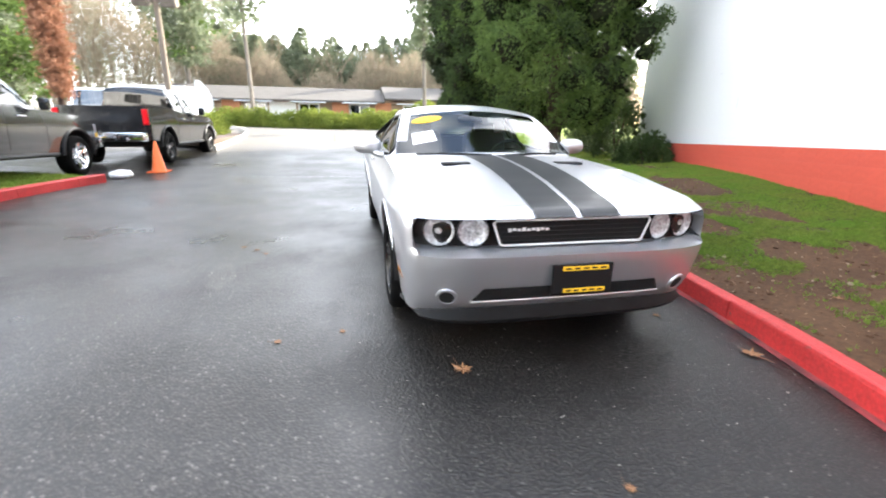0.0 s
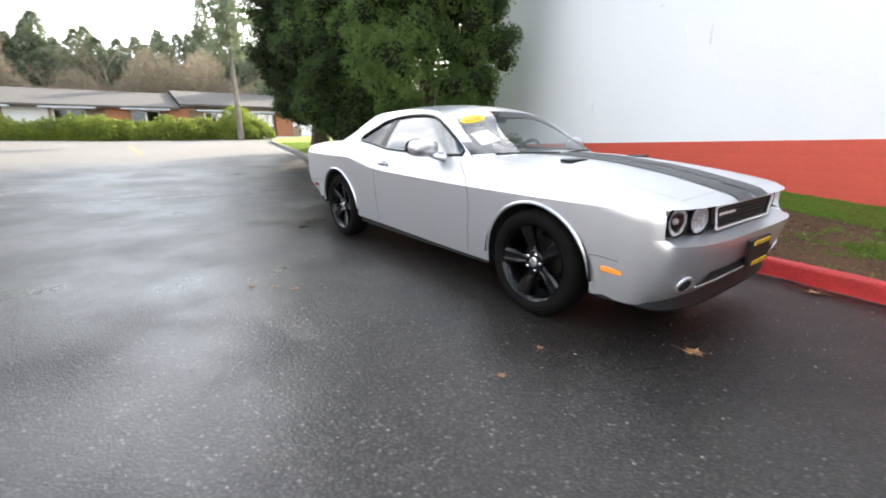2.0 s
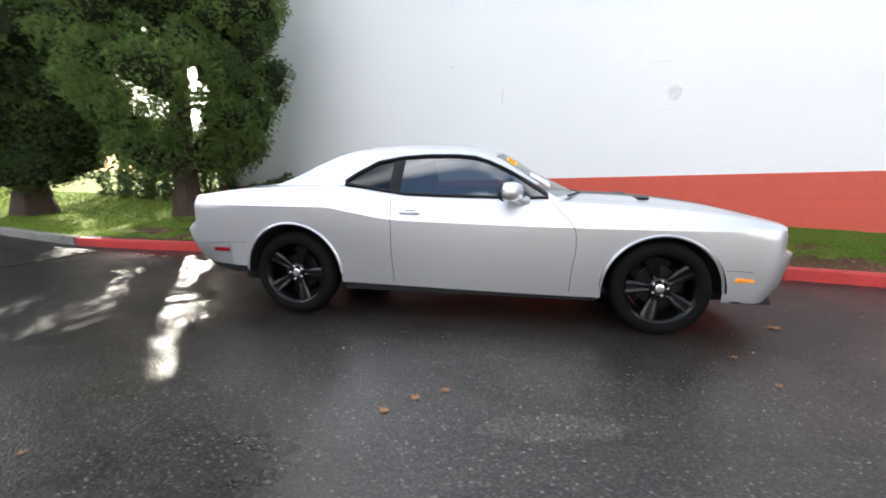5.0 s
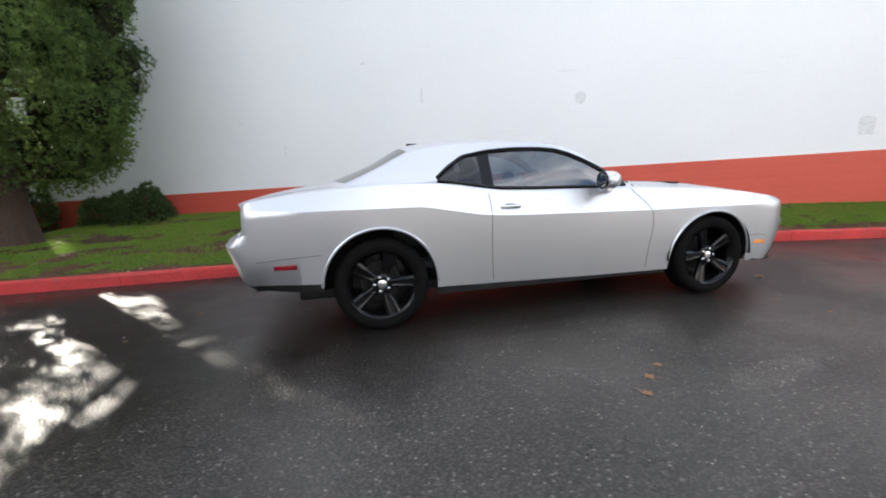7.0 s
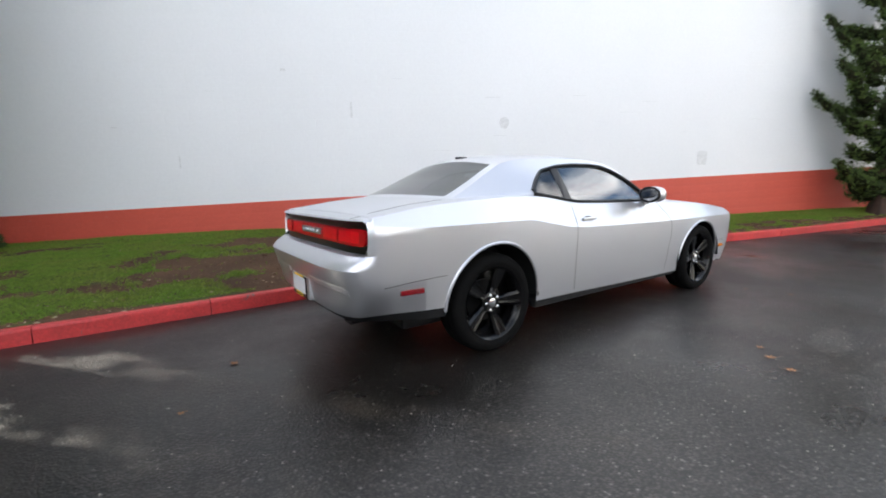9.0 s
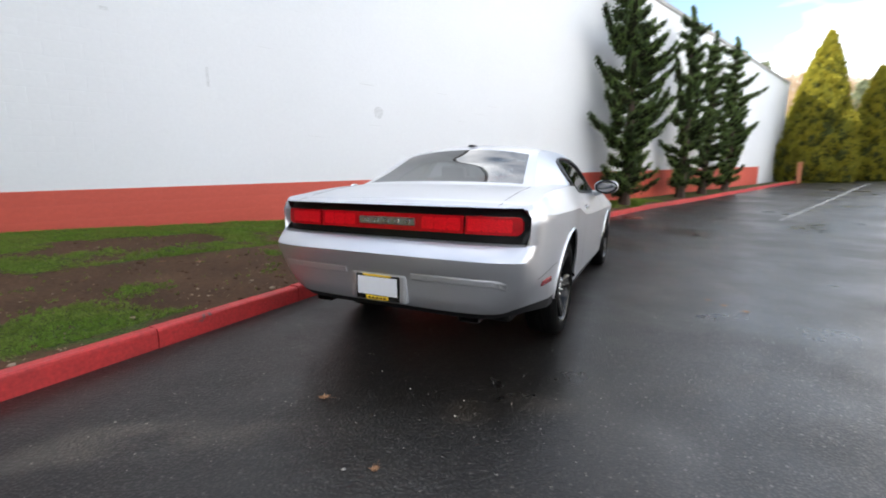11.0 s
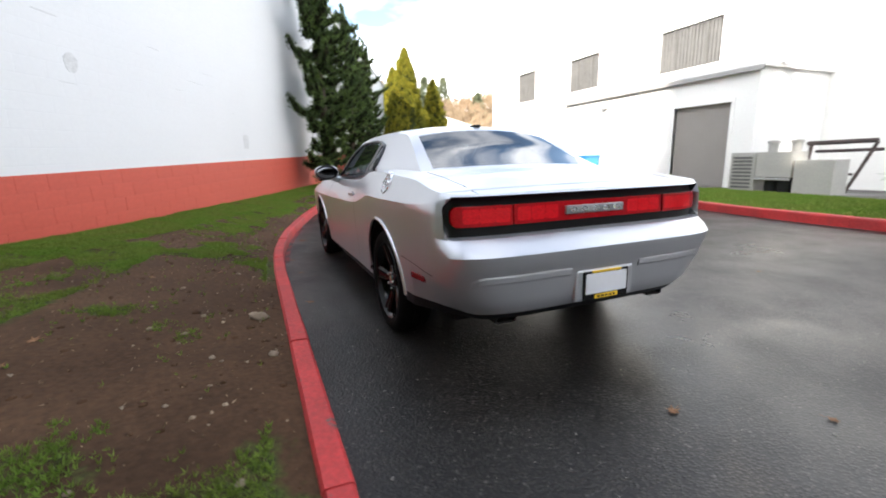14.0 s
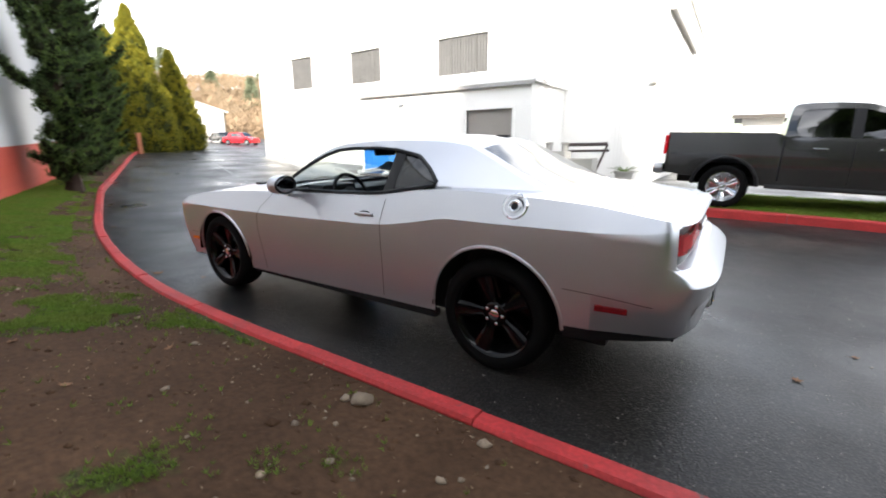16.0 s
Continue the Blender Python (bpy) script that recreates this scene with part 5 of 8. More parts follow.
        lathe(bm, [(.010, .0), (.011, .005), (.019, .006), (.022, .003), (.022, -.001)], 14, Matrix.Translation((-2.466, -.15 + k * .075, .90)) @ Matrix.Rotation(-math.pi / 2, 4, "Y") @ Matrix.Diagonal((.62, 1.2, 1, 1)))
        part("badge_letter", bm, M_CHROME, badge)
    for s in (1, -1):
        bm = bmesh.new()
        rings = []
        for y in np.linspace(.235, .80, 16):
            end = 1 - max(0.0, (y - .74) / .06)
            ring = []
            for z, lift in ((.616, -.002), (.604, .004 * end), (.576, .009 * end), (.566, -.002)):
                h = ftree.ray_cast(Vector((-4, s * float(y), z)), Vector((1, 0, 0)))[0]
                ring.append(bm.verts.new((h.x - lift, s * float(y), z - .02 * (1 - end))))
            rings.append(ring)
        for A, B in zip(rings, rings[1:]):
            for j in range(3):
                bm.faces.new((A[j], A[j + 1], B[j + 1], B[j]))
        bm.faces.new(rings[0]), bm.faces.new(rings[-1][::-1])
        part("bumper_strip", bm, M_SILVER, rbump, "moulded silver strip")
    bm = bmesh.new()
    box(bm, (-2.540, 0, .503), (.05, .405, .185), .02)
    pr = part("plate_recess", bm, M_SILVER, rbump, "moulded plate surround")
    bm = bmesh.new()
    box(bm, (-2.566, 0, .497), (.012, .315, .158), .006)
    part("plate_frame", bm, M_GLOSSBLACK, pr, "black plate frame")
    bm = bmesh.new()
    box(bm, (-2.574, 0, .507), (.004, .285, .112), .001)
    part("number_plate", bm, M_PLATEWHITE, pr, "blank white number plate")
    bm = bmesh.new()
    box(bm, (-2.574, 0, .434), (.004, .16, .024), .001)
    part("plate_strip", bm, M_YELLOW, pr, "yellow strip with unreadable print")
    bm = bmesh.new()
    box(bm, (-2.574, 0, .573), (.004, .20, .012), .001)
    part("plate_strip", bm, M_YELLOW, pr, "thin yellow strip")
    bm = bmesh.new()
    for k in range(5):
        box(bm, (-2.577, -.055 + k * .0275, .434), (.002, .018, .011))
    part("print_bar", bm, M_BLACK, pr)
    for s in (1, -1):
        bm = bmesh.new()
        ring = [(a * .066, b * .022) for a, b in ((-1, -.6), (-.8, -1), (.8, -1), (1, -.6), (1, .6), (.8, 1), (-.8, 1), (-1, .6))]
        A = [bm.verts.new((-2.425, s * .545 + y, .335 + z)) for y, z in ring]
        B = [bm.verts.new((-2.20, s * .545 + y, .335 + z)) for y, z in ring]
        C = [bm.verts.new((-2.425, s * .545 + y * .88, .335 + z * .72)) for y, z in ring]
        D = [bm.verts.new((-2.22, s * .545 + y * .88, .335 + z * .72)) for y, z in ring]
        for k in range(8):
            j = (k + 1) % 8
            for U, V in ((A, B), (A, C), (C, D)):
                bm.faces.new((U[k], U[j], V[j], V[k]))
        bm.faces.new(D)
        part("exhaust_tip", bm, M_DISC, car, "dark steel exhaust tip")
    bm = bmesh.new()
    h = mathutils_tree(cv, cf["roof"]).ray_cast(Vector((-1.06, 0, 2)), Vector((0, 0, -1)))[0]
    box(bm, (-1.06, 0, h.z + .005), (.10, .05, .020), .008)
    part("antenna", bm, M_BLACK, car, "small roof antenna")

    # mirrors, handles, fuel cap, wipers
    for s in (1, -1):
        bm = bmesh.new()
        bmesh.ops.create_uvsphere(bm, u_segments=20, v_segments=12, radius=1.0, matrix=pose(.36, s * 1.00, 1.075, 0, 0, s * 14) @ Matrix.Diagonal((.085, .125, .072, 1)))
        mi = pose(.36, s * 1.00, 1.075, 0, 0, s * 14)
        for v in bm.verts:
            q = mi.inverted() @ v.co
            n_ = Vector((q.x / .085, q.y / .125, q.z / .072))
            k_ = 1.0 / max(1e-6, (abs(n_.x) ** 2.2 + abs(n_.y) ** 2.7 + abs(n_.z) ** 2.7) ** (1 / 2.6))
            v.co = mi @ (q * k_)
            v.co.x = max(v.co.x, .305 + (v.co.y * s - 1.0) * -.25)
        mirror = part("wing_mirror", bm, M_SILVER, car, "silver wing mirror", smooth=True)
        bm = bmesh.new()
        bmesh.ops.create_uvsphere(bm, u_segments=20, v_segments=8, radius=1.0, matrix=pose(.302, s * 1.005, 1.075, 0, 0, s * 14) @ Matrix.Diagonal((.008, .105, .058, 1)))
        part("mirror_glass", bm, M_MIRROR, mirror, "mirror glass", smooth=True)
        bm = bmesh.new()
        rim_m = pose(.304, s * 1.005, 1.075, 0, 0, s * 14)
        tube(bm, [rim_m @ Vector((0, .112 * math.cos(a), .064 * math.sin(a))) for a in np.linspace(0, 2 * math.pi, 29)], .010, 6, cap=False)
        part("mirror_rim", bm, M_BLACK, mirror, "black mirror rim", smooth=True)
        bm = bmesh.new()
        tube(bm, spline([(.47, s * .855, 1.0), (.45, s * .89, 1.0), (.41, s * .93, 1.015), (.385, s * .965, 1.04)], 8), [.036, .03, .028, .028, .028, .03, .032, .034], 10)
        part("mirror_arm", bm, M_SILVER, mirror, smooth=True)
        bm = bmesh.new()
        y = width(-.45, .895)
        box(bm, (-.44, s * (y + .012), .900), (.17, .022, .026), .009)
        handle = part("door_handle", bm, M_SILVER, doors[s])
        bm = bmesh.new()
        bmesh.ops.create_uvsphere(bm, u_segments=16, v_segments=8, radius=1.0, matrix=pose(-.44, s * (y - .004), .890) @ Matrix.Diagonal((.075, .006, .032, 1)))
        part("handle_cup", bm, M_BLACK, doors[s], smooth=True)
    y = width(-1.60, 1.035)
    m = pose(-1.60, y - .012, 1.035) @ Matrix.Rotation(-math.pi / 2 + .42, 4, "X")
    bm = bmesh.new()
    lathe(bm, [(.078, -.02), (.078, .010), (.071, .017), (.060, .015), (.056, .007), (.038, .007), (.036, .019), (.028, .021), (.022, .016), (0, .015)], 36, m)
    cap = part("fuel_cap", bm, M_CHROME, car, "round chrome fuel cap", smooth=True)
    bm = bmesh.new()
    lathe(bm, [(.054, .008), (.050, .0095), (.040, .0085)], 30, m)
    part("cap_ring", bm, M_BLACK, cap, "dark recessed ring")
    bm = bmesh.new()
    lathe(bm, [(.021, .0165), (.012, .018), (0, .0182)], 20, m)
    part("cap_centre", bm, M_BLACK, cap, "dark centre of the cap")
    for k in range(6):
        bm = bmesh.new()
        a = k * math.pi / 3
        lathe(bm, [(.006, .010), (.006, .022), (0, .023)], 8, m @ Matrix.Translation((.066 * math.cos(a), .066 * math.sin(a), 0)))
        part("cap_bolt", bm, M_CHROME, cap)
    for y0, y1 in ((-.62, -.02), (.10, .62)):
        bm = bmesh.new()
        pts = []
        for t in np.linspace(0, 1, 10):
            y = y0 + (y1 - y0) * t
            pts.append((.945 - .24 * (y / .78) ** 2 - .04 * t * 0 + .01, y, 1.03 + .008 * math.sin(t * 3)))
        tube(bm, pts, .009, 6)
        part("wiper", bm, M_BLACK, car, "black wiper")
    bm = bmesh.new()
    pts = [(.99 - .25 * (y / .78) ** 2, y) for y in np.linspace(-.74, .74, 17)]
    A = [bm.verts.new((x + .03, y, 1.024 - .03 * abs(y) ** 2)) for x, y in pts]
    B = [bm.verts.new((x - .09, y, 1.020 - .03 * abs(y) ** 2)) for x, y in pts]
    for k in range(16):
        bm.faces.new((A[k], A[k + 1], B[k + 1], B[k]))
    part("cowl", bm, M_BLACK, car, "black plastic cowl")

    # cabin inside
    bm = bmesh.new()
    box(bm, (-.3, 0, .45), (2.1, 1.5, .06), .02)
    for s in (1, -1):
        box(bm, (-.1, s * .80, .74), (1.7, .06, .50), .03)
    part("cabin_floor", bm, M_DASH, car)
    bm = bmesh.new()
    box(bm, (.60, 0, .90), (.46, 1.50, .20), .07)
    box(bm, (.48, .38, 1.0), (.22, .40, .08), .035)
    box(bm, (.1, 0, .62), (.9, .24, .26), .05)
    part("dashboard", bm, M_DASH, car, smooth=True)
    bm = bmesh.new()
    mm = pose(.23, .38, .955, 0, -65, 0)
    ring = [mm @ Vector((.185 * math.cos(a), .185 * math.sin(a), 0)) for a in np.linspace(0, 2 * math.pi, 37)]
    tube(bm, ring, .016, 8, cap=False)
    for a in (math.pi / 2, -math.pi / 2, math.pi):
        tube(bm, [mm @ Vector((.04 * math.cos(a), .04 * math.sin(a), -.02)), mm @ Vector((.18 * math.cos(a), .18 * math.sin(a), 0))], .013, 6)
    lathe(bm, [(.07, -.04), (.075, 0), (.05, .02), (0, .022)], 20, mm)
    part("steering_wheel", bm, M_SEAT, car, smooth=True)
    for s in (1, -1):
        bm = bmesh.new()
        box(bm, (-.22, s * .38, .62), (.52, .52, .16), .06)
        box(bm, (-.53, s * .38, .90), (.15, .50, .58), .06, Euler((0, radians(-17), 0)).to_matrix())
        box(bm, (-.63, s * .38, 1.21), (.10, .26, .15), .04, Euler((0, radians(-12), 0)).to_matrix())
        part("front_seat", bm, M_SEAT, car, smooth=True)
    bm = bmesh.new()
    box(bm, (-1.12, 0, .66), (.45, 1.25, .16), .05)
    box(bm, (-1.36, 0, .90), (.14, 1.25, .45), .05, Euler((0, radians(-24), 0)).to_matrix())
    box(bm, (-1.58, 0, 1.055), (.40, 1.30, .02), .005)
    part("rear_seat", bm, M_SEAT, car, smooth=True)
    bm = bmesh.new()
    box(bm, (.16, 0, 1.315), (.025, .24, .065), .02, Euler((0, 0, radians(-8))).to_matrix())
    tube(bm, [(.17, 0, 1.33), (.20, 0, 1.385)], .012, 6)
    part("rear_view_mirror", bm, M_BLACK, car, smooth=True)
    # windscreen papers: oval year sticker and price sheet
    wt = mathutils_tree(cv, cf["windscreen"])

    def on_screen(x, y):
        h = wt.ray_cast(Vector((x, y, 2)), Vector((0, 0, -1)))[0]
        return h + Vector((.001, 0, .003)) if h else None
    vs = []
    for a in np.linspace(0, 2 * math.pi, 25)[:-1]:
        vs.append(on_screen(.345 + .045 * math.sin(a), -.46 + .14 * math.cos(a)))
    if all(vs):
        st = mesh("year_sticker", vs, [tuple(range(24))], M_YELLOW, car, label="yellow oval windscreen sticker")
        bm = bmesh.new()
        for k in range(4):
            p = on_screen(.345, -.535 + k * .05)
            box(bm, p + Vector((.001, 0, .002)), (.055, .026, .004), 0, Euler((0, radians(29), 0)).to_matrix())
        part("print_bar", bm, material("sticker_print", (0.75, 0.35, 0.02), .5, grain=.1), st)
    vs = [on_screen(x, y) for x, y in ((.50, -.62), (.50, -.43), (.66, -.42), (.66, -.63))]
    if all(vs):
        sh = mesh("price_sheet", vs, [(0, 1, 2, 3)], M_PAPER, car, smooth=False, label="white price sheet behind the windscreen")
    return car


def mathutils_tree(verts, faces):
    from mathutils.bvhtree import BVHTree
    return BVHTree.FromPolygons([tuple(v) for v in verts], faces)


silver_coupe()


# ---- other vehicles ----
def side_panes(car, R_, base, win, side_y, paint, pane, pillars, n=80):
    outer = [(p.x, p.z) for p in R_] + [(b[0], b[2]) for b in base[::-1]]
    o2, i2 = ring_fill(outer, win, n)
    half = len(win) // 2
    for s in (1, -1):
        vs = [(x, s * side_y(x, z), z) for x, z in o2] + [(x, s * (side_y(x, z) - .004), z) for x, z in i2]
        mesh("side_frame", vs, [(k, (k + 1) % n, n + (k + 1) % n, n + k) for k in range(n)], paint, car)
        vs = [(x, s * (side_y(x, z) - .02), z) for x, z in i2]
        mesh("side_window", vs, [tuple(range(n))], pane, car, smooth=False)
        for x0, x1 in pillars:
            zlo, zhi = min(z for _, z in win) - .02, max(z for _, z in win) + .01
            vs = [(x, s * (side_y(x, z) - o), z) for o in (.004, .05) for x, z in ((x0, zlo), (x1, zlo), (x1, zhi), (x0, zhi))]
            mesh("pillar", vs, [(0, 1, 2, 3), (7, 6, 5, 4), (0, 4, 5, 1), (1, 5, 6, 2), (2, 6, 7, 3), (3, 7, 4, 0)], M_GLOSSBLACK, car, smooth=False)


def pickup(label, m, paint, rims, steps=True, plate=True):
    """A crew-cab pickup, nose towards its own +x, standing on z = 0."""
    car = thing("pickup_truck", label, "truck", m)
    FA, RA, R = 1.785, -1.785, .405
    P = dict(
        xf=2.25, xr=-2.62, square=5.0, square_r=8.0, tuck=.05, lean=.05,
        side_x=side_x_list(2.25, -2.62, [(FA, .50), (RA, .50)], .12),
        low=arch_low(curve1([(2.3, .56), (1.2, .50), (-1.2, .50), (-2.8, .62)]), [(FA, .42, .50, 1.0), (RA, .42, .50, 1.0)]),
        crease=curve1([(2.8, .98), (0, 1.0), (-3, 1.02)]),
        edge=curve1([(2.8, 1.10), (2.3, 1.17), (1.5, 1.23), (.95, 1.26), (-.95, 1.28), (-1.02, 1.40), (-3.2, 1.40)]),
        wide=curve1([(2.4, .96), (1.785, 1.0), (1.0, .985), (-1.2, .985), (-1.785, 1.0), (-2.9, .98)]),
        crown=curve1([(2.7, .04), (1.4, .09), (.95, .06), (-1.1, .0), (-3, 0)]),
        nose=curve1([(.45, 2.62), (.6, 2.74), (.75, 2.74), (.82, 2.70), (1.05, 2.68), (1.15, 2.6)]),
        tail=curve1([(.5, 2.80), (.8, 2.85), (1.4, 2.85)]),
        keys_f=[.50, .56, .62, .72, .78, .80, 1.02, 1.04, 1.10],
        keys_r=[.62, .66, .72, .80, .86, .92, 1.20, 1.30, 1.40], recess_f=.03)
    verts, wrap, top, width, rec_f, rec_r = shell(P)
    gate = lambda c: c[0] < -2.79 and abs(c[1]) < .84  # noqa: E731
    mesh("body", *pick(verts, wrap, lambda c: not gate(c)), paint, car)
    mesh("tailgate", *pick(verts, wrap, gate), paint, car)
    mesh("hood", *pick(verts, top, lambda c: c[0] > .98), paint, car)
    mesh("bed_rail", *pick(verts, top, lambda c: c[0] < -1.02 and (abs(c[1]) > .80 or c[0] < -2.78)), M_BLACK, car)
    mesh("front_panel", *pick(verts, rec_f, lambda c: True), M_CHROME, car)
    bm = bmesh.new()
    box(bm, (-1.92, 0, .86), (1.78, 1.62, .05), .02)
    for s in (1, -1):
        box(bm, (-1.92, s * .83, 1.12), (1.78, .04, .52), .01)
    box(bm, (-1.04, 0, 1.12), (.04, 1.62, .52), .01)
    part("cargo_bed", bm, M_BLACK, car)
    bm = bmesh.new()
    box(bm, (0, 0, .52), (5.2, 1.3, .16), .04)
    part("chassis", bm, M_WELL, car)
    for cx in (FA, RA):
        for s in (1, -1):
            vs, fs = [], []
            for k in range(19):
                a = math.pi * k / 18
                for y in (s * .98, s * .62):
                    vs.append((cx + .51 * math.cos(a), y, .42 + .51 * math.sin(a)))
            fs = [(2 * k, 2 * k + 1, 2 * k + 3, 2 * k + 2) for k in range(18)] + [tuple(range(1, 38, 2))]
            mesh("wheel_well", vs, fs, M_WELL, car)
            bm = bmesh.new()
            tube(bm, [(cx + .525 * math.cos(a), s * (width(cx, .9) - .004), .42 + .525 * math.sin(a)) for a in np.linspace(.05, math.pi - .05, 25)], .032, 8)
            part("arch_flare", bm, M_BLACK, car, smooth=True)
            wheel(car, cx, s * .86, R, .265, .275, rims, rims, 6 if rims == M_CHROME else 5, M_CHROME, .10)
    rail = [(.98, .86, 1.25), (.62, .79, 1.55), (.32, .73, 1.79), (.05, .70, 1.885), (-.4, .69, 1.915), (-.78, .69, 1.905), (-.90, .70, 1.88), (-.945, .725, 1.80), (-.965, .755, 1.6), (-.985, .80, 1.29)]
    base = [(x, width(x, P["edge"](x)) - .01, P["edge"](x)) for x in np.linspace(1.0, -.99, 20)]
    R_, cv, cf, side_y, zr, bz = cabin(rail, base, None, (.02, .32), (.80, .97), 40, 14, bow=lambda s: .12 * max(0, 1 - s / .35), crown=.05, margin=.05)
    for name, mat_ in (("roof", paint), ("windscreen", M_GLASS_DARK), ("rear_window", M_GLASS_BLACK)):
        mesh(name, *pick(cv, cf[name], lambda c: True), mat_, car)
    win = [(-.84, 1.36), (-.85, 1.62), (-.78, 1.785), (-.4, 1.81), (0, 1.80), (.25, 1.725), (.5, 1.55), (.72, 1.37), (.72, 1.32), (0, 1.32), (-.6, 1.33)]
    side_panes(car, R_, base, win, side_y, paint, M_GLASS_BLACK, [(-.12, .02)])
    for s in (1, -1):
        for x in (-.05, .92, -.985):
            vs, fs = strip_on([(Vector((x + .0, s * (width(x, z) + .001), z)), Vector((1, 0, 0)), Vector((0, s, 0))) for z in (.56, .8, 1.0, 1.2, 1.27)], .006 if x > -.9 else .016)
            mesh("door_gap", vs, fs, M_BLACK, car, smooth=False)
        for x in (-.38, .45 - .9 * 0):
            bm = bmesh.new()
            box(bm, (x - .1, s * (width(x, 1.12) + .02), 1.14), (.20, .03, .035), .012)
            part("door_handle", bm, M_CHROME, car, "chrome door handle")
        if steps:
            bm = bmesh.new()
            tube(bm, [(1.15, s * .95, .46), (-1.15, s * .95, .46)], .04, 8)
            part("side_step", bm, M_BLACK, car, smooth=True)
        bm = bmesh.new()
        box(bm, (.78, s * 1.11, 1.36), (.09, .17, .22), .04)
        part("wing_mirror", bm, paint, car, smooth=True)
        bm = bmesh.new()
        box(bm, (-2.84, s * .915, 1.16), (.06, .12, .36), .02)
        lamp = part("tail_lamp", bm, M_REDHOT, car, "red tail lamp")
        bm = bmesh.new()
        box(bm, (2.62, s * .76, .95), (.16, .30, .20), .04)
        part("headlamp", bm, M_LENS, car)
    bm = bmesh.new()
    box(bm, (-2.94, 0, .70), (.20, 1.86, .22), .05)
    rb = part("rear_bumper", bm, M_CHROME, car, "chrome rear bumper", smooth=True)
    bm = bmesh.new()
    box(bm, (2.74, 0, .66), (.14, 1.9, .22), .05)
    part("front_bumper", bm, M_CHROME, car, smooth=True)
    if plate:
        bm = bmesh.new()
        box(bm, (-3.062, .25, .73), (.012, .34, .17), .004)
        part("plate_frame", bm, M_YELLOW, rb, "yellow dealer plate")
        bm = bmesh.new()
        for k in range(3):
            box(bm, (-3.070, .17 + k * .08, .73), (.003, .05, .03))
        part("print_bar", bm, M_BLACK, rb)
    bm = bmesh.new()
    box(bm, (.55, 0, 1.12), (.4, 1.5, .3), .08)
    for s in (1, -1):
        box(bm, (.0, s * .4, 1.15), (.18, .5, .75), .07)
        box(bm, (-.85, s * .4, 1.15), (.18, .5, .75), .07)
    part("seats", bm, M_SEAT, car, smooth=True)
    return car


def small_car(name, label, category, m, paint, length=4.4, height=1.5, half=.88, boxy=False):
    """A parked car for the distance: body, cabin, windows, lamps and wheels."""
    car = thing(name, label, category, m)
    FA = length * .31
    top = height * .60 if not boxy else height * .56
    r = .33 if not boxy else .43
    P = dict(
        xf=length * .40, xr=-length * .42, square=4.0 if not boxy else 7.0, tuck=.05, lean=.06,
        side_x=side_x_list(length * .40, -length * .42, [(FA, r + .06), (-FA, r + .06)], .2),
        low=arch_low(lambda x: .25 if not boxy else .42, [(FA, r, r + .06, 1.0), (-FA, r, r + .06, 1.0)]),
        crease=lambda x: top - .12, edge=curve1([(length * .5, top - .12), (length * .3, top), (-length * .5, top + .03)]),
        wide=lambda x: half, crown=lambda x: .04,
        nose=lambda z: length * .5, tail=lambda z: length * .5,
        keys_f=[.25, .3, .4, .5, .58, .6, top - .16, top - .14, top - .10], keys_r=[.3, .35, .45, .55, .6, .62, top - .06, top - .04, top + .02])
    verts, wrap, tp, width, a, b = shell(P)
    mesh("body", *pick(verts, wrap + a + b, lambda c: True), paint, car)
    mesh("hood", *pick(verts, tp, lambda c: True), paint, car)
    x0, x1 = (length * .24, -length * .36) if not boxy else (length * .14, -length * .47)
    h = height - .05
    sl = .6 if not boxy else .12
    rail = [(x0, half - .12, top), (x0 - sl * .6, half - .2, top + (h - top) * .62), (x0 - sl, half - .24, h - .03), ((x0 + x1) / 2, half - .25, h), (x1 + sl * .7, half - .24, h - .04), (x1 + sl * .3, half - .18, top + (h - top) * .5), (x1, half - .12, top + .03)]
    base = [(x, half - .075, P["edge"](x)) for x in np.linspace(x0 + .02, x1 - .02, 14)]
    R_, cv, cf, side_y, zr, bz = cabin(rail, base, None, (.03, .28), (.74, .97), 32, 10, crown=.04, margin=.06)
    for nm, mat_ in (("roof", paint), ("windscreen", M_GLASS_DARK), ("rear_window", M_GLASS_DARK)):
        mesh(nm, *pick(cv, cf[nm], lambda c: True), mat_, car)
    zt, zb = h - .12, top + .07
    win = [(x1 + sl * .6 + .15, zb), (x1 + sl * .7 + .2, zt), ((x0 + x1) / 2, zt + .02), (x0 - sl - .05, zt - .02), (x0 - sl * .35 - .1, zb + .06), (x0 - .3, zb), ((x0 + x1) / 2, zb)]
    side_panes(car, R_, base, win, side_y, paint, M_GLASS_DARK, [((x0 + x1) / 2 - .04, (x0 + x1) / 2 + .06)] + ([((x0 + x1) / 2 - 1.0, (x0 + x1) / 2 - .9)] if boxy else []), 60)
    for cx in (FA, -FA):
        for s in (1, -1):
            wheel(car, cx, s * (half - .11), r, r * .66, .2, M_ALU, M_ALU, 5, M_ALU, .07)
    for s in (1, -1):
        bm = bmesh.new()
        box(bm, (-length * .495, s * half * .75, top - .12), (.05, .22, .14), .02)
        part("tail_lamp", bm, M_RED, car)
        bm = bmesh.new()
        box(bm, (length * .48, s * half * .72, top - .22), (.06, .26, .12), .02)
        part("headlamp", bm, M_LENS, car)
    bm = bmesh.new()
    box(bm, (0, 0, .35), (length * .9, half * 1.3, .15), .03)
    part("underbody", bm, M_WELL, car)
    return car


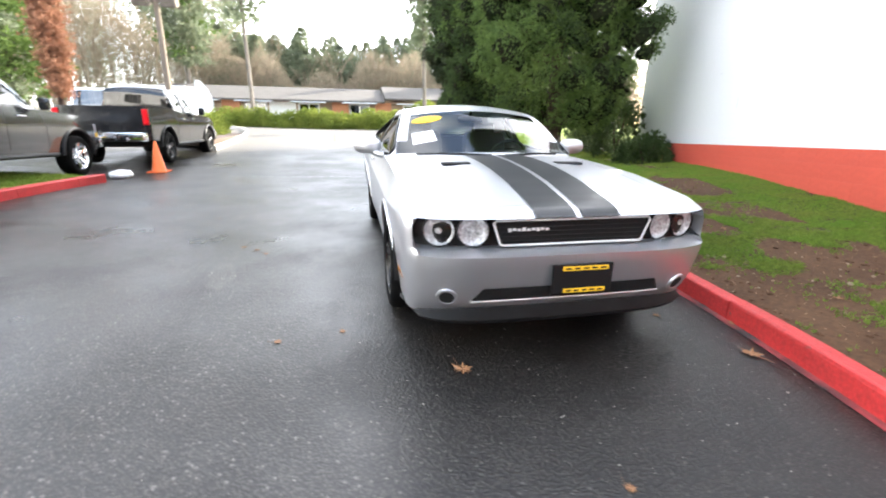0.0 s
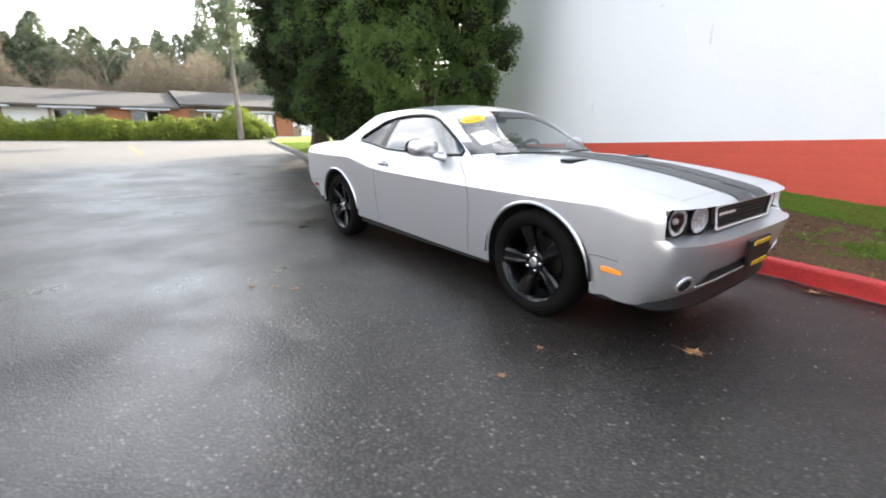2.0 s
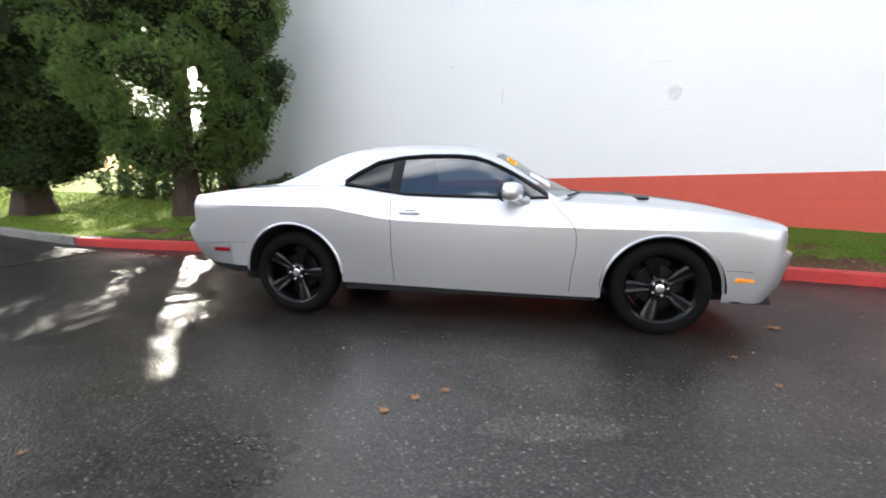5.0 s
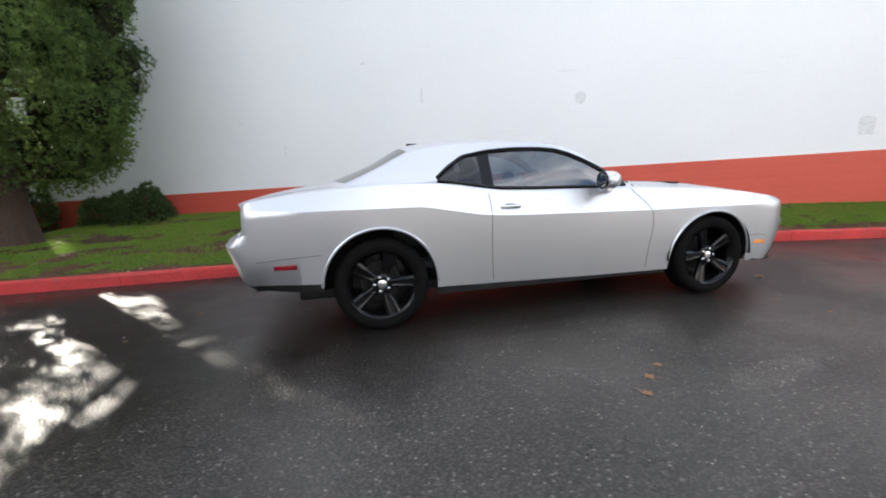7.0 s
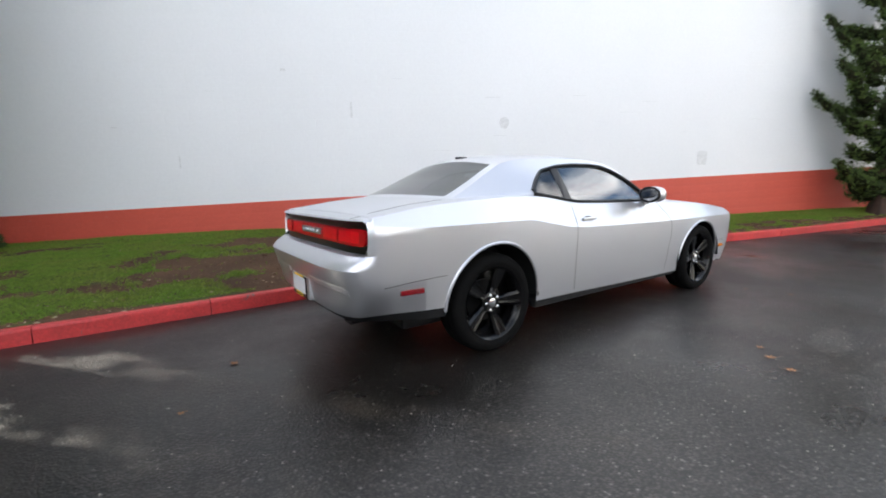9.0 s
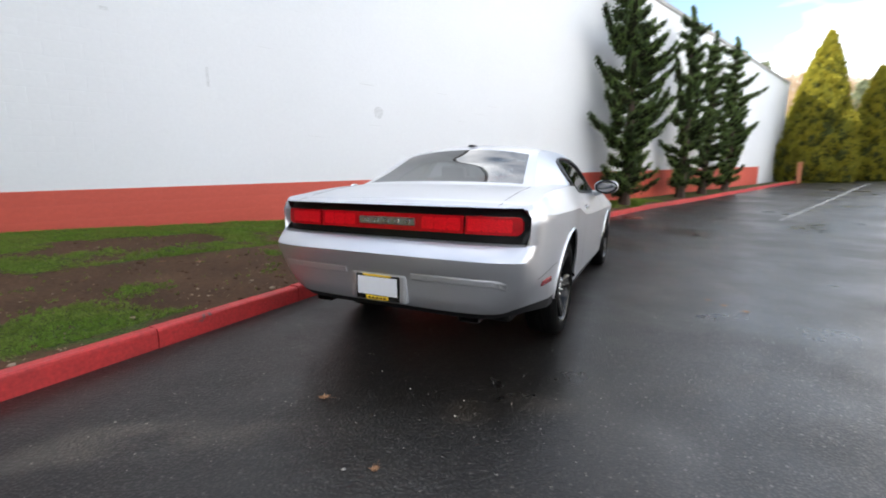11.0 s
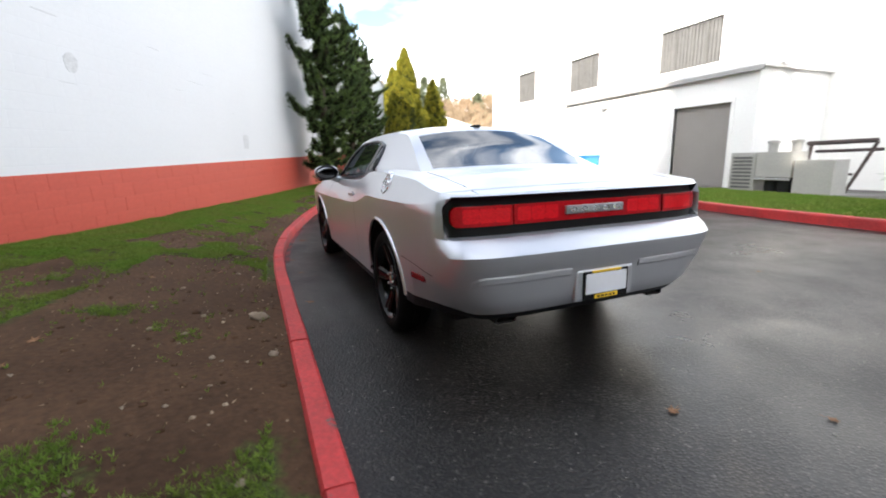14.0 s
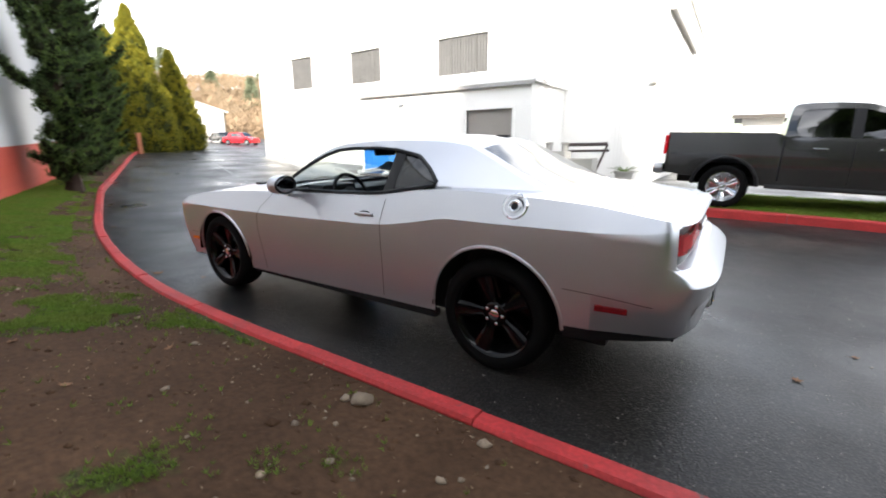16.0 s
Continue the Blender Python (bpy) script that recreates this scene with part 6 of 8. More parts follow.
TRUCK1 = pose(-4.18, -7.60, ground_z(-4, -7) + .09, 0, 1.6, 180)
pickup("dark grey crew-cab pickup with chrome wheels parked on the grass strip", TRUCK1, M_GREYPAINT, M_CHROME)
pickup("black crew-cab pickup with black wheels and a yellow dealer plate", pose(-10.35, -6.85, ground_z(-10, -6.8), 0, 0, 180.5), M_BLACKPAINT, M_GLOSSBLACK)
small_car("sport_utility_vehicle", "white boxy off-road vehicle with dark windows parked behind the pickups", "car", pose(-19.0, -10.9, ground_z(-19, -11), 0, 0, 90), M_WHITEPAINT, 4.7, 2.05, 1.0, True)
small_car("hatchback", "small red hatchback parked near the far garage", "car", pose(47.5, -27.6, ground_z(47, -27), 0, 0, -160), M_REDPAINT, 4.2, 1.5)
small_car("hatchback", "red car standing in the open far garage", "car", pose(63.2, -28.6, ground_z(63, -28), 0, 0, 180), M_REDPAINT, 4.4, 1.6)
small_car("saloon_car", "dark saloon car parked beyond the red hatchback", "car", pose(54.0, -28.8, ground_z(54, -28), 0, 0, 175), M_GREYPAINT, 4.5, 1.45)


def traffic_cone(x, y):
    t = thing("traffic_cone", "bright orange plastic traffic cone on the asphalt", "cone", pose(x, y, ground_z(x, y)))
    bm = bmesh.new()
    lathe(bm, [(0.165, .03), (.15, .05), (.028, .70), (.018, .715), (0.0, .715)], 28)
    part("cone_body", bm, M_ORANGE, t, smooth=True)
    bm = bmesh.new()
    box(bm, (0, 0, .018), (.40, .40, .036), .012)
    part("cone_foot", bm, M_ORANGE, t)


traffic_cone(-7.05, -5.62)


# ---- white building across the lane ----
def ext_box(name, x0, x1, y0, y1, z0, z1, mat_, parent=None, label="", bevel=0.0):
    bm = bmesh.new()
    box(bm, ((x0 + x1) / 2, (y0 + y1) / 2, (z0 + z1) / 2), (abs(x1 - x0), abs(y1 - y0), abs(z1 - z0)), bevel)
    return part(name, bm, mat_, parent, label)


def white_building():
    b = thing("workshop_building", "white stucco workshop with slatted upper windows and a low annex", "building")
    # facade pieces leave the upper openings free
    wins = [(17.55, 19.3, 4.55, 6.2), (12.5, 14.55, 4.5, 6.05), (6.55, 9.1, 4.42, 5.98)]
    x0, x1, yf, t = -.12, 22.4, -13.8, .25
    cuts = [x0] + [v for w in sorted(wins) for v in w[:2]] + [x1]
    for i in range(0, len(cuts) - 1):
        a, c = cuts[i], cuts[i + 1]
        hole = next((w for w in wins if abs(w[0] - a) < 1e-6), None)
        if hole:
            ext_box("wall", a, c, yf, yf - t, -.3, hole[2], M_BLDG, b)
            ext_box("wall", a, c, yf, yf - t, hole[3], 7.25, M_BLDG, b)
        else:
            ext_box("wall", a, c, yf, yf - t, -.3, 7.25, M_BLDG, b)
    ext_box("wall", x0, x0 + t, yf - t, -27, -.3, 7.25, M_BLDG, b)
    ext_box("wall", x1 - t, x1, yf - t, -27, -.3, 7.25, M_BLDG, b)
    ext_box("wall", x0, x1, -27, -27.25, -.3, 7.25, M_BLDG, b)
    ext_box("roof", x0 - .1, x1 + .1, yf + .08, -27.3, 7.25, 7.38, M_BLDG, b)
    for a, c, z0, z1 in wins:
        w = tagged(new("window"), "dark slatted window")
        w.parent = b
        ext_box("pane", a, c, yf - .17, yf - .19, z0, z1, M_WELL, w)
        for k in range(5):
            xx = a + (c - a) * k / 4
            ext_box("frame_bar", xx - .025, xx + .025, yf - .06, yf - .11, z0, z1, M_WINGREY, w)
        n = int((c - a) / .14)
        for k in range(n):
            xx = a + (c - a) * (k + .5) / n
            ext_box("slat", xx - .05, xx + .05, yf - .11, yf - .15, z0 + .02, z1 - .02, M_WINGREY, w)
        ext_box("sill", a - .06, c + .06, yf + .05, yf - .1, z0 - .07, z0, M_BLDG, w)
    # annex with roller door
    ax0, ax1, ay, zt = 3.2, 10.9, -10.65, 3.42
    dx0, dx1, dz = 3.88, 5.66, 2.62
    for a, c, z0, z1 in ((ax0, dx0, -.3, zt), (dx1, ax1, -.3, zt), (dx0, dx1, dz, zt)):
        ext_box("annex_wall", a, c, ay, ay - .2, z0, z1, M_BLDG, b)
    ext_box("annex_wall", ax0, ax0 + .2, ay - .2, yf, -.3, zt, M_BLDG, b)
    ext_box("annex_wall", ax1 - .2, ax1, ay - .2, yf, -.3, zt, M_BLDG, b)
    ext_box("annex_roof", ax0 - .12, ax1 + .1, ay + .12, yf, zt, zt + .10, M_BLDG, b)
    ext_box("fascia", ax0 - .14, ax1 + .1, ay + .15, ay + .10, zt - .10, zt + .02, M_TRIM, b, "grey fascia board")
    ext_box("fascia", 2.6, ax1 + .1, ay - .55, ay - .75, zt + .10, zt + .26, M_BLDG, b)
    door = ext_box("roller_door", dx0, dx1, ay - .12, ay - .16, .2, dz, M_DOORGREY, b, "closed grey roller door")
    for k in range(14):
        z = .3 + k * .17
        ext_box("door_slat", dx0 + .02, dx1 - .02, ay - .105, ay - .118, z, z + .155, M_DOORGREY, door)
    ext_box("door_frame", dx0 - .10, dx0, ay + .03, ay - .1, .2, dz + .10, M_BLDG, b)
    ext_box("door_frame", dx1, dx1 + .10, ay + .03, ay - .1, .2, dz + .10, M_BLDG, b)
    ext_box("door_frame", dx0, dx1, ay + .03, ay - .1, dz, dz + .10, M_BLDG, b)
    # lamps on the walls
    for x, y, z in ((8.6, ay + .02, 3.0), (.1, yf + .02, 3.5), (20.5, yf + .02, 4.6)):
        bm = bmesh.new()
        box(bm, (x, y + .09, z), (.22, .18, .12), .03)
        tube(bm, [(x, y, z + .08), (x, y + .09, z + .05)], .025, 6)
        part("wall_lamp", bm, M_TRIM, b, "grey wall lamp")
    # ribs of the corrugated lower corner
    for k in range(12):
        x = .0 + k * .12
        ext_box("rib", x - .03, x + .03, yf + .03, yf + .001, .0, 3.2, M_BLDG, b)
    # sloping duct on the end wall
    bm = bmesh.new()
    tube(bm, [(-.22, -13.9, 5.8), (-.22, -22.5, 5.8)], .09, 8)
    part("gutter", bm, M_TRIM, b, "grey gutter")
    return b


white_building()


def cooling_unit():
    z0 = ground_z(2, -9.7) + .05
    t = thing("cooling_unit", "low beige sheet-metal cooling unit with louvred end beside the annex", "machine", pose(0, 0, 0))
    ext_box("skid", .8, 3.1, -10.25, -9.55, z0, z0 + .10, M_TRIM, t)
    for k, (a, c) in enumerate(((2.45, 3.05), (1.65, 2.43), (.85, 1.60))):
        ext_box("cabinet", a, c, -10.2, -9.6, z0 + .10 + (.36 if k == 1 else 0), z0 + (1.05 if k < 2 else .86), M_UNIT, t, bevel=.015)
    for k in range(9):
        ext_box("louvre", 2.52, 2.98, -9.585, -9.60, z0 + .18 + k * .09, z0 + .23 + k * .09, M_WINGREY, t)
    for x in (1.85, 2.15):
        bm = bmesh.new()
        tube(bm, [(x, -9.8, z0 + .1), (x, -9.8, z0 + .5)], .14, 12)
        part("compressor", bm, M_WELL, t, smooth=True)
    bm = bmesh.new()
    tube(bm, [(1.65, -9.58, z0 + .42), (2.4, -9.58, z0 + .42)], .03, 8)
    part("pipe", bm, M_TRIM, t, smooth=True)
    for x in (2.25, 1.75):
        bm = bmesh.new()
        lathe(bm, [(.10, z0 + 1.05), (.10, z0 + 1.25), (.13, z0 + 1.26), (.13, z0 + 1.31), (0, z0 + 1.33)], 14, Matrix.Translation((x, -9.9, 0)))
        part("vent", bm, M_UNIT, t, smooth=True)


cooling_unit()


def potted_plant(x, y):
    """A spiky-leaved plant in a pale pot."""
    z = ground_z(x, y)
    t = thing("potted_plant", "spiky green plant in a pale pot beside the workshop", "plant", pose(x, y, z))
    bm = bmesh.new()
    lathe(bm, [(.20, 0), (.27, .38), (.30, .40), (.30, .46), (.25, .46), (.24, .38), (0, .38)], 20)
    part("pot", bm, M_CONCRETE, t, smooth=True)
    rng = random.Random(8)
    for k in range(26):
        a, up, ln = k * 2.4, rng.uniform(.35, 1.3), rng.uniform(.40, .62)
        d, side = Vector((math.cos(a), math.sin(a), up)).normalized(), Vector((-math.sin(a), math.cos(a), 0))
        vs = []
        for f, w in ((0, .022), (.35, .026), (.7, .018), (1.0, .002)):
            p = Vector((0, 0, .40)) + d * ln * f + Vector((0, 0, -.16 * f * f))
            vs += [p - side * w, p + Vector((0, 0, -.008)), p + side * w]
        mesh("leaf", vs, [(3 * i + j, 3 * i + j + 1, 3 * i + j + 4, 3 * i + j + 3) for i in range(3) for j in range(2)], M_FOL, t)


potted_plant(.35, -11.5)


def metal_rack():
    z = ground_z(.3, -11) + .02
    t = thing("metal_rack", "rusty dark steel trestle leaning against the wall", "rack")
    for name, pts, r in (("rail", [(1.3, -11.2, z + 1.25), (-.35, -11.2, z + 1.27)], .07), ("rail", [(1.3, -11.6, z + 1.05), (-.3, -11.6, z + 1.07)], .05),
                         ("leg", [(-.35, -11.2, z + 1.25), (.2, -11.1, z)], .05), ("leg", [(1.2, -11.2, z + 1.25), (1.3, -11.2, z)], .05), ("brace", [(.1, -11.2, z + .5), (1.25, -11.2, z + .6)], .035)):
        bm = bmesh.new()
        tube(bm, [(x * .82 + 1.13, y, zz) for x, y, zz in pts], r * .8, 6)
        part(name, bm, material("rusty_steel", (0.09, 0.06, 0.05), .7, .3, second=(0.05, 0.045, 0.045), scale=6, grain=.2) if "rusty_steel" not in bpy.data.materials else bpy.data.materials["rusty_steel"], t, smooth=True)


metal_rack()

# planting bed with blue crate and scrap in front of the workshop
bz0 = ground_z(8, -10)
bm = bmesh.new()
slab(bm, [(5.0, -8.85), (6.4, -8.25), (8.0, -8.35), (12.3, -10.5), (16.6, -12.6), (16.6, -13.7), (11.0, -13.7), (11.0, -10.6), (5.8, -10.6)][::-1], Matrix.Translation((0, 0, bz0 - .1)), .24)
tagged(part("planting_bed", bm, M_DIRT), "low raised bed of brown soil and chips", kind="structure")
bm = bmesh.new()
bm.faces.new([bm.verts.new((x, y, 0)) for x, y in [(5.6, -6.75), (9.2, -7.8), (14.4, -9.85), (22, -12.9), (22.4, -13.75), (16.7, -13.75), (16.7, -12.7), (12.4, -10.6), (8.0, -8.5), (6.3, -8.4), (5.3, -8.7)][::-1]])
bmesh.ops.triangulate(bm, faces=bm.faces[:])
bmesh.ops.subdivide_edges(bm, edges=bm.edges[:], cuts=5, use_grid_fill=True)
for v in bm.verts:
    v.co.z = ground_z(v.co.x, v.co.y) + .012
bmesh.ops.recalc_face_normals(bm, faces=bm.faces[:])
tagged(part("pavement", bm, M_CONCRETE), "pale concrete apron before the workshop", kind="structure")


def blue_crate():
    z = bz0 + .14
    t = thing("plastic_crate", "bright blue plastic crate standing on the bed beside the workshop", "crate")
    for nm, a, c, e, g, h0, h1 in (("side", 8.7, 10.0, -9.85, -9.91, z, z + .9), ("side", 8.7, 10.0, -10.45, -10.51, z, z + .9), ("end", 8.7, 8.76, -9.91, -10.45, z, z + .9), ("end", 9.94, 10.0, -9.91, -10.45, z, z + .9), ("lid", 8.65, 10.05, -9.8, -10.56, z + .9, z + .96)):
        ext_box(nm, a, c, e, g, h0, h1, M_BLUE, t, bevel=.01)
    for k in range(4):
        ext_box("rib", 8.85 + k * .35, 8.92 + k * .35, -9.82, -9.85, z + .03, z + .87, M_BLUE, t)


blue_crate()
rng = random.Random(11)
for k in range(16):
    x, y = rng.uniform(6.2, 9.6), rng.uniform(-9.7, -9.0)
    t = thing("scrap_bar", "bent grey metal scrap piece lying on the bed", "scrap", Matrix(), "scrap pieces on the bed")
    bm = bmesh.new()
    a = rng.uniform(-.6, .6)
    p = Vector((x, y, bz0 + .17 + rng.uniform(0, .18)))
    tube(bm, spline([p, p + Vector((math.cos(a), math.sin(a), .12)) * .7, p + Vector((math.cos(a + .3), math.sin(a + .3), -.02)) * 1.5], 6), rng.uniform(.018, .04), 6)
    part("bar", bm, M_ALU if k % 2 else M_TRIM, t, smooth=True)
for i, (path, mat_, label) in enumerate((([(4.95, -8.8), (6.3, -8.15), (8.0, -8.25), (12.3, -10.4)], M_CONCRETE, "pale concrete edging of the bed"),)):
    kerb_run("bed_edging", path, mat_, label, .16, .14, 1.6)


def far_garage():
    b = thing("far_garage", "white gabled garage with an open door at the lane's end", "building")
    x, z0 = 60.0, ground_z(60, -28)
    for y0, y1, a, c in ((-24.0, -26.8, z0, z0 + 4.2), (-30.2, -33.0, z0, z0 + 4.2), (-26.8, -30.2, z0 + 2.4, z0 + 4.2)):
        ext_box("wall", x, x + .2, y0, y1, a, c, M_BLDG, b)
    bm = bmesh.new()
    slab(bm, [(-24.0, z0 + 4.2), (-33.0, z0 + 4.2), (-26.5, z0 + 5.9)], Matrix(((0, 0, 1, x), (1, 0, 0, 0), (0, 1, 0, 0), (0, 0, 0, 1))), .2)
    part("gable", bm, M_BLDG, b)
    ext_box("wall", x, x + 12, -24.0, -24.2, z0, z0 + 4.2, M_BLDG, b)
    ext_box("wall", x, x + 12, -32.8, -33.0, z0, z0 + 4.2, M_BLDG, b)
    ext_box("wall", x + 11.8, x + 12, -24.2, -32.8, z0, z0 + 4.2, M_BLDG, b)
    bm = bmesh.new()
    slab(bm, [(-23.6, z0 + 4.1), (-26.5, z0 + 5.95), (-26.5, z0 + 6.05), (-23.6, z0 + 4.25)], Matrix(((0, 0, 1, x - .3), (1, 0, 0, 0), (0, 1, 0, 0), (0, 0, 0, 1))), 12.6)
    slab(bm, [(-33.4, z0 + 4.1), (-26.5, z0 + 5.95), (-26.5, z0 + 6.05), (-33.4, z0 + 4.25)], Matrix(((0, 0, 1, x - .3), (1, 0, 0, 0), (0, 1, 0, 0), (0, 0, 0, 1))), 12.6)
    part("roof", bm, M_BLDG, b)


far_garage()


def far_shed():
    b = thing("storage_shed", "long pale shed with grey roof behind the pickup", "building")
    ext_box("wall", -24, -2.5, -34, -34.2, -.2, 3.5, M_BLDG, b)
    ext_box("wall", -24, -23.8, -34.2, -42, -.2, 3.5, M_BLDG, b)
    ext_box("wall", -2.7, -2.5, -34.2, -42, -.2, 3.5, M_BLDG, b)
    bm = bmesh.new()
    slab(bm, [(-33.2, 3.4), (-38, 5.0), (-42.8, 3.4), (-42.8, 3.25), (-38, 4.85), (-33.2, 3.25)], Matrix(((0, 0, 1, -24.5), (1, 0, 0, 0), (0, 1, 0, 0), (0, 0, 0, 1))), 22.6)
    part("roof", bm, M_BLDG, b)
    ext_box("fascia", -24.5, -1.9, -33.1, -33.19, 3.18, 3.44, M_ROOF, b, "dark weathered eaves board")
    for k in range(6):
        w = ext_box("window", -5 - k * 3.2, -6.3 - k * 3.2, -33.97, -34.0, 1.4, 2.5, M_GLASS_DARK, b)


far_shed()


# ---- low houses beyond the street ----
def long_house():
    b = thing("row_house", "long low tan house with grey shingle roof and pale awnings", "house")
    z0 = ground_z(-37, 0)
    xs, yl, yr = -37.0, -17.0, 13.5
    ext_box("wall", xs, xs - .25, yl, yr, z0 - .2, z0 + 2.3, M_SIDING, b)
    ext_box("wall", xs - .25, xs - 8, yl, yl + .25, z0 - .2, z0 + 2.3, M_SIDING, b)
    ext_box("wall", xs - .25, xs - 8, yr - .25, yr, z0 - .2, z0 + 2.3, M_SIDING, b)
    ext_box("wall", xs - 8, xs - 8.25, yl, yr, z0 - .2, z0 + 2.3, M_SIDING, b)
    for y0, y1, dz in ((yl - .6, 2.0, 0.0), (2.0, yr + .6, .28)):
        bm = bmesh.new()
        slab(bm, [(xs + .9, z0 + 2.15 + dz), (xs - 4.1, z0 + 3.45 + dz), (xs - 9.1, z0 + 2.15 + dz), (xs - 9.1, z0 + 2.0 + dz), (xs - 4.1, z0 + 3.3 + dz), (xs + .9, z0 + 2.0 + dz)],
             Matrix(((1, 0, 0, 0), (0, 0, 1, y0), (0, 1, 0, 0), (0, 0, 0, 1))), y1 - y0)
        part("roof", bm, M_ROOF, b)
    for y in (-13.2, -9.0, -4.6, -.2, 4.6, 8.6, 11.2):
        w = tagged(new("window"), "white-framed window")
        w.parent = b
        ext_box("pane", xs + .03, xs + .01, y - .8, y + .8, z0 + .8, z0 + 1.8, M_GLASS_DARK, w)
        for yy in (-.85, 0, .85):
            ext_box("frame_bar", xs + .07, xs + .03, y + yy - .06, y + yy + .06, z0 + .75, z0 + 1.85, M_BLDG, w)
        ext_box("frame_bar", xs + .07, xs + .03, y - .9, y + .9, z0 + 1.80, z0 + 1.9, M_BLDG, w)
        ext_box("awning", xs + 1.0, xs + .1, y - 1.5, y + 1.5, z0 + 1.92, z0 + 2.02, material("pale_awning", (0.5, 0.52, 0.55), .6, grain=.1) if "pale_awning" not in bpy.data.materials else bpy.data.materials["pale_awning"], w)
    for y in (-10.9, -1.9, 1.9, 9.9):
        ext_box("brick_pier", xs + .5, xs - .02, y - .7, y + .7, z0 - .2, z0 + 2.05, M_BRICKFAR, b)
    for y in (-15, -6.8, 6.6, 12.6):
        ext_box("garage_door", xs + .05, xs, y - 1.1, y + 1.1, z0, z0 + 1.95, M_BLDG, b)


long_house()


# ---- vegetation ----
def leaves(name, centres, dirs, size, mat_, parent=None, seed=1, blades=5, aspect=.34, label="", kind=""):
    """Many small sprigs: each a fan of narrow pointed leaves that points along its own direction."""
    r = np.random.default_rng(seed)
    c, d = np.asarray(centres, float), np.asarray(dirs, float)
    n = len(c)
    d = d / np.maximum(np.linalg.norm(d, axis=1, keepdims=True), 1e-6)
    a = np.cross(d, r.normal(size=(n, 3)))
    a /= np.maximum(np.linalg.norm(a, axis=1, keepdims=True), 1e-6)
    b = np.cross(d, a)
    sz = size * r.uniform(.65, 1.35, n)[:, None]
    vs = np.empty((n, blades, 3, 3))
    for k in range(blades):
        ang = 2 * math.pi * k / blades + r.uniform(-.4, .4, n)[:, None]
        side = np.cos(ang) * a + np.sin(ang) * b
        spread = r.uniform(.35, 1.0, n)[:, None]
        tip = d + spread * side
        tip /= np.linalg.norm(tip, axis=1, keepdims=True)
        flat = np.cross(tip, r.normal(size=(n, 3)))
        flat /= np.maximum(np.linalg.norm(flat, axis=1, keepdims=True), 1e-6)
        vs[:, k, 0] = c + sz * (.22 * tip + aspect * .5 * flat)
        vs[:, k, 1] = c + sz * tip
        vs[:, k, 2] = c + sz * (.12 * tip - aspect * .5 * flat)
    m = n * blades
    me = bpy.data.meshes.new(name)
    me.vertices.add(m * 3)
    me.vertices.foreach_set("co", vs.reshape(-1).astype(np.float32))
    me.loops.add(m * 3)
    me.loops.foreach_set("vertex_index", np.arange(m * 3, dtype=np.int32))
    me.polygons.add(m)
    me.polygons.foreach_set("loop_start", np.arange(0, m * 3, 3, dtype=np.int32))
    me.update()
    me.validate()
    me.materials.append(mat_)
    ob = new(name, me)
    ob.parent = parent
    return tagged(ob, label, kind=kind)


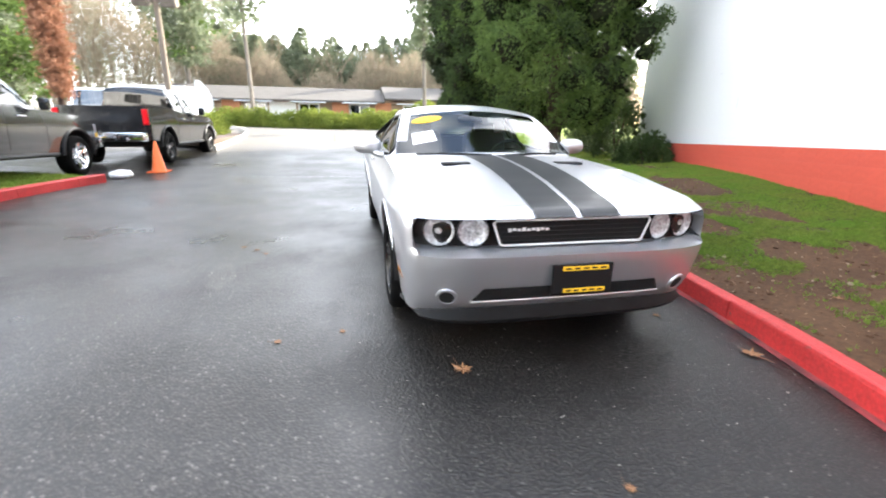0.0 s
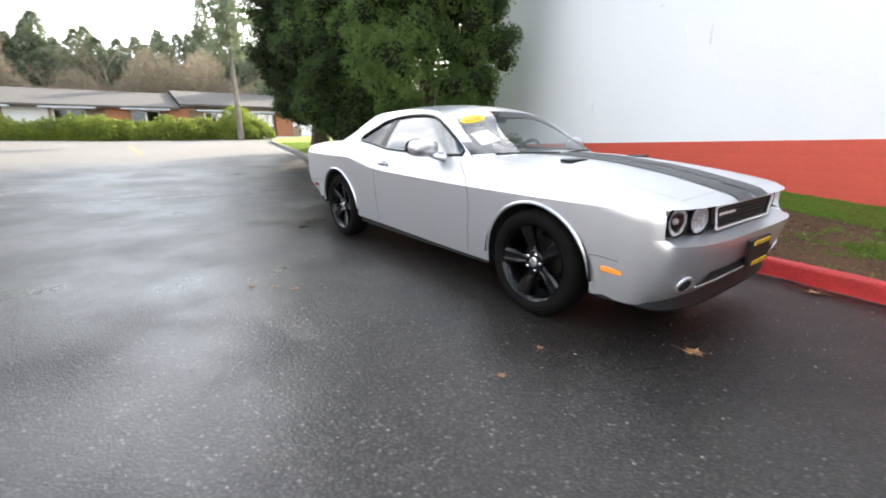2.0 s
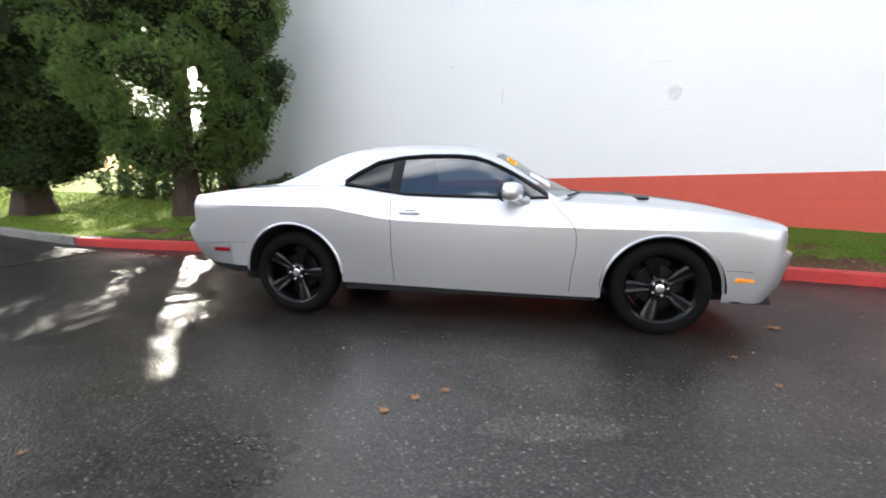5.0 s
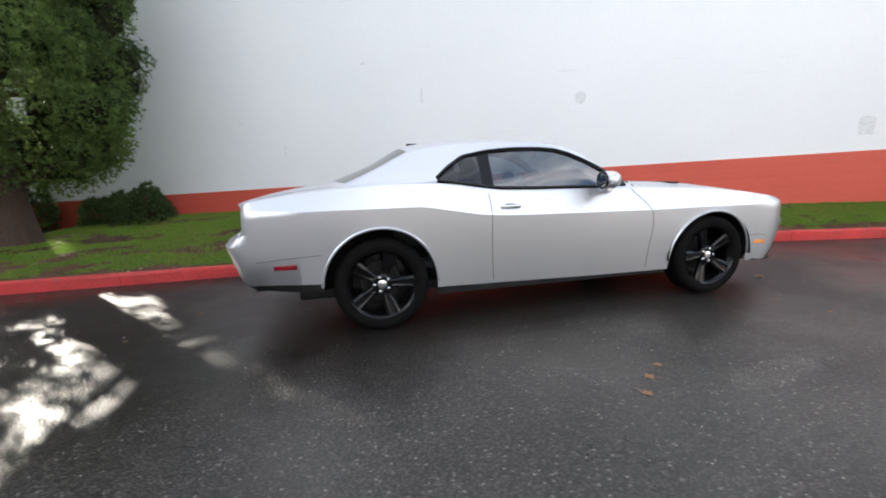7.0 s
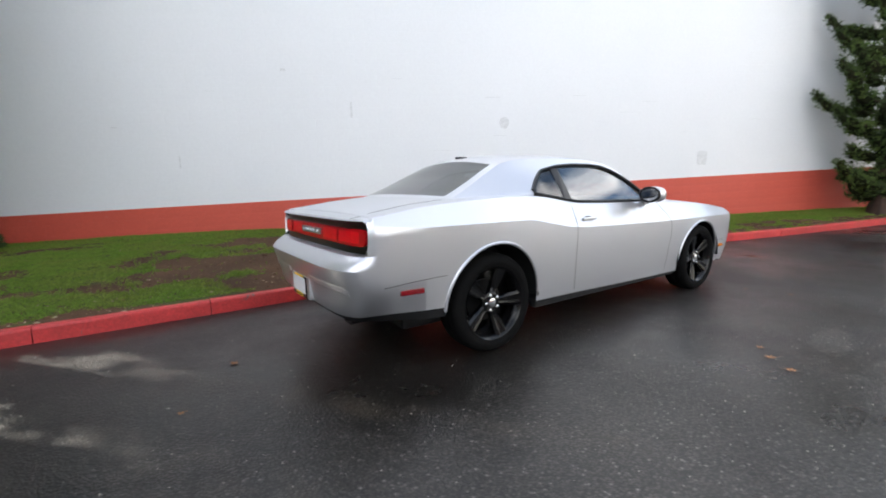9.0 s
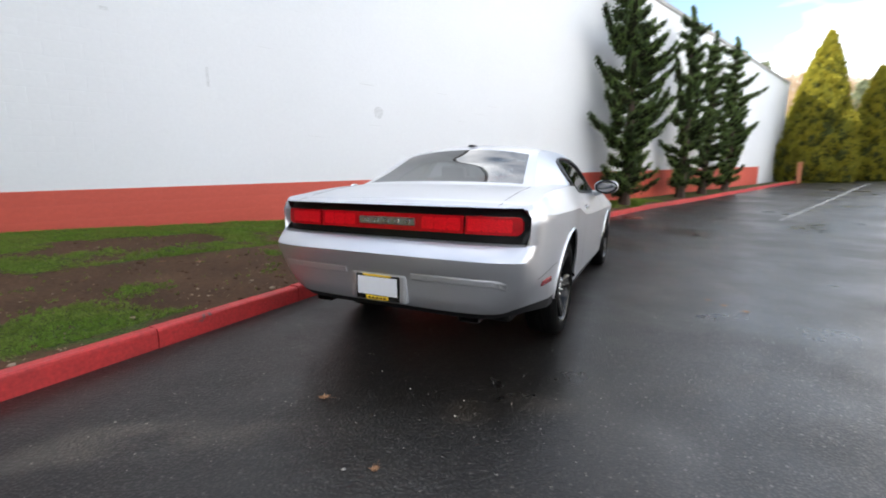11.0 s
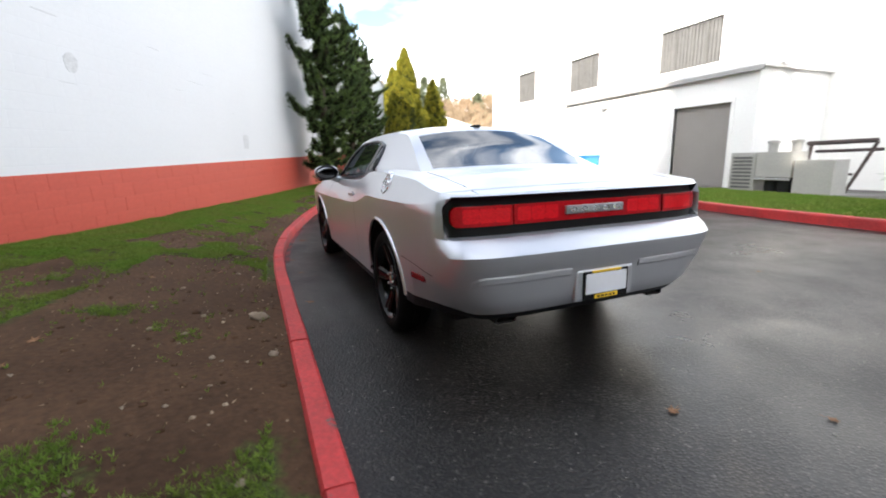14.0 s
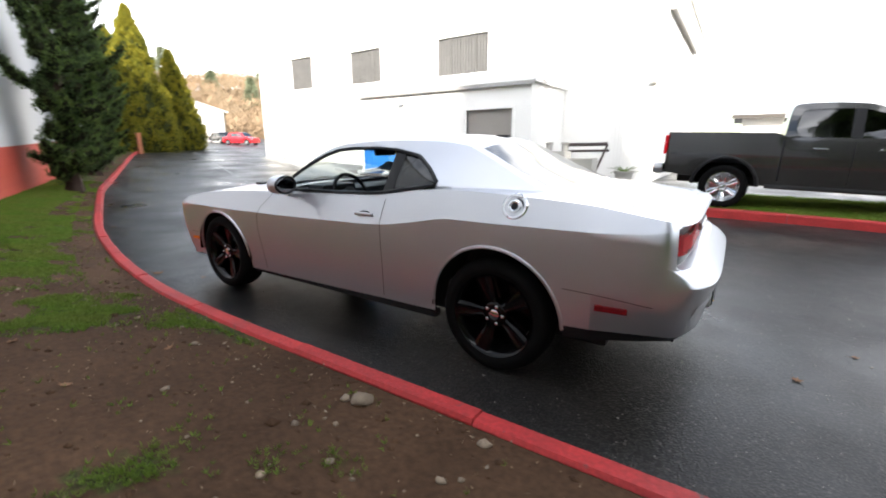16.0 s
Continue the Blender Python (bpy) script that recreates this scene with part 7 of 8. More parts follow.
def conifer(name, label, x, y, z, height, radius, crown_base, mats, seed, boughs=110, per=95, size=.17, trunk_r=.30, upsweep=.25, spread=.34, shape=.55, lean=0.0, bark=None, ragged=0.0, gaps=()):
    """A conifer: tapered trunk, limbs, and a crown of sprigs in clumps round the ends of its boughs."""
    rng = random.Random(seed)
    nr = np.random.default_rng(seed)
    t = thing(name, label, "tree", pose(x, y, z))
    bm = bmesh.new()
    pts, rs = [], []
    for k in range(14):
        f = k / 13
        pts.append((lean * f * height + .06 * math.sin(3 * f + seed), .06 * math.cos(4 * f + seed) - .06, -.15 + f * height * .97))
        rs.append(trunk_r * (1 - f) ** .8 * (1 + .55 * max(0, .06 - f) / .06) + .02)
    tube(bm, pts, rs, 12)
    part("trunk", bm, bark or M_BARK, t, smooth=True)
    groups = [[] for _ in mats]
    dgroups = [[] for _ in mats]
    limb = bmesh.new()
    for i in range(boughs):
        f = (i + rng.random()) / boughs
        h = crown_base + (height - crown_base) * f ** .9
        prof = (min(1.0, .55 + 2.4 * f)) * max(.03, (1 - f)) ** shape
        L = radius * prof * rng.uniform(.72 - .45 * ragged, 1.12 + .25 * ragged)
        az = i * 2.399 + rng.uniform(-.5, .5)
        d = Vector((math.cos(az), math.sin(az), upsweep * rng.uniform(.3, 1.5))).normalized()
        o = Vector((lean * h, 0, h))
        end = o + d * L
        if L > .5 and i % 2 == 0:
            tube(limb, [o, o + d * L * .5 + Vector((0, 0, -.04)), end * .97 + o * .03], [.045 * trunk_r / .3, .03 * trunk_r / .3, .008], 5)
        g = rng.randrange(len(mats)) if rng.random() > .55 else 0
        n = int(per * (.35 + prof))
        s = nr.beta(2.2 - 1.0 * ragged, 1.3 - .25 * ragged, n)[:, None]
        sig = spread * (.45 + .55 * prof)
        c = np.array(o) + np.array(d) * L * s + nr.normal(size=(n, 3)) * sig * np.array([1, 1, .75])
        for lo, hi, near, far_, keep in gaps:
            q, wy, wz = .8 * (c[:, 0] + x) + .6 * (c[:, 1] + y), c[:, 1] + y, c[:, 2] + z
            open_ = (q > lo) & (q < hi) & (wz > (wy - near) * .54) & (wz < (wy - far_) * .54)
            c = c[~(open_ & (nr.uniform(size=len(c)) > keep))]
        n = len(c)
        groups[g].append(c)
        out = c - np.array([lean * h, 0, 0]) * 1.0
        out = np.stack([c[:, 0] - lean * h, c[:, 1], np.full(n, .25 + .5 * upsweep)], 1)
        dgroups[g].append(out + nr.normal(size=(n, 3)) * .55)
    tagged(part("limb_framework", limb, bark or M_BARK, t), kind="stuff")
    for k, mat_ in enumerate(mats):
        if groups[k]:
            leaves("crown", np.concatenate(groups[k]), np.concatenate(dgroups[k]), size, mat_, t, seed + k, 4)
    return t


class Plumes:
    """Gathers the clumps of one crown: a filler blob coloured dark for inner shade, and small sprigs over its outer
    side.
    """
    def __init__(self, seed, mats):
        self.r = np.random.default_rng(seed)
        self.cs, self.ds = [[] for _ in mats], [[] for _ in mats]
        self.mats, self.cv, self.cf, self.nv, self.seed = mats, [], [], 0, seed
        bm = bmesh.new()
        bmesh.ops.create_icosphere(bm, subdivisions=1, radius=1.0)
        self.ball = np.array([v.co for v in bm.verts])
        self.tris = np.array([[v.index for v in f.verts] for f in bm.faces])
        bm.free()

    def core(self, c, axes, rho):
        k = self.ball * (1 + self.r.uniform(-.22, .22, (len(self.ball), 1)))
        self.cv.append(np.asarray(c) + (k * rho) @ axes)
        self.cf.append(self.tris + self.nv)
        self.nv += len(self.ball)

    def add(self, c, d, rho, n, g, solid=True, long=1.25, flat=.8, drop=None):
        """A clump at c that points along d."""
        r = self.r
        d = np.asarray(d, float) / np.linalg.norm(d)
        u = np.cross(d, (.3, .2, 1.0) if abs(d[2]) < .9 else (1.0, 0, 0))
        u /= np.linalg.norm(u)
        axes = np.stack([d * long, u, np.cross(d, u) * flat])
        if solid:
            self.core(c, axes, rho * .74)
        v = r.normal(size=(n, 3)) + np.array([.55, 0, 0])
        v /= np.linalg.norm(v, axis=1, keepdims=True)
        p = np.asarray(c) + (v * rho * r.uniform(.62, 1.12, (n, 1))) @ axes
        q = v @ axes + d * .5 + np.array([0, 0, .35]) + r.normal(size=(n, 3)) * .35
        if drop is not None:
            keep = ~drop(p)
            p, q = p[keep], q[keep]
        self.cs[g].append(p)
        self.ds[g].append(q)

    def finish(self, t, size, blades=4, aspect=.3, inside=None):
        for k, m in enumerate(self.mats):
            if self.cs[k]:
                leaves("crown", np.concatenate(self.cs[k]), np.concatenate(self.ds[k]), size, m, t, self.seed + k, blades, aspect)
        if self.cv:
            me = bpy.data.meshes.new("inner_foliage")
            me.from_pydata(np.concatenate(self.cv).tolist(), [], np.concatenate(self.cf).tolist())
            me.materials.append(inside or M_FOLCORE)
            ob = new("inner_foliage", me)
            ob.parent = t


def trunk_of(t, height, r, lean, seed, bark=None, extra=()):
    bm = bmesh.new()
    pts, rs = [], []
    for k in range(16):
        f = k / 15
        pts.append((lean * f * height + .06 * math.sin(3 * f + seed), .06 * math.cos(4 * f + seed) - .06, -.15 + f * height * .97))
        rs.append(r * (1 - f) ** .8 * (1 + .6 * max(0, .07 - f) / .07) + .015)
    tube(bm, pts, rs, 14)
    for v in bm.verts:
        a = math.atan2(v.co.y, v.co.x)
        v.co.x += .05 * r / .3 * math.sin(5 * a + v.co.z * .8) * math.cos(a)
        v.co.y += .05 * r / .3 * math.sin(5 * a + v.co.z * .8) * math.sin(a)
    for pts, rs in extra:
        tube(bm, pts, rs, 7)
    part("trunk", bm, bark or M_BARK, t, smooth=True)


def cypress_tree(label, x, y, z, height, radius, crown_base, mats, seed, plumes, per, size, trunk_r=.30, gaps=(), rho=.32, inner=130):
    """A dense old cypress: many lobed clumps of fine sprigs that turn upwards round blobs coloured dark for inner
    shade.
    """
    rng = random.Random(seed)
    t = thing("conifer", label, "tree", pose(x, y, z))
    low = [([(0, 0, crown_base * .75), (.5 * math.cos(a), .5 * math.sin(a), crown_base * .55), (1.0 * math.cos(a), 1.0 * math.sin(a), crown_base * .35)], [.035, .025, .008]) for a in (seed, seed + 2.0, seed + 4.1)]
    trunk_of(t, height, trunk_r, 0, seed, extra=low if crown_base > 1.5 else ())

    def drop(c, margin=0.0):
        c = np.atleast_2d(c)
        out = np.zeros(len(c), bool)
        for lo, hi, near, far_, keep in gaps:
            q, wy, wz = .8 * (c[:, 0] + x) + .6 * (c[:, 1] + y), c[:, 1] + y, c[:, 2] + z
            along = wy - wz / .54
            along = along + P.r.normal(size=len(c)) * .12
            q = q + P.r.normal(size=len(c)) * .045 + np.array([.11 * noise.noise(Vector((0, b * 2.3, 4))) + .06 * noise.noise(Vector((0, b * 7, 1))) for b in along])
            hit = (q > lo - margin) & (q < hi + margin) & (wz > (wy - near) * .54) & (wz < (wy - far_) * .54)
            open_ = np.array([noise.noise(Vector((a * 2.7, b * 1.15, 2.5))) + 1.05 * noise.noise(Vector((a * 7.5, b * 3.2, 7))) > keep for a, b in zip(q, along)], bool)
            out |= hit & open_
        return out
    P = Plumes(seed, mats)
    spokes_ = np.array([(0, 0, 0), (.8, .6, 0), (-.8, -.6, 0), (0, 0, 1), (0, 0, -1), (-.6, .8, 0), (.6, -.8, 0)])
    limb = bmesh.new()
    for i in range(plumes):
        f = ((i + rng.random()) / plumes) ** 1.25
        h = crown_base + (height - crown_base) * f
        prof = min(1.0, .62 + 2.6 * f) * max(.03, 1 - f) ** .42
        az = i * 2.399 + rng.uniform(-.3, .3)
        lobe = 1 + .10 * math.sin(3 * az + seed) + .08 * math.sin(h * 2.1 + 2 * az)
        rr = radius * prof * lobe * (1 - .5 * rng.random() ** 1.8) - rho * .5
        if f < .14:
            h -= .75 * rng.random() ** 1.6 * (crown_base > 1.1)
        c = Vector((rr * math.cos(az), rr * math.sin(az), h + .18 * rr))
        d = (math.cos(az), math.sin(az), rng.uniform(.35, 1.1))
        k = rho * rng.uniform(.72, 1.3)
        blocked = len(gaps) and bool(drop(np.array(c) + spokes_ * k * .75, k * .2).any())
        P.add(np.array(c), d, k, int(per * (k / rho) ** 2), rng.randrange(len(mats)) if rng.random() > .5 else 0, not blocked, drop=drop if gaps else None)
        if i % 4 == 0 and rr > .4 and not (len(gaps) and any(drop(np.array(c) * f_ + np.array((0, 0, h * (1 - f_))), .08).any() for f_ in (.25, .5, .75, 1.0))):
            tube(limb, [(0, 0, h - .15), (rr * .5 * math.cos(az), rr * .5 * math.sin(az), h - .05), tuple(c)], [.05, .032, .012], 5)
    # extra blobs close the crown's middle, coloured dark as its inner shade
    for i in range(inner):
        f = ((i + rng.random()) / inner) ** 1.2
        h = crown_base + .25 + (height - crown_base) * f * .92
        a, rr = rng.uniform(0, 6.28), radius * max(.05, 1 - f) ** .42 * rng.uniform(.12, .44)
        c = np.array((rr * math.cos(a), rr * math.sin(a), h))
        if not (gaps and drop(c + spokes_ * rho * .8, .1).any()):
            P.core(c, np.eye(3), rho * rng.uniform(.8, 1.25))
    tagged(part("limb_framework", limb, M_BARK, t), kind="stuff")
    P.finish(t, size)
    return t


def juniper_tree(label, x, y, z, height, radius, seed, boughs, lean=0.0):
    """A ragged juniper: boughs that carry flat dark tufts and sweep up into pointed tips."""
    rng = random.Random(seed)
    t = thing("conifer", label, "tree", pose(x, y, z))
    trunk_of(t, height, .13, lean, seed)
    P = Plumes(seed, [M_FOLDARK, M_FOL])
    limb = bmesh.new()
    for i in range(boughs):
        f = ((i + rng.random()) / boughs) ** 1.1
        h = .25 + (height - .5) * f
        L = radius * (.60 + .34 * math.sin(math.pi * min(1.0, f * 1.25)) - .30 * f ** 3 + .16 * math.sin(f * 19 + seed)) * rng.uniform(.55, 1.12)
        sweep = .36
        if rng.random() < .15 + .12 * f:
            L, sweep = L * 1.4, .55
        az = i * 2.399 + rng.uniform(-.5, .5)
        o = Vector((lean * h, 0, h))
        u = Vector((math.cos(az), math.sin(az), 0))
        if (Vector((x, y, 0)) + u * L - W0).dot(WN) < .2:
            u = (u - u.dot(WN) * WN * 1.05 + WD * .15).normalized()
        at = lambda s: o + u * (L * s) + Vector((0, 0, L * (-.04 * s + sweep * s ** 3.0)))  # noqa: E731
        tube(limb, [at(s) for s in (0, .35, .7, 1.0)], [.035, .026, .015, .006], 5)
        n = max(3, int(L / .17))
        for j in range(n):
            s = .22 + .80 * (j + rng.random() * .5) / n
            d = (at(min(s + .1, 1.15)) - at(s - .1)).normalized() + Vector((0, 0, .25))
            k = (.205 - .135 * s ** 2.2) * rng.uniform(.8, 1.25)
            c = at(s) + Vector((rng.uniform(-1, 1), rng.uniform(-1, 1), rng.uniform(-.3, .5))) * (.13 * (1 - s) + .02)
            P.add(np.array(c), np.array(d), k, int(30 + 700 * k * k), 0 if rng.random() < .5 else 1, True, 1.5 if s < .8 else 2.0, .62)
    top = height * .97
    for j in range(6):
        P.add(np.array((lean * top + rng.uniform(-.04, .04), rng.uniform(-.04, .04), top - .1 + .12 * j)), np.array((rng.uniform(-.2, .2), rng.uniform(-.2, .2), 1)), .12 - .014 * j, 40, 0)
    tagged(part("limb_framework", limb, M_BARK, t), kind="stuff")
    P.finish(t, .075, 4, .26)
    return t


def arborvitae(label, x, y, z, height, radius, seed):
    """A dense golden cone of upright sprays, with small leaders along its outline."""
    rng = random.Random(seed)
    t = thing("arborvitae", label, "tree", pose(x, y, z))
    trunk_of(t, height * .8, .13, 0, seed)
    P = Plumes(seed, [M_FOLGOLD])
    n = int(150 * radius * height / 18)
    for i in range(n):
        f = ((i + rng.random()) / n) ** 1.25
        h = .15 + (height - .5) * f
        rr = radius * min(1, .8 + 2.2 * f) * (1 - f) ** .72 * rng.uniform(.88, 1.05) - .12
        a = i * 2.399 + rng.uniform(-.3, .3)
        P.add(np.array((rr * math.cos(a), rr * math.sin(a), h)), np.array((math.cos(a) * .45, math.sin(a) * .45, 1.0)), rng.uniform(.34, .5) * (1 - .55 * f), 120, 0, True, 1.7, .85)
    P.add(np.array((0, 0, height - .45)), np.array((.05, 0, 1)), .2, 60, 0, True, 2.4, 1)
    # blobs that fill the cone, coloured dark for the shade between the sprays
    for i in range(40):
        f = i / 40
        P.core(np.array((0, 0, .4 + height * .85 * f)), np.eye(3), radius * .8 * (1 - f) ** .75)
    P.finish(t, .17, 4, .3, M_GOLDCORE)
    return t


TREE1, TREE2, TREE3 = (10.73, -.51, .40), (15.06, -2.34, .52), (20.03, -4.45, .70)
# light reaches the lane through open places in the lower crown of the nearest tree
OPEN = ((-3.05, -2.42, 1.25, -.1, -.06), (-3.03, -2.44, -.1, -2.6, .14), (-4.7, -3.10, 1.3, -.8, .40), (-4.5, -3.05, -.8, -3.6, .30))
cypress_tree("tall dark green conifer with red-brown trunk beside the wall", -6.98, 4.36, .28, 13.0, 2.35, 1.05, [M_FOL, M_FOLDARK], 5, 470, 300, .074, .21, OPEN, .43, 150)
cypress_tree("tall dark conifer with bare lower trunk on the lawn", -10.9, 4.0, .35, 13.5, 2.15, 1.25, [M_FOLDARK, M_FOLDARK, M_FOL], 8, 380, 190, .098, .27, (), .42, 150)
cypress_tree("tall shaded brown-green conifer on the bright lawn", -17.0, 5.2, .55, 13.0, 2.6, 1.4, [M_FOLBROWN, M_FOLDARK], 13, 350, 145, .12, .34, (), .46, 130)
juniper_tree("dark ragged conifer close to the white wall", *TREE1, 7.6, 1.6, 21, 88)
juniper_tree("slender ragged dark conifer close to the white wall", *TREE2, 6.7, 1.25, 27, 52)
juniper_tree("leaning ragged dark conifer close to the white wall", *TREE3, 6.6, 1.35, 33, 54, .03)
juniper_tree("thin ragged dark conifer between two others by the wall", 17.35, -3.35, .60, 6.3, 1.15, 38, 46, .015)
arborvitae("tall golden conical arborvitae at the lane's bend", 31.9, -10.8, .85, 9.6, 2.15, 41)
arborvitae("golden conical arborvitae beyond the taller one", 34.3, -14.3, .95, 7.6, 1.75, 43)
arborvitae("golden conical arborvitae beside a brown post", 37.5, -11.5, 1.0, 9.0, 2.0, 44)
conifer("cypress", "rust-brown dying cypress behind the pickups", -13.0, -10.45, ground_z(-13, -11), 8.0, .62, 1.5, [M_RUST], 47, 150, 70, .11, .10, 1.2, .13, .25)


def bushes(name, label, blobs, mat_, seed, density, size, category="hedge", group=""):
    """A rounded bush or hedge of sprigs over a dark twig core; blobs: (x, y, z, rx, ry, rz)."""
    nr = np.random.default_rng(seed)
    t = thing(name, label, category, Matrix(), group)
    cs, ds = [], []
    bm = bmesh.new()
    for x, y, z, rx, ry, rz in blobs:
        n = int(density * (rx * ry + rx * rz + ry * rz))
        v = nr.normal(size=(n, 3))
        v[:, 2] = np.abs(v[:, 2]) * 1.0 - .15
        v /= np.linalg.norm(v, axis=1, keepdims=True)
        k = nr.uniform(.72, 1.04, n)[:, None] * (1 + .12 * np.sin(5 * v[:, :1] + 3 * v[:, 1:2] + x))
        cs.append(np.array([x, y, z]) + v * k * np.array([rx, ry, rz]))
        ds.append(v + nr.normal(size=(n, 3)) * .5)
        for j in range(4):
            a = j * 1.6 + x
            tube(bm, [(x, y, z - .05), (x + .4 * rx * math.cos(a), y + .4 * ry * math.sin(a), z + .7 * rz)], [.03, .01], 5)
    part("twigs", bm, M_BARK, t)
    leaves("foliage", np.concatenate(cs), np.concatenate(ds), size, mat_, t, seed)
    return t


rng = random.Random(2)
hz = ground_z(-29, 0)
bushes("hedge", "low bright green clipped hedge along the street", [(-29.6 + .25 * math.sin(y * 1.7), y, hz - .05, .95, 1.1, 1.2 + .16 * math.sin(y * 1.3) + .1 * math.sin(y * 3.1)) for y in np.arange(-14, 6.2, 1.1)], M_HEDGE, 3, 420, .16)
bushes("bush", "round clipped green bush at the hedge's end", [(-30.2, 4.6, hz, 1.3, 1.5, 1.9)], M_HEDGE, 4, 420, .16, "bush")
bushes("bush", "dark low shrub at the foot of the wall", [(-6.0, 6.6, .30, .55, .8, .75), (-6.8, 7.0, .30, .6, .6, .6)], M_FOLDARK, 6, 900, .10, "bush")
for k, (x, y, r, h) in enumerate(((-9.4, 7.9, .8, 1.9), (-10.8, 8.3, .9, 2.8), (-12.2, 8.7, .9, 2.9), (-13.6, 9.1, .9, 2.7))):
    bushes("bush", "tall dark green shrub by the building's corner", [(x, y, .38, r, .78, h)], M_FOLDARK, 80 + k, 380, .12, "bush", "shrubs by the corner")
for k, (x, y, r) in enumerate(((-16.5, -7.6, .6), (-18.6, -7.9, .75), (-20.8, -8.2, .8), (-14.6, -7.4, .45))):
    bushes("shrub", "pale green ornamental shrub in the kerbed bed", [(x, y, ground_z(x, y) + .1, r, r, r * 1.1)], M_HEDGE, 50 + k, 500, .13, "bush", "shrubs in the kerbed bed")
bm = bmesh.new()
slab(bm, [(-12.6, -6.0), (-16, -6.15), (-21, -6.7), (-25, -7.8), (-27, -9.6), (-27, -10.6), (-22, -9.0), (-14, -8.3)], Matrix.Translation((0, 0, ground_z(-19, -8) - .12)), .22)
tagged(part("bed", bm, M_DIRT), "brown soil of the kerbed planting bed", kind="structure")


def bare_tree(bm, x, y, z, h, r, rng, levels=3):
    """A leafless tree added to a bmesh: trunk and forked branches."""
    def grow(p, d, length, rad, level):
        q = p + d * length * .5 + Vector((rng.uniform(-.04, .04), rng.uniform(-.04, .04), .02)) * length
        e = p + d * length
        tube(bm, [p, q, e], [rad, rad * .8, rad * .55], 4 if level else 6, cap=False)
        if level >= levels:
            return
        for k in range(3 if level else 6):
            f = rng.uniform(.45, 1.0) if level else rng.uniform(.35, 1.0)
            a = rng.uniform(0, 6.28)
            nd = (d * 1.0 + Vector((math.cos(a), math.sin(a), rng.uniform(-.1, .5))) * rng.uniform(.5, .9)).normalized()
            grow(p + d * length * f, nd, length * rng.uniform(.42, .62), rad * .5, level + 1)
    grow(Vector((x, y, z)), Vector((rng.uniform(-.05, .05), rng.uniform(-.05, .05), 1)), h * .62, r, 0)


# woods west of the street: conifers and leafless trees
rng = random.Random(71)
nr = np.random.default_rng(71)
cs, ds = [], []
trunks = bmesh.new()
for k in range(164):
    y = -80 + k * 1.5 + rng.uniform(-1, 1) if k < 84 else -19 + (k - 84) * .75 + rng.uniform(-.6, .6)
    x = -60 - rng.uniform(0, 26) if k < 84 else -57 - rng.uniform(0, 9)
    h = rng.uniform(15, 26) if y < -17 else rng.uniform(9.0, 12.0) if y < 7 or k > 83 else rng.uniform(12, 20)
    n = 1300
    f = nr.uniform(0, 1, n) ** (.75 if k < 84 else 1.0)
    a = nr.uniform(0, 6.283, n)
    rad = (1 - f) ** .8 * (1.9 + .09 * h) * (1.0 if k < 84 else 1.5) * nr.uniform(.3, 1.05, n) * (1 + .35 * np.sin(f * 31 + k + 2 * a))
    cs.append(np.stack([x + rad * np.cos(a), y + rad * np.sin(a), .7 + h * (.14 + .86 * f)], 1))
    ds.append(np.stack([np.cos(a), np.sin(a), nr.uniform(-.5, .3, n)], 1) + nr.normal(size=(n, 3)) * .3)
    tube(trunks, [(x, y, 0), (x, y, h * .9)], [.22, .04], 5)
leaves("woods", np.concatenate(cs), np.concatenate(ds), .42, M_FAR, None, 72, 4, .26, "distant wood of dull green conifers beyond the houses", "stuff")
part("wood_trunks", trunks, M_BARKGREY, None)
tagged(bpy.data.objects["wood_trunks"], "grey trunks of the distant wood", kind="stuff")
bm = bmesh.new()
for k in range(60):
    y = -70 + k * 1.75 + rng.uniform(-1, 1)
    bare_tree(bm, -49 - rng.uniform(0, 9), y, .7, rng.uniform(7, 11) + (rng.uniform(2, 9) if y < -15 else 0), .13, rng)
tagged(part("bare_woods", bm, M_BARE), "pale leafless winter trees before the wood", kind="stuff")
nb = 130000
yy = nr.uniform(-80, 42, nb)
hh = (6.5 + 1.6 * np.sin(yy * .33) + 1.1 * np.sin(yy * 1.1) + np.clip((-14 - yy) * .55, 0, 7)) * nr.uniform(0, 1.0, nb) ** .8
leaves("twig_haze", np.stack([-50 - nr.uniform(0, 10, nb), yy, .7 + hh], 1), nr.normal(size=(nb, 3)) * .6 + [0, 0, 1.0], .75, M_BARE, None, 75, 2, .045, "fine pale twigs of the leafless trees", "stuff")

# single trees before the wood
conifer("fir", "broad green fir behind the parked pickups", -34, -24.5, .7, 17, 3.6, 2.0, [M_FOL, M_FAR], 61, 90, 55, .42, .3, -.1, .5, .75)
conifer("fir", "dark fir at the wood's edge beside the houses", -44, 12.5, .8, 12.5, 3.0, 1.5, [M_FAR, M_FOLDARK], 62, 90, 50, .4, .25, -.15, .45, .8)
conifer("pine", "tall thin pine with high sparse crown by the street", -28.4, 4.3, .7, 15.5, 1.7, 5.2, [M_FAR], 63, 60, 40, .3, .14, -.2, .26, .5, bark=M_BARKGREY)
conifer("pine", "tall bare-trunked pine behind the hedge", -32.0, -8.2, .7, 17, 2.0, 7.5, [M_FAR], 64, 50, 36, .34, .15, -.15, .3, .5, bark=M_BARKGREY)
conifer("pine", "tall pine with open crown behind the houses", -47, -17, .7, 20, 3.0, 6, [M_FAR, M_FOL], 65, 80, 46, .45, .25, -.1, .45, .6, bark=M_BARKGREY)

# hillside east of the lane
rng = random.Random(91)
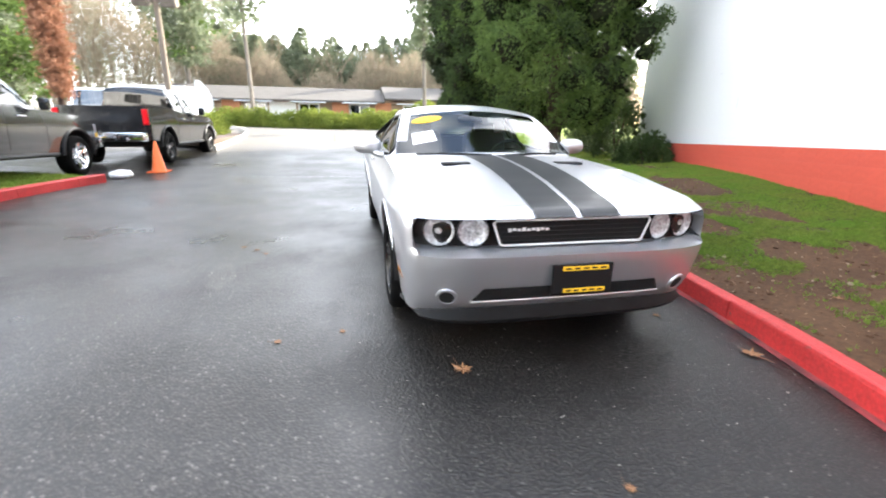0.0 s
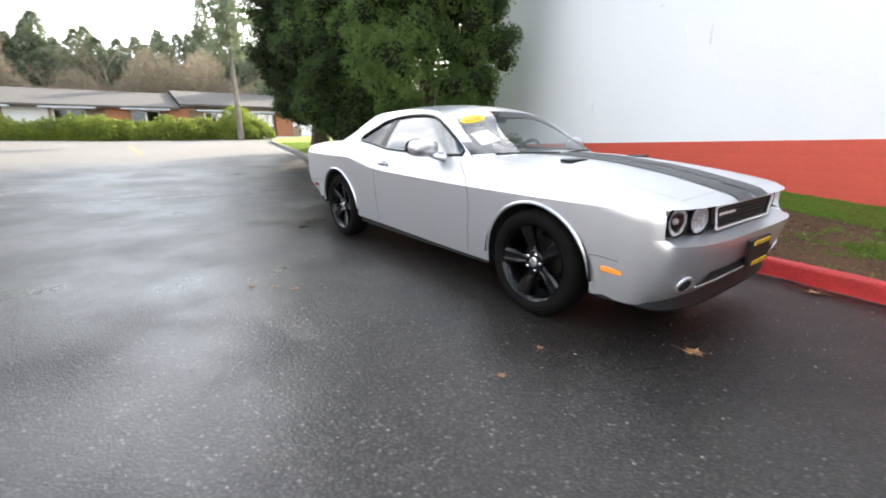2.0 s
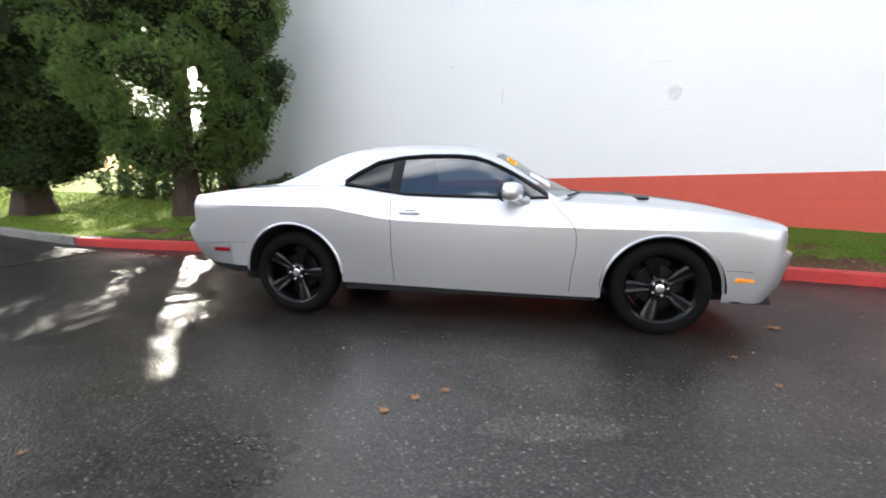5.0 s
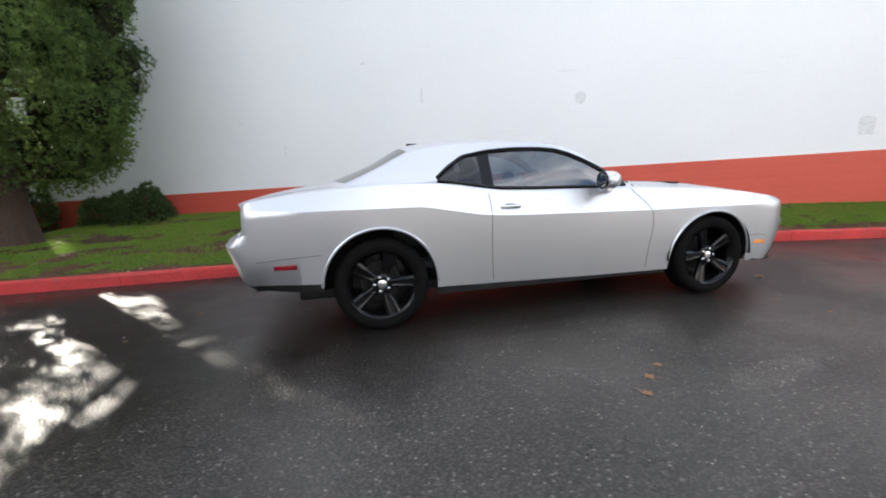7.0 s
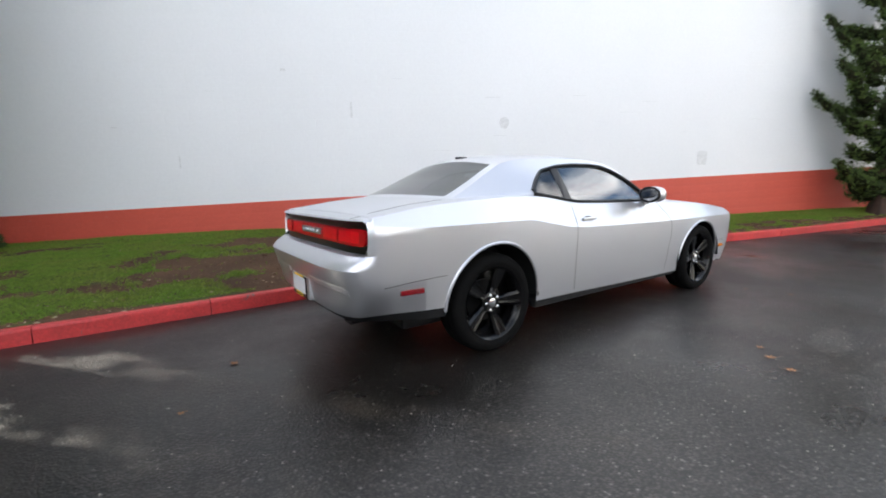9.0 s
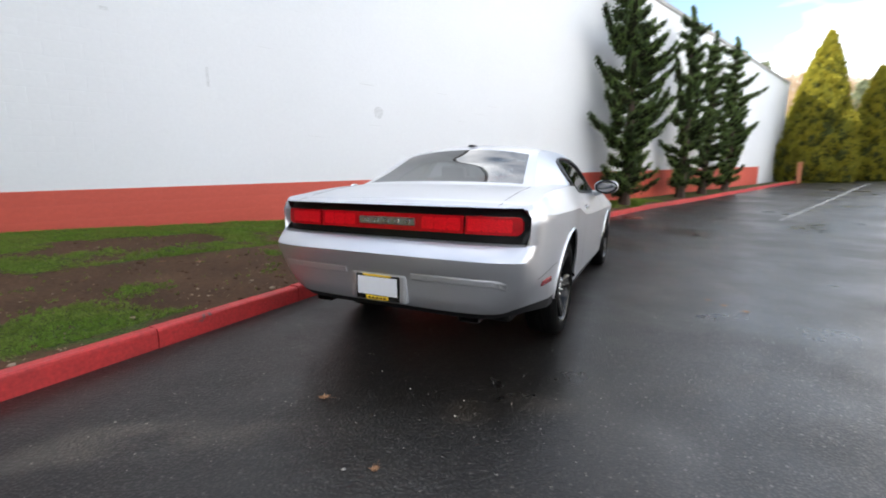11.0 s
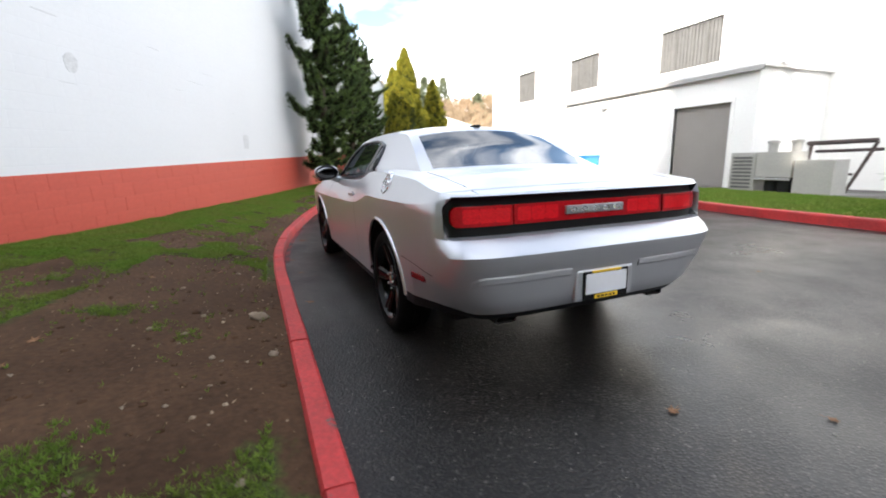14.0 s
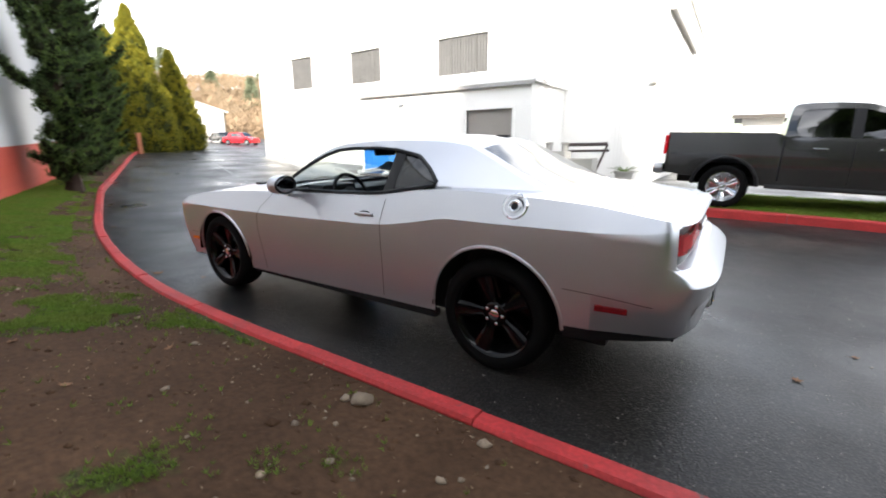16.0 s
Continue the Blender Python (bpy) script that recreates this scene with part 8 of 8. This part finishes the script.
nr = np.random.default_rng(91)


def hill_z(x, y):
    f = min(1.0, max(0.0, (x - 85) / 60))
    return 1.9 + f * f * (3 - 2 * f) * (21 + 4 * math.sin(y * .035 + 1) + 1.5 * math.sin(y * .13)) + .5 * noise.noise(Vector((x * .1, y * .1, 0)))


grid("hillside", [float(v) for v in np.arange(84, 175, 5)], [float(v) for v in np.arange(-170, 90, 6)], hill_z, M_HILL, label="brown wooded winter hillside beyond the lane")
n = 30000
hx, hy = nr.uniform(90, 150, n), nr.uniform(-140, 40, n)
hzv = np.array([hill_z(a, b) for a, b in zip(hx, hy)])
leaves("hill_woods", np.stack([hx, hy, hzv + nr.uniform(0, 4.5, n)], 1), nr.normal(size=(n, 3)) * .6 + [0, 0, 1.2], 2.0, material("russet_twigs", (0.30, 0.20, 0.12), .9, second=(0.22, 0.17, 0.11), scale=.1, grain=.3, grain_scale=.6), None, 92, 3, .10, "russet leafless trees covering the hillside", "stuff")
cs, ds = [], []
for k in range(34):
    x, y = rng.uniform(100, 150), rng.uniform(-140, 30)
    h, z = rng.uniform(7, 13), hill_z(x, y)
    m_ = 260
    f = nr.uniform(0, 1, m_)
    a = nr.uniform(0, 6.283, m_)
    rad = (1 - f) * 2.6 * nr.uniform(.6, 1.05, m_)
    cs.append(np.stack([x + rad * np.cos(a), y + rad * np.sin(a), z + h * (.1 + .9 * f)], 1))
    ds.append(np.stack([np.cos(a), np.sin(a), nr.uniform(-.4, .3, m_)], 1))
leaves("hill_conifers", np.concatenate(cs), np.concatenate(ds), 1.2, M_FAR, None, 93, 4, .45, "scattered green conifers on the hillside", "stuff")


# ---- small things ----
def lamp_post():
    x, y = -16.0, -8.3
    z = ground_z(x, y)
    t = thing("street_lamp", "weathered tall lamp post with two floodlights behind the pickups", "lamp", pose(x, y, z, 0, -1.5, 0))
    bm = bmesh.new()
    tube(bm, [(0, 0, -.2), (0, 0, 5.6)], [.13, .10], 12)
    part("pole", bm, M_POLE, t, smooth=True)
    bm = bmesh.new()
    box(bm, (0, 0, 5.25), (.08, 1.25, .08), .01)
    part("crossarm", bm, M_POLE, t)
    for s in (1, -1):
        bm = bmesh.new()
        box(bm, (.1, s * .50, 5.30), (.46, .56, .44), .05, Euler((0, .4, 0)).to_matrix())
        part("floodlight", bm, M_BARKGREY, t, "weathered grey-brown floodlight")


lamp_post()


def banner(x, y):
    z = ground_z(x, y)
    t = thing("feather_banner", "white feather banner on a thin pole", "banner", pose(x, y, z))
    bm = bmesh.new()
    tube(bm, [(0, 0, 0), (0, 0, 2.8)], .025, 8)
    part("pole", bm, M_ALU, t, smooth=True)
    vs = []
    for k in range(13):
        f = k / 12
        w = .75 * math.sin(math.pi * (.12 + .80 * f)) ** .8
        for j in range(6):
            g = j / 5
            vs.append((.10 * math.sin(3 * g + 4 * f), g * w + .03, .7 + 2.0 * f))
    mesh("cloth", vs, [(k * 6 + j, (k + 1) * 6 + j, (k + 1) * 6 + j + 1, k * 6 + j + 1) for k in range(12) for j in range(5)], M_PAPER, t)


banner(-23.0, -9.4)


def white_trailer():
    t = thing("box_trailer", "long plain white box trailer parked behind the pickups", "trailer", pose(-28.0, -13.2, ground_z(-28, -13), 0, 0, 86))
    bm = bmesh.new()
    box(bm, (0, 0, 1.45), (4.4, 2.2, 1.9), .08)
    part("box_body", bm, M_WHITEPAINT, t)
    bm = bmesh.new()
    box(bm, (0, 0, .48), (4.8, 1.9, .12), .02)
    part("frame", bm, M_BLACK, t)
    for s in (1, -1):
        wheel(t, 0, s * .98, .34, .2, .2, M_ALU, M_ALU, 5, M_ALU, .07)


white_trailer()


def brown_post():
    t = thing("marker_post", "short weathered orange-brown post at the kerb", "post", pose(29.6, -9.55, ground_z(29.6, -9.5)))
    bm = bmesh.new()
    box(bm, (0, 0, .62), (.22, .22, 1.25), .02)
    part("post", bm, material("orange_brown_wood", (0.36, 0.13, 0.06), .8, second=(0.28, 0.10, 0.05), scale=4, grain=.2, grain_scale=20), t)
    bm = bmesh.new()
    box(bm, (0, 0, 1.28), (.30, .30, .07), .02)
    part("cap", bm, M_BRICKFAR, t)


brown_post()
bm = bmesh.new()
box(bm, (33.6, -11.9, ground_z(33, -11) + .4), (.7, 1.6, .8), .03)
tagged(part("wooden_crate", bm, M_SIDING), "pale wooden crate standing between the arborvitae", "crate")

bm = bmesh.new()
bmesh.ops.create_icosphere(bm, subdivisions=3, radius=1.0, matrix=pose(-6.05, -5.98, ground_z(-6, -6) + .06, 0, 0, 20) @ Matrix.Diagonal((.30, .22, .10, 1)))
for v in bm.verts:
    v.co += Vector((0, 0, .03)) * noise.noise(v.co * 9)
tagged(part("sandbag", bm, M_PAPER, smooth=True), "crumpled white sandbag beside the pickup's wheel", "bag")

# fallen leaves: a lobed blade with a stalk
LEAF_AT = [(2.42, -.61, .12, 20), (2.57, 1.10, .13, 200), (.05, -2.02, .065, 60), (-.10, -2.13, .07, 150), (-.23, -2.285, .07, 300), (1.86, -1.25, .055, 10), (1.93, -1.63, .06, 95),
           (2.75, 1.30, .10, 30), (3.05, 1.35, .09, 75), (2.2, 1.33, .07, 140), (1.2, 1.36, .07, 310), (.5, 1.33, .06, 50), (-.6, 1.36, .07, 220), (-3.05, .02, .07, 111), (-3.4, -.55, .05, 200), (-1.7, -2.9, .05, 80), (3.3, -.2, .05, 15), (4.9, .9, .08, 44), (6.2, .25, .09, 144), (2.0, .9, .06, 190)]


def leaf_mesh(k):
    rng = random.Random(100 + k)
    bm = bmesh.new()
    rim = []
    for i in range(20):
        a = 2 * math.pi * i / 20
        r = (.5 if i % 4 == 0 else .36 if i % 2 == 0 else .24) * rng.uniform(.85, 1.12)
        rim.append(bm.verts.new((r * math.cos(a), r * math.sin(a) * .9, .10 * rng.random() + (.10 if i % 4 == 0 else 0))))
    c = bm.verts.new((0, 0, .02))
    for i in range(20):
        bm.faces.new((c, rim[i], rim[(i + 1) % 20]))
    tube(bm, [(-.2, 0, .03), (-.5, .03, .06), (-.8, .1, .10)], .012, 4)
    me = bpy.data.meshes.new("leaf")
    bm.to_mesh(me)
    bm.free()
    me.materials.append(M_LEAF)
    return me


leaf_data = [leaf_mesh(k) for k in range(4)]
for k, (x, y, s, a) in enumerate(LEAF_AT):
    ob = new("fallen_leaf", leaf_data[k % 4])
    ob.matrix_basis = pose(x, y, ground_z(x, y) + .004, 0, 0, a) @ Matrix.Diagonal((s * 1.2, s * 1.2, s * .8, 1))
    tagged(ob, "curled brown dead leaf lying on damp asphalt", "leaf", "fallen leaves")

vtree = mathutils_tree(vv, vf)


def on_verge(x, y):
    h = vtree.ray_cast(Vector((x, y, 3)), Vector((0, 0, -1)))[0]
    return h.z if h else None


def stone_mesh(k):
    bm = bmesh.new()
    bmesh.ops.create_icosphere(bm, subdivisions=2, radius=1.0)
    for v in bm.verts:
        v.co *= 1 + .55 * noise.noise(v.co * 1.1 + Vector((k * 7, 0, 0))) + .2 * noise.noise(v.co * 3 + Vector((0, k * 5, 0)))
        v.co.z *= .55
    me = bpy.data.meshes.new("stone")
    bm.to_mesh(me)
    bm.free()
    me.materials.append(M_ROCK)
    me.polygons.foreach_set("use_smooth", [True] * len(me.polygons))
    return me


stone_data = [stone_mesh(k) for k in range(4)]
rng = random.Random(17)
STONES = [(-1.20, 1.76, .052), (-1.85, 1.70, .028), (-1.12, 1.80, .025)]
while len(STONES) < 130:
    x = rng.uniform(-5, 3.5)
    y = 1.66 + abs(rng.gauss(0, .45))
    STONES.append((x, y, rng.choice((.005, .006, .008, .010, .012, .018))))
for k, (x, y, s) in enumerate(STONES):
    z = on_verge(x, y)
    if z is None:
        continue
    ob = new("stone", stone_data[k % 4])
    ob.matrix_basis = pose(x, y, z + s * .25, 0, 0, rng.uniform(0, 360)) @ Matrix.Diagonal((s * 1.15, s, s, 1))
    tagged(ob, "pale rounded stone lying on bare soil" if s > .03 else "small pale pebble lying on bare soil", "stone", "stones on the verge")
for k in range(22):
    x, y = rng.uniform(-5, 9), rng.uniform(1.8, 4.2)
    z = on_verge(x, y)
    if z is None:
        continue
    ob = new("fallen_leaf", leaf_data[k % 4])
    s = rng.uniform(.06, .11)
    ob.matrix_basis = pose(x, y, z + .006, rng.uniform(-12, 12), rng.uniform(-12, 12), rng.uniform(0, 360)) @ Matrix.Diagonal((s, s, s * .8, 1))
    tagged(ob, "curled brown dead leaf lying on the verge", "leaf", "fallen leaves on the verge")

# grass of the verge, thick by the wall and in patches, thin by the kerb
nr = np.random.default_rng(5)
n = 400000
ks, js = nr.uniform(0, 1, n), nr.uniform(.03, .995, n)
gk_max = next(i for i, p in enumerate(kpts) if p.x > 13) if kpts[-1].x > 13 else len(kpts) - 1
gcs, gds = [], []
for a, j in zip(ks, js):
    k = a * (gk_max - 1)
    i, f = int(k), k - int(k)
    jj = j * VN
    j0, g = int(jj), jj - int(jj)
    q = [Vector(vv[(i + di) * (VN + 1) + j0 + dj]) for di in (0, 1) for dj in (0, 1)]
    p = (q[0] * (1 - g) + q[1] * g) * (1 - f) + (q[2] * (1 - g) + q[3] * g) * f
    d_wall = (p - W0).dot(WN)
    if nr.random() < .006 + .994 * grass_cover(p.x, p.y, j, d_wall) ** 2.0:
        gcs.append(tuple(p))
        gds.append((nr.normal() * .5, nr.normal() * .5, 1.0))
leaves("verge_grass", gcs, gds, .028, M_GRASS, None, 6, 4, .20, "thin patchy green grass on the soil verge", "stuff")
n = 26000
pts = [(p.x, p.y) for p in ok]
gx = nr.uniform(-5.2, 4.6, n)
gy = np.interp(gx, [p[0] for p in pts][::-1], [p[1] for p in pts][::-1]) - .12 - nr.uniform(0, 1, n) * np.where(gx < 3.4, 2.7, np.maximum(.3, 2.6 - (gx - 3.4)))
itree = mathutils_tree(iv, if_)
gp = []
for x, y in zip(gx, gy):
    h = itree.ray_cast(Vector((float(x), float(y), 3)), Vector((0, 0, -1)))[0]
    if h:
        gp.append(tuple(h))
leaves("island_grass", gp, np.array([0, 0, 1.0]) + nr.normal(size=(len(gp), 3)) * .35, .055, M_GRASS, None, 7, 3, .16, "short green grass of the kerbed strip", "stuff")
ltree = mathutils_tree(lv, lf)
gp = []
for x, y in zip(nr.uniform(-22, -6.8, 26000), nr.uniform(1.7, 9, 26000)):
    h = ltree.ray_cast(Vector((float(x), float(y), 4)), Vector((0, 0, -1)))[0]
    if h:
        gp.append(tuple(h))
leaves("lawn_grass", gp, np.array([0, 0, 1.0]) + nr.normal(size=(len(gp), 3)) * .35, .06, M_GRASS, None, 8, 3, .18, "short bright green grass of the lawn", "stuff")

# clods of soil, and pale chips and needles fallen on the verge
def verge_scatter(n, seed, near=1.0):
    r = np.random.default_rng(seed)
    out = []
    for a, j in zip(r.uniform(0, 1, n), r.uniform(.02, .98, n) ** near):
        k, jj = a * (gk_max - 1), j * VN
        i, f, j0, g = int(k), k - int(k), int(jj), jj - int(jj)
        q = [Vector(vv[(i + di) * (VN + 1) + j0 + dj]) for di in (0, 1) for dj in (0, 1)]
        out.append(tuple((q[0] * (1 - g) + q[1] * g) * (1 - f) + (q[2] * (1 - g) + q[3] * g) * f))
    return np.array(out)


cp = verge_scatter(3200, 31, 1.3)
P = Plumes(32, [M_VERGE])
for c in cp:
    P.core(c, np.diag([1.2, 1.0, .6]), float(P.r.gamma(2.0, .0040)) + .002)
me = bpy.data.meshes.new("soil_clods")
me.from_pydata(np.concatenate(P.cv).tolist(), [], np.concatenate(P.cf).tolist())
me.materials.append(M_VERGE)
tagged(new("soil_clods", me), "small crumbled clods of damp brown soil", kind="stuff")
cp = verge_scatter(5000, 33, 1.2) + np.array([0, 0, .006])
r5 = np.random.default_rng(34)
dd = r5.normal(size=(len(cp), 3)) * np.array([1, 1, .12])
leaves("litter", cp, dd, .020, material("dry_litter", (0.34, 0.25, 0.16), .8, second=(0.20, 0.12, 0.07), scale=3, grain=.3, grain_scale=40), None, 35, 1, .35, "pale dry chips and needles scattered on the soil", "stuff")

cp = verge_scatter(420, 37, 1.7) + np.array([0, 0, .008])
leaves("bark_flakes", cp, np.random.default_rng(38).normal(size=(len(cp), 3)) * np.array([1, 1, .15]), .024, material("pale_flakes", (0.34, 0.28, 0.21), .8, second=(0.22, 0.15, 0.10), scale=3, grain=.3, grain_scale=40), None, 39, 1, .6, "pale dry bark flakes and torn leaves on the soil", "stuff")

# loose pale grit on the lane
r6 = np.random.default_rng(61)
n = 4200
gx, gy = r6.uniform(-7, 7, n), r6.uniform(-5.6, 1.45, n)
gs = .0025 + r6.gamma(1.6, .0011, n)
ball = np.array([(1, 0, 0), (-1, 0, 0), (0, 1, 0), (0, -1, 0), (0, 0, 1), (0, 0, -1)], float)
octa = np.array([(0, 2, 4), (2, 1, 4), (1, 3, 4), (3, 0, 4), (2, 0, 5), (1, 2, 5), (3, 1, 5), (0, 3, 5)])
gv = ball[None] * (gs[:, None, None] * r6.uniform(.6, 1.3, (n, 6, 1))) * np.array([1, 1, .6])
gv += np.stack([gx, gy, np.array([ground_z(a, b) for a, b in zip(gx, gy)]) + .002], 1)[:, None]
me = bpy.data.meshes.new("grit")
me.from_pydata(gv.reshape(-1, 3).tolist(), [], (octa[None] + 6 * np.arange(n)[:, None, None]).reshape(-1, 3).tolist())
me.materials.append(material("pale_grit", (0.34, 0.32, 0.28), .8, second=(0.16, 0.15, 0.135), scale=6, grain=.2))
tagged(new("grit", me), "loose pale grit scattered over the asphalt", kind="stuff")

# lines on the asphalt
def ground_strip(name, pts, half, mat_, label):
    P3 = [Vector((x, y, ground_z(x, y))) for x, y in pts]
    path = []
    for i, p in enumerate(P3):
        t = (P3[min(i + 1, len(P3) - 1)] - P3[max(i - 1, 0)]).normalized()
        path.append((p, t.cross(Vector((0, 0, 1))).normalized(), Vector((0, 0, 1))))
    tagged(mesh(name, *strip_on(path, half, .004), mat_, None, False), label, kind="structure")


ground_strip("lane_line", [(-6.42 + .022 * k + .012 * math.sin(k * 1.7), -3.9 + .33 * k) for k in range(11)], .070, M_WHITELINE, "worn white line across the lane")
ground_strip("tar_seam", [(-6.20 + .03 * k + .02 * math.sin(k * 2), -.50 + .28 * k) for k in range(7)], .035, M_TYRE, "narrow dark tar seam across the lane")
ground_strip("lot_line", [(-17.4 - .7 * k, -1.9 - .02 * k) for k in range(10)], .075, M_YELLOWLINE, "worn yellow line in the far lot")
# narrow pale streak along the far stretch of the lane
ground_strip("arrow_line", [(9 + 1.5 * k, -4.45 - .62 * k) for k in range(15)], .06, M_WHITELINE, "narrow pale streak beside the far kerb")

# marks on the white wall
for u, z, w, h in ((0.0, 2.48, .20, .24), (4.82, 1.72, .26, .32), (-.25, 2.98, .35, .03), (2.9, 2.72, .5, .015), (-1.3, 1.92, .45, .012), (-4.3, 3.4, .10, .05), (-7.2, 2.35, .10, .04), (-.1, 2.22, .28, .02), (1.7, 3.05, .32, .018), (2.3, 2.5, .22, .012), (3.4, 2.95, .4, .012), (-3.1, 2.7, .04, .30), (-5.6, 3.0, .16, .014), (-2.2, 3.3, .25, .012), (4.3, 2.3, .18, .014), (6.2, 2.6, .35, .014), (-6.2, 1.75, .03, .22)):
    bm = bmesh.new()
    turns = np.linspace(0, 2 * math.pi, 29)[:-1]
    k = 2.0 if round(h, 2) == .24 else 5.0
    if h < .05:
        h *= .4
    rim_ = []
    for a in turns:
        c_, s_ = math.cos(a), math.sin(a)
        r_ = (abs(c_) ** k + abs(s_) ** k) ** (-1 / k) * (1 + .12 * noise.noise(Vector((2 * c_ + u, 2 * s_, z))) + .05 * noise.noise(Vector((7 * c_, 7 * s_ + u, z))))
        rim_.append((.5 * w * r_ * c_, .5 * h * r_ * s_))
    slab(bm, rim_, Matrix(((1, 0, 0, 0), (0, 0, -1, .004), (0, 1, 0, 0), (0, 0, 0, 1))), .0075)
    bmesh.ops.recalc_face_normals(bm, faces=bm.faces[:])
    ob = part("wall_patch", bm, M_PATCH)
    ob.matrix_basis = Matrix.Translation(wall_pt(u, .001, z)) @ Matrix.Rotation(math.atan2(WD.y, WD.x), 4, "Z")
    tagged(ob, "rough grey repair patch on the white wall" if h > .03 else "thin grey crack line on the white wall", "patch", "marks on the wall")

ground_strip("paint_spill", [(p.x, p.y - .085) for p in kpts if 1.0 < p.x < 4.2], .03, material("kerb_paint_spill", (0.30, 0.04, 0.04), .7, second=(0.04, 0.034, 0.033), scale=5, amount=2.0, grain=.3, grain_scale=40), "thin worn spill of red paint at the kerb's foot")


# ---- kerb stones and red block courses ----
kerb_run("kerb_near", KERB, M_KERB, "red-painted concrete kerb with worn joints", seed=3)
kerb_run("kerb_lawn", KERB_GREY, M_KERBGREY, "weathered grey concrete kerb along the lawn", seed=4)
kerb_run("kerb_island", KERB_OPP, M_KERB, "red-painted kerb of the grass strip", .16, .17, 1.3, seed=5)
kerb_run("kerb_bed", [(-12.5, -5.9), (-16, -6.05), (-21, -6.6), (-25, -7.7), (-27, -9.5)], M_CONCRETE, "pale concrete kerb of the planting bed", .16, .18, 1.6, seed=6)


def block_courses():
    """Painted blocks of the wall's foot, 0.40 by 0.20 m, laid in courses along the band's slope."""
    root = tagged(new("wall_foot"), "red-painted concrete block foot of the wall", kind="structure")
    bl, bh, d = .3985, .1985, .008
    bm = bmesh.new()
    box(bm, (0, 0, 0), (bl, .03, bh), .0025)
    me = bpy.data.meshes.new("block")
    bm.to_mesh(me)
    bm.free()
    me.materials.append(M_BAND)
    tilt = math.atan(.0305)
    rot = Matrix.Rotation(math.atan2(WD.y, WD.x), 4, "Z") @ Matrix.Rotation(-tilt, 4, "Y")
    rng = random.Random(9)
    far_v, far_f = [], []
    for c in range(6):
        for k in range(int((WALL_U1 - WALL_U0) / .40)):
            u = WALL_U0 + .2 + .40 * k + (.2 if c % 2 else 0)
            if u > WALL_U1 - .2:
                continue
            z = band_top(u) - .10 - .20 * c
            m = Matrix.Translation(wall_pt(u, d - .015 + rng.uniform(0, .002), z)) @ rot
            if -7 < u < 8.2 and c < 5:
                ob = new("block", me)
                ob.parent = root
                ob.matrix_basis = m
            else:
                o = len(far_v)
                far_v += [m @ v.co for v in me.vertices]
                far_f += [tuple(o + i for i in p.vertices) for p in me.polygons]
    tagged(mesh("far_blocks", far_v, far_f, M_BAND, root, smooth=False), kind="stuff")


block_courses()
jv = [wall_pt(u, o, z) for u in (WALL_U0, WALL_U1) for o in (.0062, -.01) for z in (-.4, band_top(u) - .004)]
tagged(mesh("mortar_bed", jv, [(0, 1, 3, 2), (4, 6, 7, 5), (0, 4, 5, 1), (1, 5, 7, 3)], M_BAND, None, False), "red-painted joints of the block foot", kind="structure")
